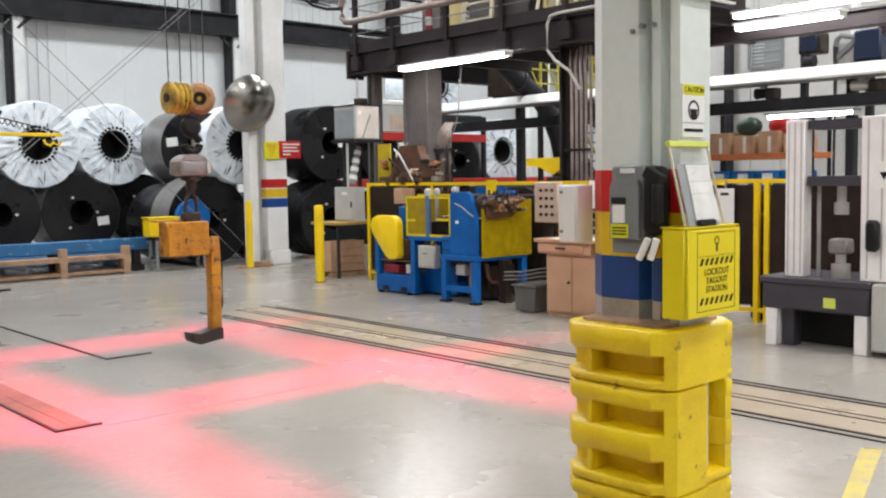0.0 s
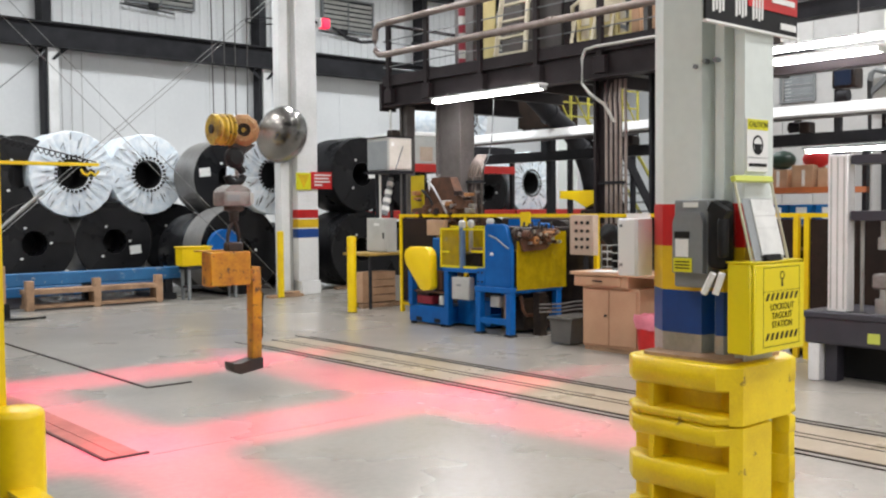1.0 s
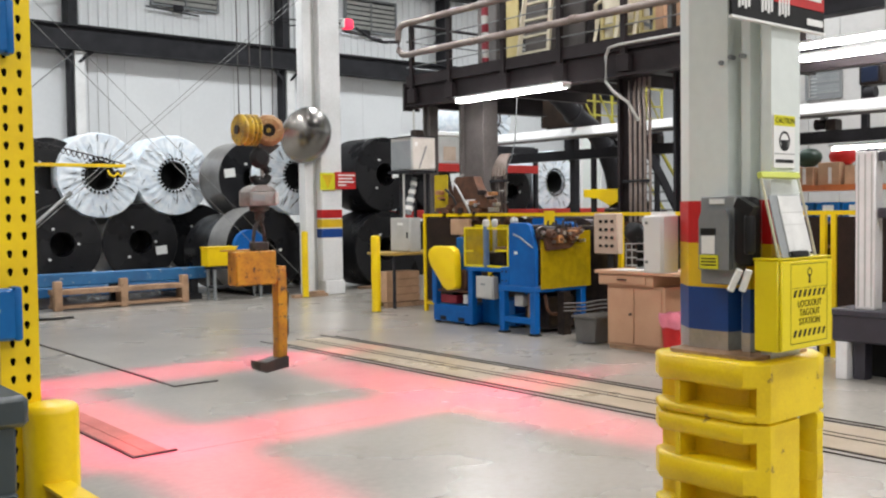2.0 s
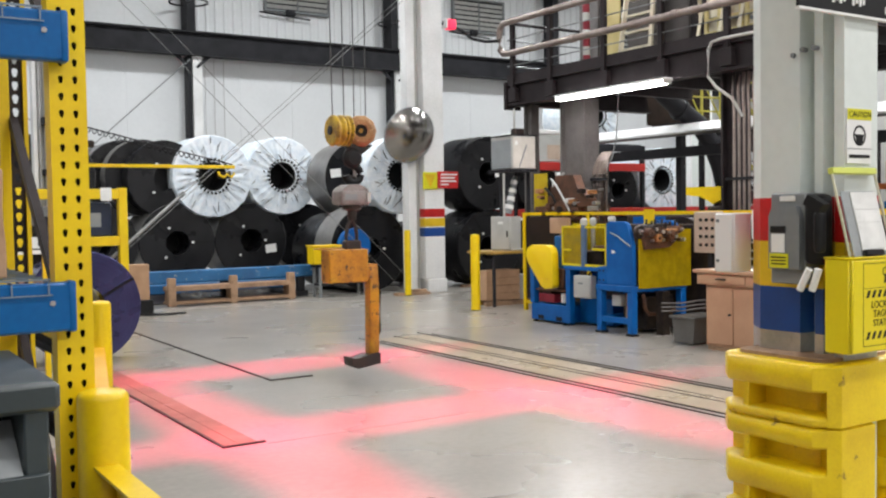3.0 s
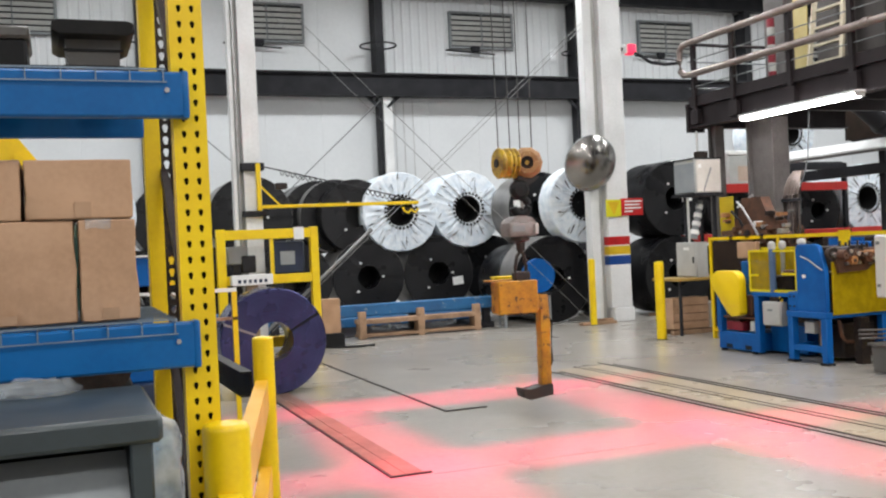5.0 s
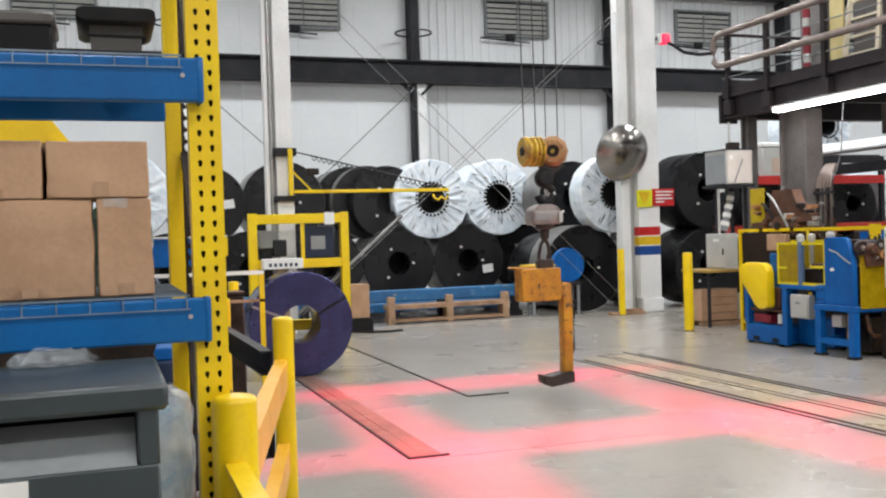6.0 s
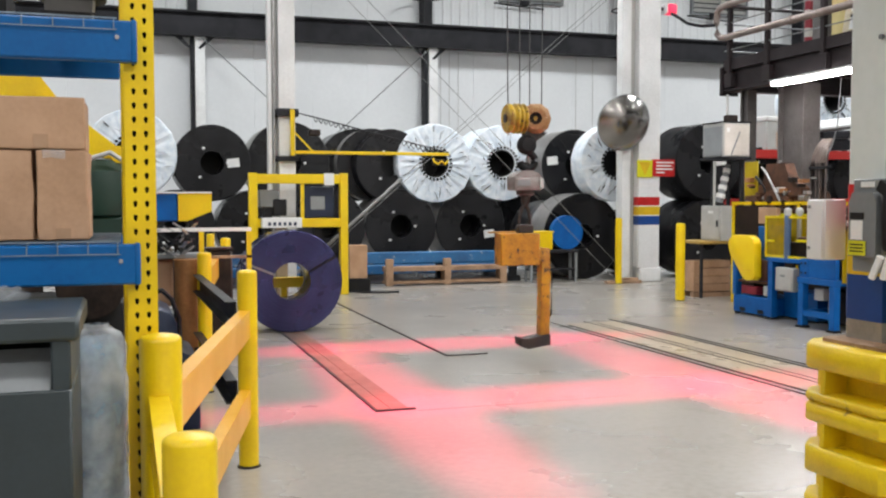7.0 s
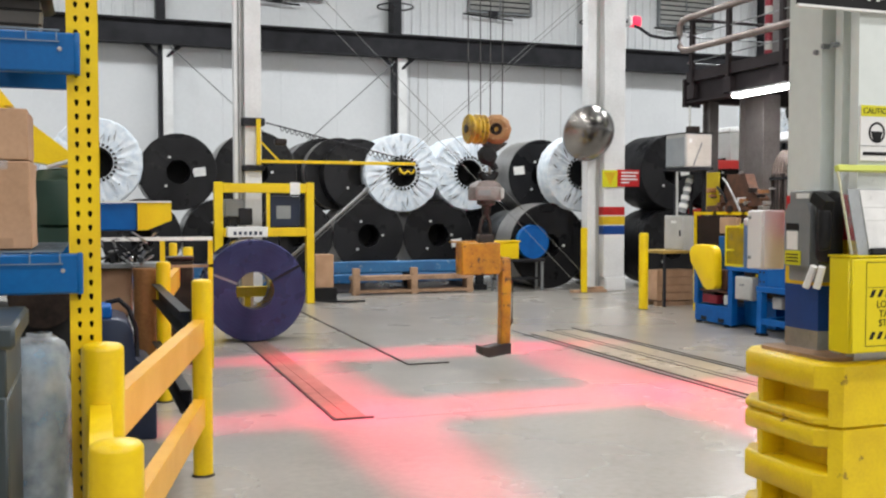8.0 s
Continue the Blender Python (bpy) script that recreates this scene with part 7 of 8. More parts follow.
for x0 in (9.6, 10.5):
    sp_ = prism(B(), [(10.40, 0.68), (9.88, 0.68), (9.88, 1.25), (9.98, 1.53), (10.05, 1.56), (10.36, 1.56), (10.40, 1.52)], "x", x0, x0 + 0.07)
    bmesh.ops.bevel(sp_, geom=list(sp_.edges), offset=0.008, segments=1, affect="EDGES", profile=0.5)
    part("side_plate", sp_, M["mach_blue"], bm_)
part("end_block", bx(B(), 9.6, 9.85, 10.40, 10.58, 0.68, 0.93, 0.012), M["mach_blue"], bm_)
for yy in (10.45, 10.53):
    for zz in (0.74, 0.87):
        part("bolt", cy(B(), (9.588, yy, zz), (9.602, yy, zz), 0.014, 10), M["steel_dark"], bm_)
part("hand_nut", lathe(B(), [(0.0001, 1.56), (0.05, 1.56), (0.06, 1.59), (0.045, 1.63), (0.0001, 1.64)], (9.66, 10.34, 0), "z", 18), M["boxgrey"], bm_)
part("sticker", bx(B(), 9.592, 9.6, 10.22, 10.28, 1.12, 1.16), M["paper"], bm_)
part("air_line", path_tube(B(), [(9.6, 10.3, 1.4), (9.585, 10.15, 1.36), (9.585, 10.02, 1.28), (9.6, 9.92, 1.22)], 0.012, 8), M["ltgrey"], bm_)
part("guard", bx(B(), 9.68, 10.69, 9.842, 9.852, 0.645, 1.44), M["amber"], bm_, "oily amber plastic sheet guard")
for a_ in ((9.69, 10.67, 9.853, 9.866, 0.64, 0.665), (10.645, 10.67, 9.853, 9.866, 0.665, 1.44)):
    part("guard_edge", bx(B(), *a_), M["olive"], bm_)
part("roll_frame", bx(B(), 9.72, 10.48, 9.93, 10.38, 0.70, 1.18, 0.01), M["dark"], bm_)
part("top_beam", bx(B(), 9.68, 10.5, 10.02, 10.34, 1.40, 1.52, 0.012), M["dark"], bm_)
part("hand_wheel", lathe(B(), [(0.05, -0.035), (0.085, -0.035), (0.095, 0.0), (0.085, 0.035), (0.05, 0.035)], (9.70, 9.85, 1.42), "y", 20), M["dark"], bm_)
part("wheel_hub", cy(B(), (9.70, 9.80, 1.42), (9.70, 9.9, 1.42), 0.035, 14), M["bright"], bm_)
part("roll_bracket", prism(B(), [(9.76, 1.18), (10.22, 1.20), (10.36, 1.30), (10.36, 1.40), (9.80, 1.42), (9.72, 1.34)], "y", 9.79, 9.84), M["rust"], bm_)
rb = random.Random(5)
for k in range(10):
    xx, zz, rr = 9.80 + 0.062 * k, 1.40 + rb.uniform(-0.07, 0.06), rb.uniform(0.04, 0.07)
    part("roller", cy(B(), (xx, 9.72 - rb.uniform(0, 0.03), zz), (xx, 10.0, zz), rr, 18), M[("rust", "dark", "drum")[k % 3]], bm_)
    part("axle_end", cy(B(), (xx, 9.675, zz), (xx, 9.72, zz), rr * 0.4, 12), M["bright" if k % 2 else "rust"], bm_)
for k in range(7):
    xx = 9.86 + 0.1 * k
    part("adjuster", cy(B(), (xx, 9.9, 1.40), (xx + rb.uniform(-0.03, 0.03), 9.9, 1.53 + rb.uniform(0, 0.06)), 0.016, 8), M["hook_dark"], bm_)
    part("adjuster_cap", cy(B(), (xx, 9.86, 1.30 + rb.uniform(-0.03, 0.03)), (xx, 9.74, 1.30), 0.022, 10), M[("bright", "rust")[k % 2]], bm_)
part("sump", bx(B(), 9.95, 10.5, 9.98, 10.45, 0.05, 0.52, 0.02), M["dark"], bm_, "oily dark sump")
part("pump", cy(B(), (9.82, 10.15, 0.22), (9.82, 10.15, 0.56), 0.07, 20), M["wood"], bm_)
part("terminal_box", bx(B(), 9.70, 9.80, 10.22, 10.40, 0.38, 0.54, 0.008), M["boxgrey"], bm_)
part("drain_pipe", path_tube(B(), [(9.86, 9.95, 0.56), (9.88, 9.93, 0.36), (9.95, 9.92, 0.28), (10.2, 9.92, 0.26), (10.45, 9.92, 0.3)], 0.025, 8), M["rust"], bm_)
part("stub_leg", bx(B(), 10.0, 10.14, 9.72, 9.84, 0, 0.60), M["dark"], bm_)
o = thing("grey_tote", (9.8, 9.0, 0), "grey plastic tote on the floor under the machine", "tote")
part("tub", prism(B(), [(8.74, 0.33), (9.12, 0.33), (9.09, 0.02), (8.77, 0.02)], "x", 9.55, 10.1), M["ltdark"], o)
part("rim", bx(B(), 9.52, 10.13, 8.71, 9.15, 0.33, 0.36, 0.006), M["ltdark"], o)
for k in range(3):
    o = thing("scrap_strip", (9.8, 8.75, 0.37), "thin dark steel strip offcuts under the machine", "steel strip", "strip offcuts")
    part("strip", path_tube(B(), [(9.55, 9.3, 0.40 + 0.05 * k), (9.6, 9.0, 0.42 + 0.05 * k), (9.62, 8.75, 0.47 + 0.05 * k), (9.65, 8.5, 0.5 + 0.05 * k)], 0.012, 6), M["grey_post"], o)

o = thing("wire_rack", (10.2, 8.6, 0.98), "small wire letter rack on the brown worktop", "wire rack")
for zz in (1.0, 1.1, 1.2, 1.28):
    part("shelf_wire", bx(B(), 10.0, 10.13, 8.36, 8.63, zz, zz + 0.012), M["boxgrey"], o)
for yy in (8.36, 8.62):
    for xx in (10.0, 10.12):
        part("upright", bx(B(), xx, xx + 0.01, yy, yy + 0.01, 0.98, 1.3), M["conduit"], o)
o = thing("black_bag", (10.06, 8.5, 1.29), "black cloth bag lying on the wire rack", "bag")
bg = B()
bmesh.ops.create_icosphere(bg, subdivisions=3, radius=1, matrix=Matrix.LocRotScale((10.06, 8.5, 1.42), None, (0.09, 0.17, 0.14)))
for v in bg.verts:
    v.co += v.normal * 0.05 * noise.noise(v.co * 8)
    v.co.z = max(v.co.z, 1.293)
part("cloth", bg, M["black"], o)
cp = thing("control_pendant", (10.3, 9.15, 0), "cream push-button control box on a stand", "control box")
part("body", bx(B(), 10.25, 10.37, 8.97, 9.39, 1.13, 1.68, 0.012), M["cream"], cp)
for r_ in range(4):
    for c_ in range(3):
        part("button", cy(B(), (10.23, 9.06 + 0.10 * c_, 1.24 + 0.11 * r_), (10.25, 9.06 + 0.10 * c_, 1.24 + 0.11 * r_), 0.022, 12), M["black"], cp)
part("stand", bx(B(), 10.29, 10.34, 9.12, 9.18, 0, 1.13), M["steel_dark"], cp)

dk = thing("tool_cabinet", (9.8, 8.0, 0), "brown laminate cabinet with a drawer and two doors", "cabinet")
part("carcass", bx(B(), 9.49, 10.1, 7.62, 8.5, 0.05, 0.80, 0.006), M["brown"], dk)
part("top", bx(B(), 9.40, 10.14, 7.3, 8.64, 0.94, 0.98, 0.006), M["brown"], dk)
part("drawer_case", bx(B(), 9.44, 10.1, 7.75, 8.60, 0.80, 0.94, 0.004), M["brown"], dk)
dd = part("drawer", bx(B(), 9.425, 9.44, 7.86, 8.56, 0.82, 0.925, 0.004), M["brown"], dk)
part("handle", bx(B(), 9.40, 9.425, 8.14, 8.28, 0.865, 0.88), M["steel_dark"], dd)
for y0, y1 in ((8.08, 8.47), (7.66, 8.065)):
    d = part("door", bx(B(), 9.475, 9.49, y0, y1, 0.08, 0.77, 0.004), M["brown"], dk)
part("knob", cy(B(), (9.45, 8.12, 0.45), (9.475, 8.12, 0.45), 0.015, 10), M["steel_dark"], d)
part("plinth", bx(B(), 9.5, 10.1, 7.64, 8.48, 0, 0.05), M["wood"], dk)
for k in range(4):
    o = thing("paper_stack", (9.6, 8.3 - 0.2 * k, 0.98), "loose white papers on the cabinet top", "paper", "papers on the cabinet")
    part("sheet", bx(B(), 9.45, 9.75, 8.2 - 0.15 * k, 8.42 - 0.15 * k, 0.981, 0.986 + 0.004 * k), M["paper"], o)
o = thing("letter_tray", (9.8, 8.0, 0.98), "black wire letter tray with a dark cloth", "letter tray")
for k in range(4):
    part("shelf", bx(B(), 9.75, 10.05, 7.85, 8.25, 0.999 + 0.1 * k, 1.012 + 0.1 * k), M["conduit"], o)
for yy in (7.85, 8.24):
    part("side", bx(B(), 9.76, 10.04, yy, yy + 0.012, 0.98, 1.38), M["black"], o)
b = B()
bmesh.ops.create_icosphere(b, subdivisions=3, radius=1, matrix=Matrix.LocRotScale((9.95, 8.0, 1.5), None, (0.15, 0.2, 0.17)))
for v in b.verts:
    v.co += v.normal * 0.1 * noise.noise(v.co * 5)
    v.co.z = max(v.co.z, 1.39)
part("cloth", b, M["black"], o, "crumpled black cloth")
o = thing("paper_notice", (9.45, 7.75, 1.3), "white paper notice held up on the cabinet", "notice")
part("sheet", bx(B(), 9.6, 9.605, 7.55, 7.9, 1.36, 1.7), M["paper"], o)
part("stand", bx(B(), 9.605, 9.62, 7.7, 7.74, 0.98, 1.6), M["steel_dark"], o)
o = thing("waste_basket", (9.45, 7.42, 0), "red waste basket with a pink film liner", "waste basket")
part("basket", cy(B(), (9.45, 7.42, 0), (9.45, 7.42, 0.42), 0.14, 24, 0.18), M["red"], o)
b = lathe(B(), [(0.185, 0.36), (0.21, 0.46), (0.20, 0.52), (0.15, 0.50)], (9.45, 7.42, 0), "z", 24, False)
for v in b.verts:
    v.co += Vector((1, 1, 1)) * 0.03 * noise.noise(v.co * 11)
part("liner", b, M["pink"], o, "crumpled pink film liner")

# ---- roll stand and other machinery under the platform ----
rs = thing("roll_stand", (12.2, 13.6, 0), "rust-brown roll stand under the mezzanine", "machine")
part("frame", bx(B(), 11.7, 12.7, 13.5, 14.3, 0.1, 1.55, 0.02), M["dark"], rs)
part("head", prism(B(), [(13.75, 2.0), (13.85, 2.36), (14.2, 2.36), (14.4, 2.15), (14.45, 1.7), (13.72, 1.62)], "x", 11.9, 12.6), M["rust"], rs)
for yy, zz, rr in ((13.7, 1.72, 0.16), (14.05, 1.75, 0.2)):
    part("roll", cy(B(), (11.6, yy, zz), (12.6, yy, zz), rr, 28), M["rust"], rs)
part("yellow_guard", bx(B(), 12.65, 12.7, 13.9, 14.8, 1.65, 2.6, 0.01), M["olive"], rs)
part("name_plate", bx(B(), 11.58, 11.6, 13.6, 13.9, 1.86, 1.94), M["paper"], rs)
part("feed_pipe", path_tube(B(), [(11.9, 14.0, 2.4), (11.6, 13.95, 2.2), (11.55, 13.8, 1.9), (11.58, 13.7, 1.7), (11.7, 13.6, 1.5)], 0.025, 8), M["conduit"], rs)
o = thing("dark_machine", (12.2, 10.6, 0), "dark oily press machinery behind the fence", "machine")
part("bed", bx(B(), 11.6, 12.8, 8.9, 12.4, 0.0, 1.1, 0.03), M["dark"], o)
part("upper_bed", bx(B(), 11.9, 12.9, 8.9, 12.4, 1.1, 1.62, 0.03), M["dark"], o)
part("drum", cy(B(), (11.7, 10.9, 1.3), (12.6, 10.9, 1.3), 0.28, 28), M["dark"], o)
part("housing", bx(B(), 11.8, 12.6, 9.7, 10.4, 1.1, 1.55, 0.03), M["rust"], o)
part("panel", bx(B(), 11.58, 11.6, 11.2, 11.9, 1.1, 1.6), M["mach_blue"], o)
part("cap", bx(B(), 11.75, 12.0, 10.2, 10.5, 1.55, 1.75, 0.02), M["dark"], o)
o = thing("machine_arm", (12.0, 10.7, 1.5), "bright yellow machine arm behind the fence", "machine arm")
part("arm", prism(B(), [(11.05, 2.05), (10.35, 2.05), (10.33, 1.86), (10.5, 1.78), (10.75, 1.9), (11.05, 1.93)], "x", 11.9, 12.1), M["yellow"], o)
part("column", bx(B(), 11.95, 12.1, 10.36, 10.55, 1.1, 1.8, 0.01), M["dark"], o)

# ---- test machine ----
tm = thing("tensile_tester", (9.85, 4.9, 0), "two-column test machine on a dark slate base", "test machine")
part("base", bx(B(), 9.45, 10.35, 4.42, 5.52, 0.38, 0.70, 0.02), M["tester"], tm)
part("base_lip", bx(B(), 9.43, 10.37, 4.40, 5.54, 0.64, 0.71, 0.012), M["tester"], tm)
part("end_cover", bx(B(), 9.45, 10.35, 4.12, 4.40, 0.05, 0.70, 0.02), M["boxgrey"], tm)
for y in (5.36, 4.44):
    part("leg", bx(B(), 9.46, 9.6, y, y + 0.12, 0, 0.38, 0.006), M["alu"], tm)
    part("leg", bx(B(), 10.2, 10.34, y, y + 0.12, 0, 0.38, 0.006), M["alu"], tm)
part("dark_leg", bx(B(), 9.55, 9.7, 5.22, 5.34, 0, 0.38), M["tester"], tm)
# black box and plate added to paint the shaded void between the legs
part("void_fill", bx(B(), 9.84, 10.29, 4.45, 5.34, 0.0, 0.37), M["black"], tm, "black box painting in the dark void under the base")
part("rear_plate", bx(B(), 10.3, 10.33, 4.56, 5.36, 0.1, 0.38), M["black"], tm)
part("sticker", bx(B(), 9.443, 9.45, 4.74, 4.86, 0.43, 0.53), M["lime"], tm)
for y0, y1 in ((5.11, 5.31), (4.14, 4.54)):
    c = part("column", bx(B(), 9.52, 9.68, y0, y1, 0.71, 2.28, 0.008), M["alu"], tm)
    for k in range(3):
        yy = y0 + (y1 - y0) * (k + 0.5) / 3
        # grey strip on the face paints the shade of a profile groove
        part("groove", bx(B(), 9.516, 9.521, yy - 0.008, yy + 0.008, 0.74, 2.25), M["boxgrey"], c)
part("top_bar", bx(B(), 9.55, 9.85, 4.54, 5.09, 2.18, 2.27), M["tester"], tm)
part("crosshead", bx(B(), 9.54, 9.82, 4.54, 5.09, 1.62, 1.72, 0.008), M["tester"], tm)
for z0, z1, r_ in ((1.46, 1.62, 0.045), (1.34, 1.46, 0.07), (0.71, 0.85, 0.09), (0.85, 0.98, 0.05)):
    part("grip", cy(B(), (9.68, 4.8, z0), (9.68, 4.8, z1), r_, 20), M["conduit"], tm)
part("grip_body", bx(B(), 9.6, 9.76, 4.7, 4.9, 0.95, 1.1, 0.02), M["motor"], tm)
part("screw", cy(B(), (9.68, 5.03, 0.71), (9.68, 5.03, 1.62), 0.02, 10), M["conduit"], tm)
part("control_handle", bx(B(), 9.42, 9.52, 4.34, 4.46, 1.0, 1.3, 0.03), M["black"], tm)
part("notice", bx(B(), 9.512, 9.52, 4.22, 4.42, 1.6, 1.85), M["paper"], tm)
part("notice_mark", prism(B(), [(4.28, 1.75), (4.36, 1.75), (4.32, 1.68)], "x", 9.506, 9.512), M["black"], tm)
for k, (x, y, z) in enumerate(((10.85, 4.75, 0), (10.9, 5.95, 0))):
    o = thing("dark_cabinet", (x, y, z), "dark machinery cabinet in the shade of the mezzanine", "machine cabinet", "dark cabinets")
    part("body", bx(B(), x + 0.0, x + 0.5, y - 0.55, y + 0.55, 0, 1.55, 0.03), M["dark"], o)
    part("ledge", bx(B(), x - 0.06, x, y - 0.55, y + 0.55, 1.25, 1.29), M["wood"], o)
    part("box", bx(B(), x - 0.04, x, y - 0.3, y + 0.1, 0.4, 0.9), M["steel_dark"], o)

# shelving further back with bins
sv = thing("parts_shelving", (16.3, 9.2, 0), "orange shelving loaded with cartons and blue bins", "shelving")
for y in (8.3, 10.4):
    for x in (16.0, 16.7):
        part("upright", bx(B(), x, x + 0.08, y, y + 0.08, 0, 3.0), M["steel_dark"], sv)
for z in (0.6, 1.4, 2.06):
    part("shelf", bx(B(), 15.98, 16.8, 8.3, 10.48, z - 0.06, z + 0.04), M["orange"], sv)
for k in range(4):
    o = thing("carton", (16.2, 8.6 + 0.5 * k, 2.1), "small brown carton on the orange shelf", "cardboard box", "shelf cartons")
    part("box", bx(B(), 16.05, 16.5, 8.45 + 0.48 * k, 8.85 + 0.48 * k, 2.1, 2.42 + 0.07 * (k % 2), 0.008), M["card"], o)
    part("tape", bx(B(), 16.045, 16.05, 8.6 + 0.48 * k, 8.66 + 0.48 * k, 2.12, 2.4), M["paper"], o)
    o = thing("parts_bin", (16.2, 8.6 + 0.5 * k, 1.44), "blue plastic parts bin with a white label", "bin", "blue parts bins")
    part("tub", bx(B(), 16.03, 16.5, 8.45 + 0.48 * k, 8.88 + 0.48 * k, 1.44, 1.8, 0.02), M["rack_blue"], o)
    part("label", bx(B(), 16.025, 16.03, 8.55 + 0.48 * k, 8.75 + 0.48 * k, 1.55, 1.75), M["paper"], o)
for k, (x, y, z, m) in enumerate(((16.3, 9.0, 2.5, "red"), (16.4, 9.7, 2.5, "green"))):
    o = thing("cloth_bundle", (x, y, z), "bundle of coloured material on the top cartons", "bundle")
    b = B()
    bmesh.ops.create_icosphere(b, subdivisions=2, radius=1, matrix=Matrix.LocRotScale((x, y, z + 0.1), None, (0.2, 0.25, 0.18)))
    for v in b.verts:
        v.co.z = max(v.co.z, 2.43)
    part("cloth", b, M[m], o)
ew = thing("wall_louvre", (38.9, 21.0, 6.2), "dark louvred opening in the far white wall", "louvre", "wall louvres", "structure")
part("backing", bx(B(), 38.9, 38.96, 20.4, 22.05, 6.2, 7.4), M["elgrey"], ew)
for k in range(5):
    part("slat", bx(B(), 38.82, 38.9, 20.4, 22.05, 6.25 + 0.23 * k, 6.33 + 0.23 * k), M["conduit"], ew)
for y in (16.8, 18.9, 24.0, 27.9):
    o = thing("wall_stanchion", (38.7, y, 0), "white steel stanchion on the far wall", "column", "far wall stanchions", "structure")
    part("post", bx(B(), 38.4, 38.97, y - 0.18, y + 0.18, 0, ZC), M["colwhite" if y != 18.9 else "steel_dark"], o)

# ---- things beyond the rack: yellow frame, lift machine, scrap ----
yf = thing("gantry_stand", (3.95, 17.1, 0), "yellow tubular steel frame round a small console", "frame")
part("stile", bx(B(), 3.05, 3.20, 17.08, 17.24, 0, 2.22, 0.008), M["yellow"], yf)
part("stile", bx(B(), 4.70, 4.84, 17.08, 17.24, 0, 2.22, 0.008), M["yellow"], yf)
part("top_bar", bx(B(), 3.2, 4.70, 17.09, 17.23, 2.03, 2.2, 0.008), M["yellow"], yf)
part("mid_bar", bx(B(), 3.2, 4.70, 17.09, 17.23, 1.24, 1.40, 0.008), M["yellow"], yf)
part("inner_stile", bx(B(), 3.98, 4.04, 17.12, 17.2, 1.40, 2.03), M["yellow"], yf)
part("notice", bx(B(), 4.40, 4.58, 17.07, 17.09, 2.0, 2.22), M["paper"], yf)
o = thing("console_screen", (4.3, 17.25, 1.4), "dark console with a small pale screen", "console")
part("case", bx(B(), 4.06, 4.62, 17.26, 17.5, 1.40, 1.98, 0.02), M["navy"], o)
part("screen", bx(B(), 4.18, 4.44, 17.25, 17.26, 1.56, 1.80), M["ltgrey"], o)
part("stand", bx(B(), 4.25, 4.4, 17.3, 17.45, 0, 1.40), M["steel_dark"], o)
o = thing("grey_drive_box", (3.4, 17.3, 0), "grey drive unit behind the yellow frame", "drive unit")
part("box", bx(B(), 3.26, 3.62, 17.3, 17.6, 1.6, 1.92, 0.02), M["elgrey"], o)
part("clamp", bx(B(), 3.5, 3.75, 17.28, 17.4, 1.45, 1.75, 0.02), M["steel_dark"], o)
part("stand", bx(B(), 3.35, 3.5, 17.35, 17.55, 0, 1.6), M["steel_dark"], o)
o = thing("parts_tray", (3.6, 17.0, 1.2), "pale tray of loose parts on the frame bar", "tray")
part("tray", bx(B(), 3.25, 3.95, 16.85, 17.08, 1.24, 1.42, 0.01), M["paper"], o)
for k in range(6):
    part("bar_mark", bx(B(), 3.35 + 0.09 * k, 3.40 + 0.09 * k, 16.845, 16.85, 1.28, 1.34), M["navy"], o)
part("leg", bx(B(), 3.5, 3.7, 16.92, 17.02, 0, 1.24), M["tan_post"], o)
o = thing("cardboard_box", (5.15, 17.5, 0), "tall tan cardboard carton by the yellow frame", "cardboard box")
part("carton", bx(B(), 4.95, 5.3, 17.5, 17.8, 0.25, 0.88, 0.008), M["card"], o)
part("pad", bx(B(), 4.9, 5.35, 17.45, 17.85, 0, 0.25, 0.01), M["black"], o)
o = thing("floor_cable", (5.4, 16.8, 0), "black cable lying on the floor", "cable")
part("cable", path_tube(B(), [(4.95, 17.4, 0.02), (5.2, 17.15, 0.02), (5.5, 17.05, 0.02), (5.8, 17.1, 0.02)], 0.02, 8), M["black"], o)

lm = thing("lift_machine", (1.3, 9.1, 0), "blue and yellow handling machine behind the rack", "machine")
part("arm", bx(B(), 0.3, 1.42, 8.9, 9.2, 1.53, 1.78, 0.01), M["mach_blue"], lm)
part("arm_tip", prism(B(), [(1.42, 1.53), (1.5, 1.53), (1.72, 1.62), (1.72, 1.79), (1.42, 1.79)], "y", 8.88, 9.22), M["yellow"], lm)
part("white_edge", bx(B(), 0.3, 1.72, 8.87, 8.9, 1.785, 1.80), M["paper"], lm)
part("mast", bx(B(), 0.35, 0.7, 8.95, 9.3, 0, 1.53, 0.01), M["dark"], lm)
part("body", bx(B(), 0.7, 1.30, 8.9, 9.5, 0.05, 0.75, 0.02), M["dark"], lm)
o = thing("scrap_bundle", (1.4, 9.0, 1.2), "tangle of bright and dark steel strip scrap", "scrap")
rnd = random.Random(4)
for k in range(46):
    p = Vector((1.05 + 0.5 * rnd.random(), 8.75 + 0.25 * rnd.random(), 1.24 + 0.26 * rnd.random() * (1 if k % 3 else 0.6)))
    q = p + Vector((rnd.uniform(-0.12, 0.12), rnd.uniform(-0.1, 0.1), rnd.uniform(-0.10, 0.08)))
    part("strip", bar(B(), p, q, 0.03, 0.012), M["scrap" if k % 2 else "black"], o)
o = thing("cardboard_drum", (1.47, 9.0, 0), "tall brown cardboard container", "container")
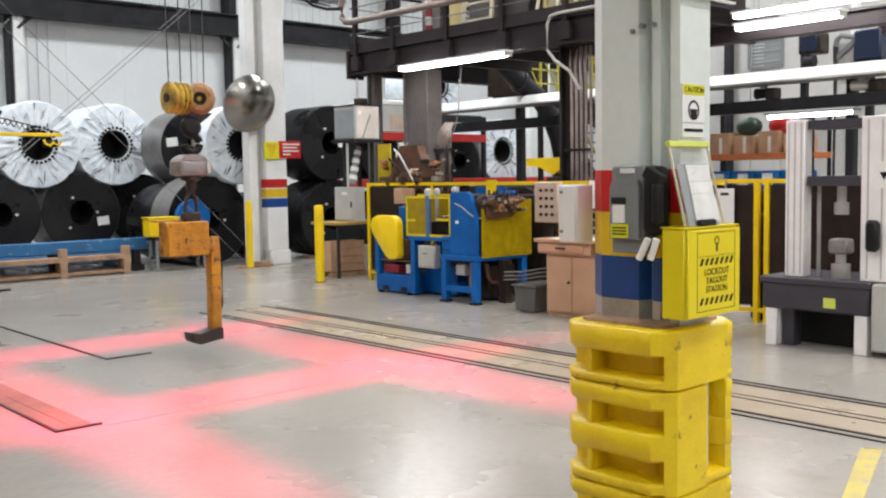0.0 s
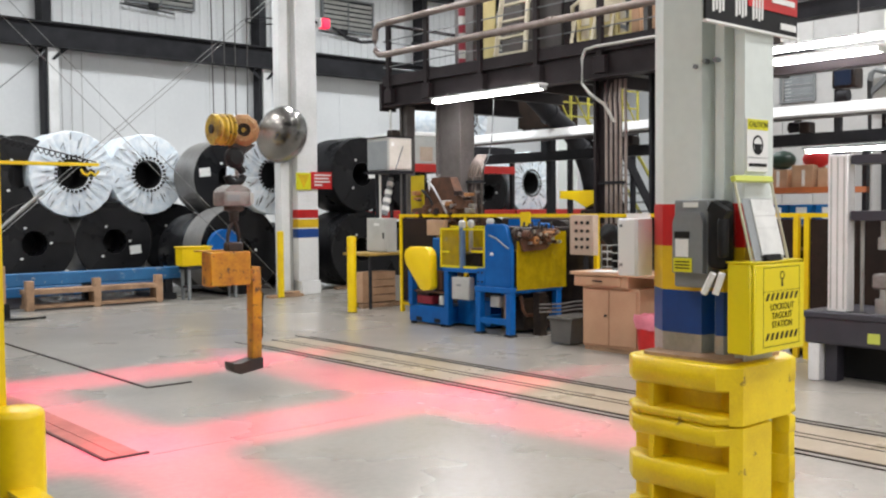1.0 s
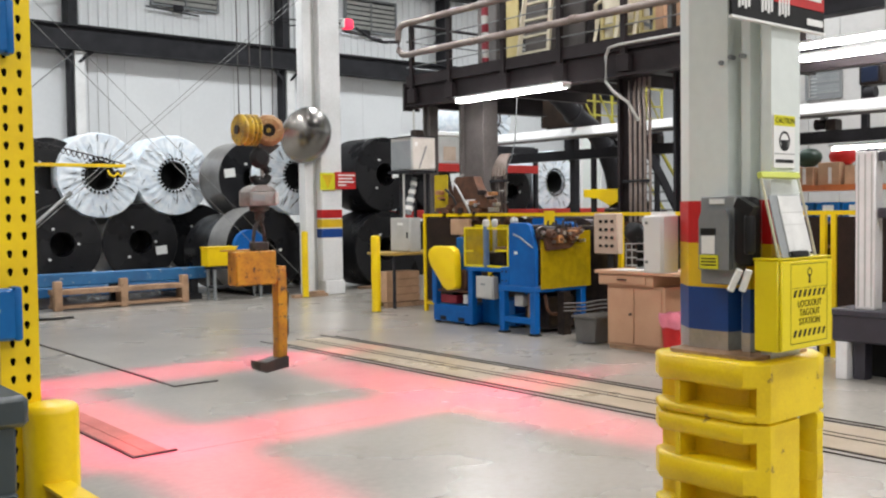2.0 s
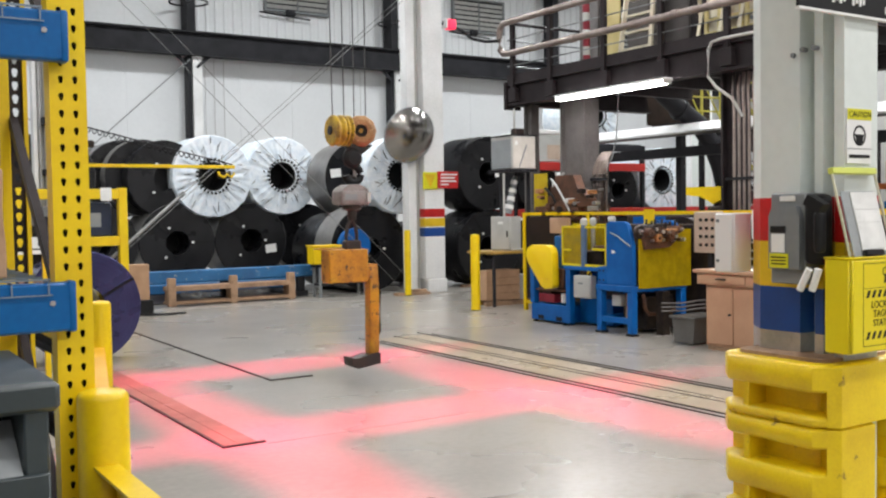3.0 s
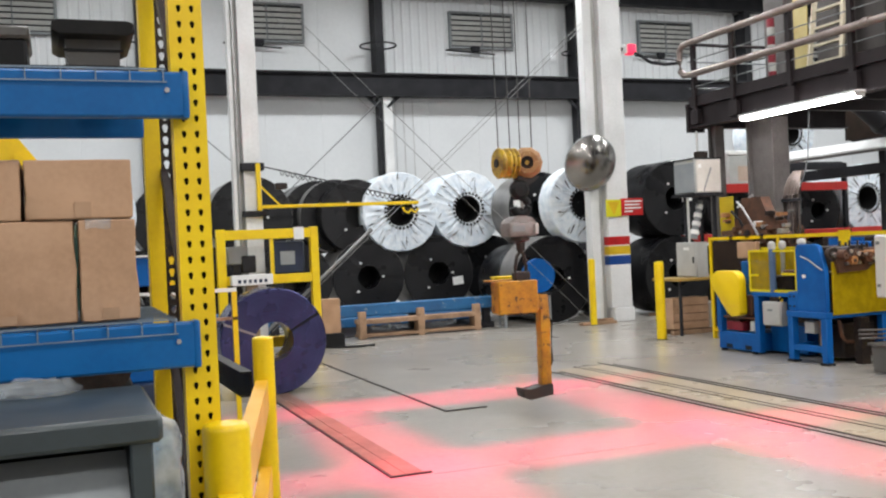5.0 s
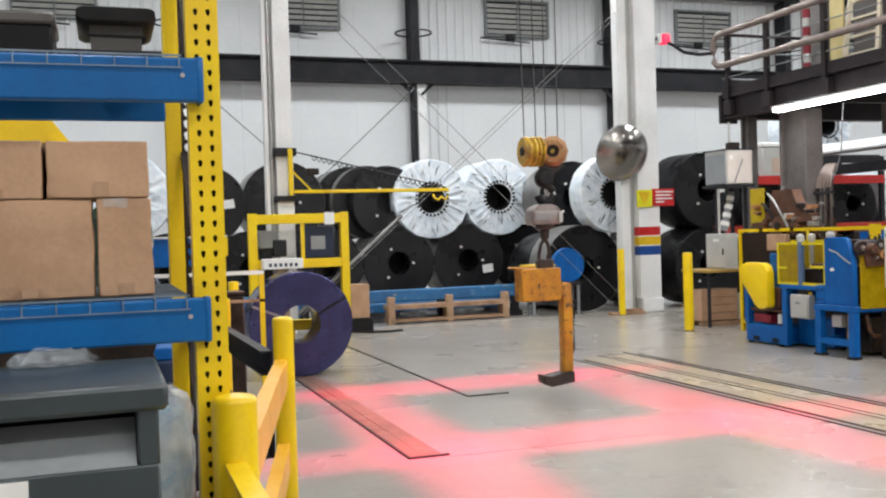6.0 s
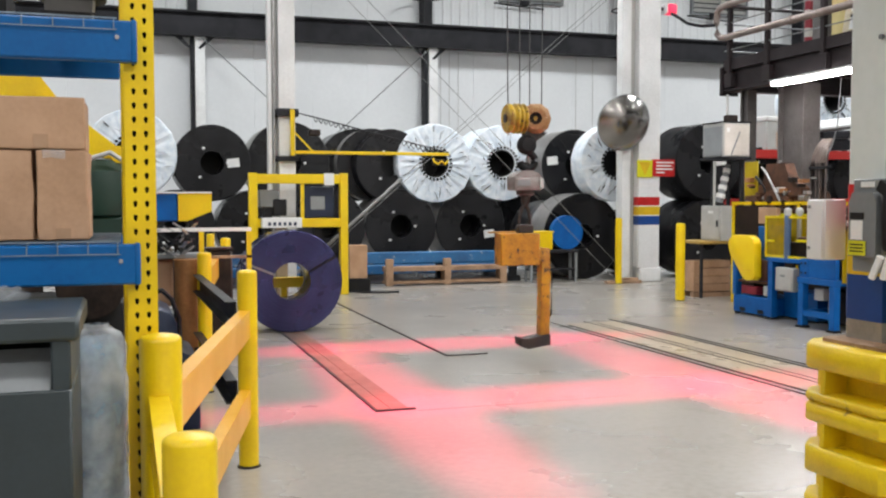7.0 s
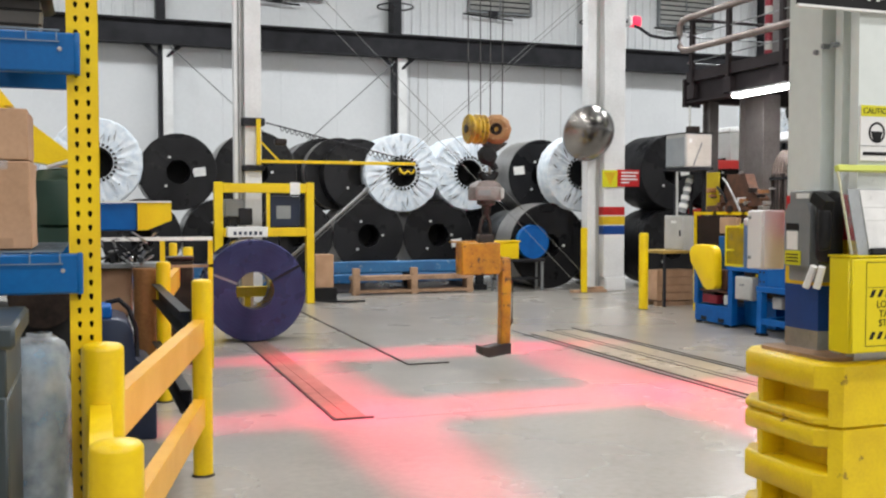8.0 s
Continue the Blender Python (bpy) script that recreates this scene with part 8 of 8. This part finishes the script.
part("shell", lathe(B(), [(0.0001, 0.0), (0.11, 0.0), (0.115, 0.03), (0.11, 0.06), (0.11, 1.12), (0.116, 1.14), (0.116, 1.19), (0.0001, 1.19)], (1.48, 8.72, 0), "z", 32), M["drum"], o)
part("rim", bx(B(), 1.0, 1.63, 8.8, 9.16, 1.19, 1.23, 0.006), M["elgrey"], o)
part("tan_case", bx(B(), 1.02, 1.37, 8.9, 9.15, 0.75, 1.19, 0.02), M["card"], o)
o = thing("navy_machine", (1.2, 7.4, 0), "low navy machine cover behind the barrier", "machine")
g = prism(B(), [(0.95, 0), (1.47, 0), (1.47, 0.50), (1.43, 0.56), (1.31, 0.59), (1.31, 0.80), (1.27, 0.88), (1.20, 0.91), (0.95, 0.91)], "y", 7.1, 7.9)
bmesh.ops.bevel(g, geom=list(g.edges), offset=0.015, segments=2, affect="EDGES", profile=0.5)
part("cover", g, M["navy"], o)
part("panel", bx(B(), 0.98, 1.16, 7.2, 7.6, 0.91, 1.0, 0.01), M["mach_blue"], o)
part("hose", path_tube(B(), [(1.12, 7.5, 1.0), (1.22, 7.5, 1.02), (1.29, 7.48, 0.95), (1.34, 7.45, 0.8), (1.35, 7.4, 0.44)], 0.02, 8), M["black"], o)
o = thing("dark_motor", (0.8, 6.2, 0), "dark covered motor in the rack's shade", "motor")
part("body", bx(B(), 0.2, 0.95, 6.0, 6.8, 0.0, 1.1, 0.05, 2), M["black"], o)
part("drum", cy(B(), (0.75, 5.9, 1.2), (0.75, 6.5, 1.2), 0.2, 24), M["dark"], o)
o = thing("green_press", (0.95, 8.0, 0), "dark green press with a yellow arm behind the rack", "machine")
part("body", bx(B(), 0.55, 1.0, 7.9, 8.5, 0.0, 1.6, 0.03), M["green"], o)
part("head", lathe(B(), [(0.0001, 1.6), (0.24, 1.6), (0.27, 1.75), (0.25, 1.95), (0.16, 2.04), (0.0001, 2.06)], (0.78, 8.1, 0), "z", 28), M["green"], o)
part("hose", path_tube(B(), [(0.95, 7.88, 1.5), (1.02, 7.86, 1.75), (1.0, 7.86, 2.0), (0.85, 7.86, 2.1), (0.7, 7.86, 2.05)], 0.02, 8), M["boxgrey"], o)
part("yellow_arm", prism(B(), [(0.3, 2.6), (0.62, 2.38), (0.95, 2.12), (0.95, 2.04), (0.6, 2.1), (0.3, 2.2)], "y", 8.0, 8.25), M["yellow"], o)
part("pivot", cy(B(), (0.92, 7.97, 2.09), (0.92, 8.28, 2.09), 0.07, 18), M["yellow"], o)
part("yellow_hood", prism(B(), [(-0.6, 2.75), (0.3, 2.75), (0.45, 2.55), (-0.6, 2.5)], "y", 8.05, 8.4), M["yellow"], o)
part("mast", bx(B(), -0.2, 0.3, 8.1, 8.35, 0, 2.5), M["dark"], o)
o = thing("pale_guard_rail", (2.0, 10.3, 0), "thin pale rail on stands behind the barrier", "rail")
part("rail", bx(B(), 0.9, 2.25, 10.28, 10.32, 1.39, 1.43), M["paper"], o)
part("rail", bx(B(), 0.9, 2.25, 10.28, 10.32, 1.10, 1.13), M["wood"], o)
for xx in (0.95, 1.7, 2.2):
    part("stand", bx(B(), xx, xx + 0.05, 10.28, 10.32, 0, 1.39), M["yellow"], o)
for k in range(3):
    o = thing("dark_crate", (1.24 + 0.35 * k, 10.7, 0), "dark crate standing behind the pale rail", "crate", "dark crates")
    part("box", bx(B(), 1.1 + 0.35 * k, 1.38 + 0.35 * k, 10.6, 10.9, 0.0, 0.97 + 0.1 * k, 0.02), M["dark"], o)
    part("lid", bx(B(), 1.09 + 0.35 * k, 1.39 + 0.35 * k, 10.59, 10.91, 0.97 + 0.1 * k, 1.0 + 0.1 * k, 0.006), M["dark"], o)

o = thing("coil_support", (3.0, 12.95, 0), "yellow support bar behind the blue-violet coil", "coil support")
part("bar", bx(B(), 2.70, 3.32, 12.9, 13.0, 0.53, 0.67, 0.008), M["yellow"], o)
part("post", bx(B(), 2.98, 3.06, 13.0, 13.08, 0.012, 0.64), M["yellow"], o)
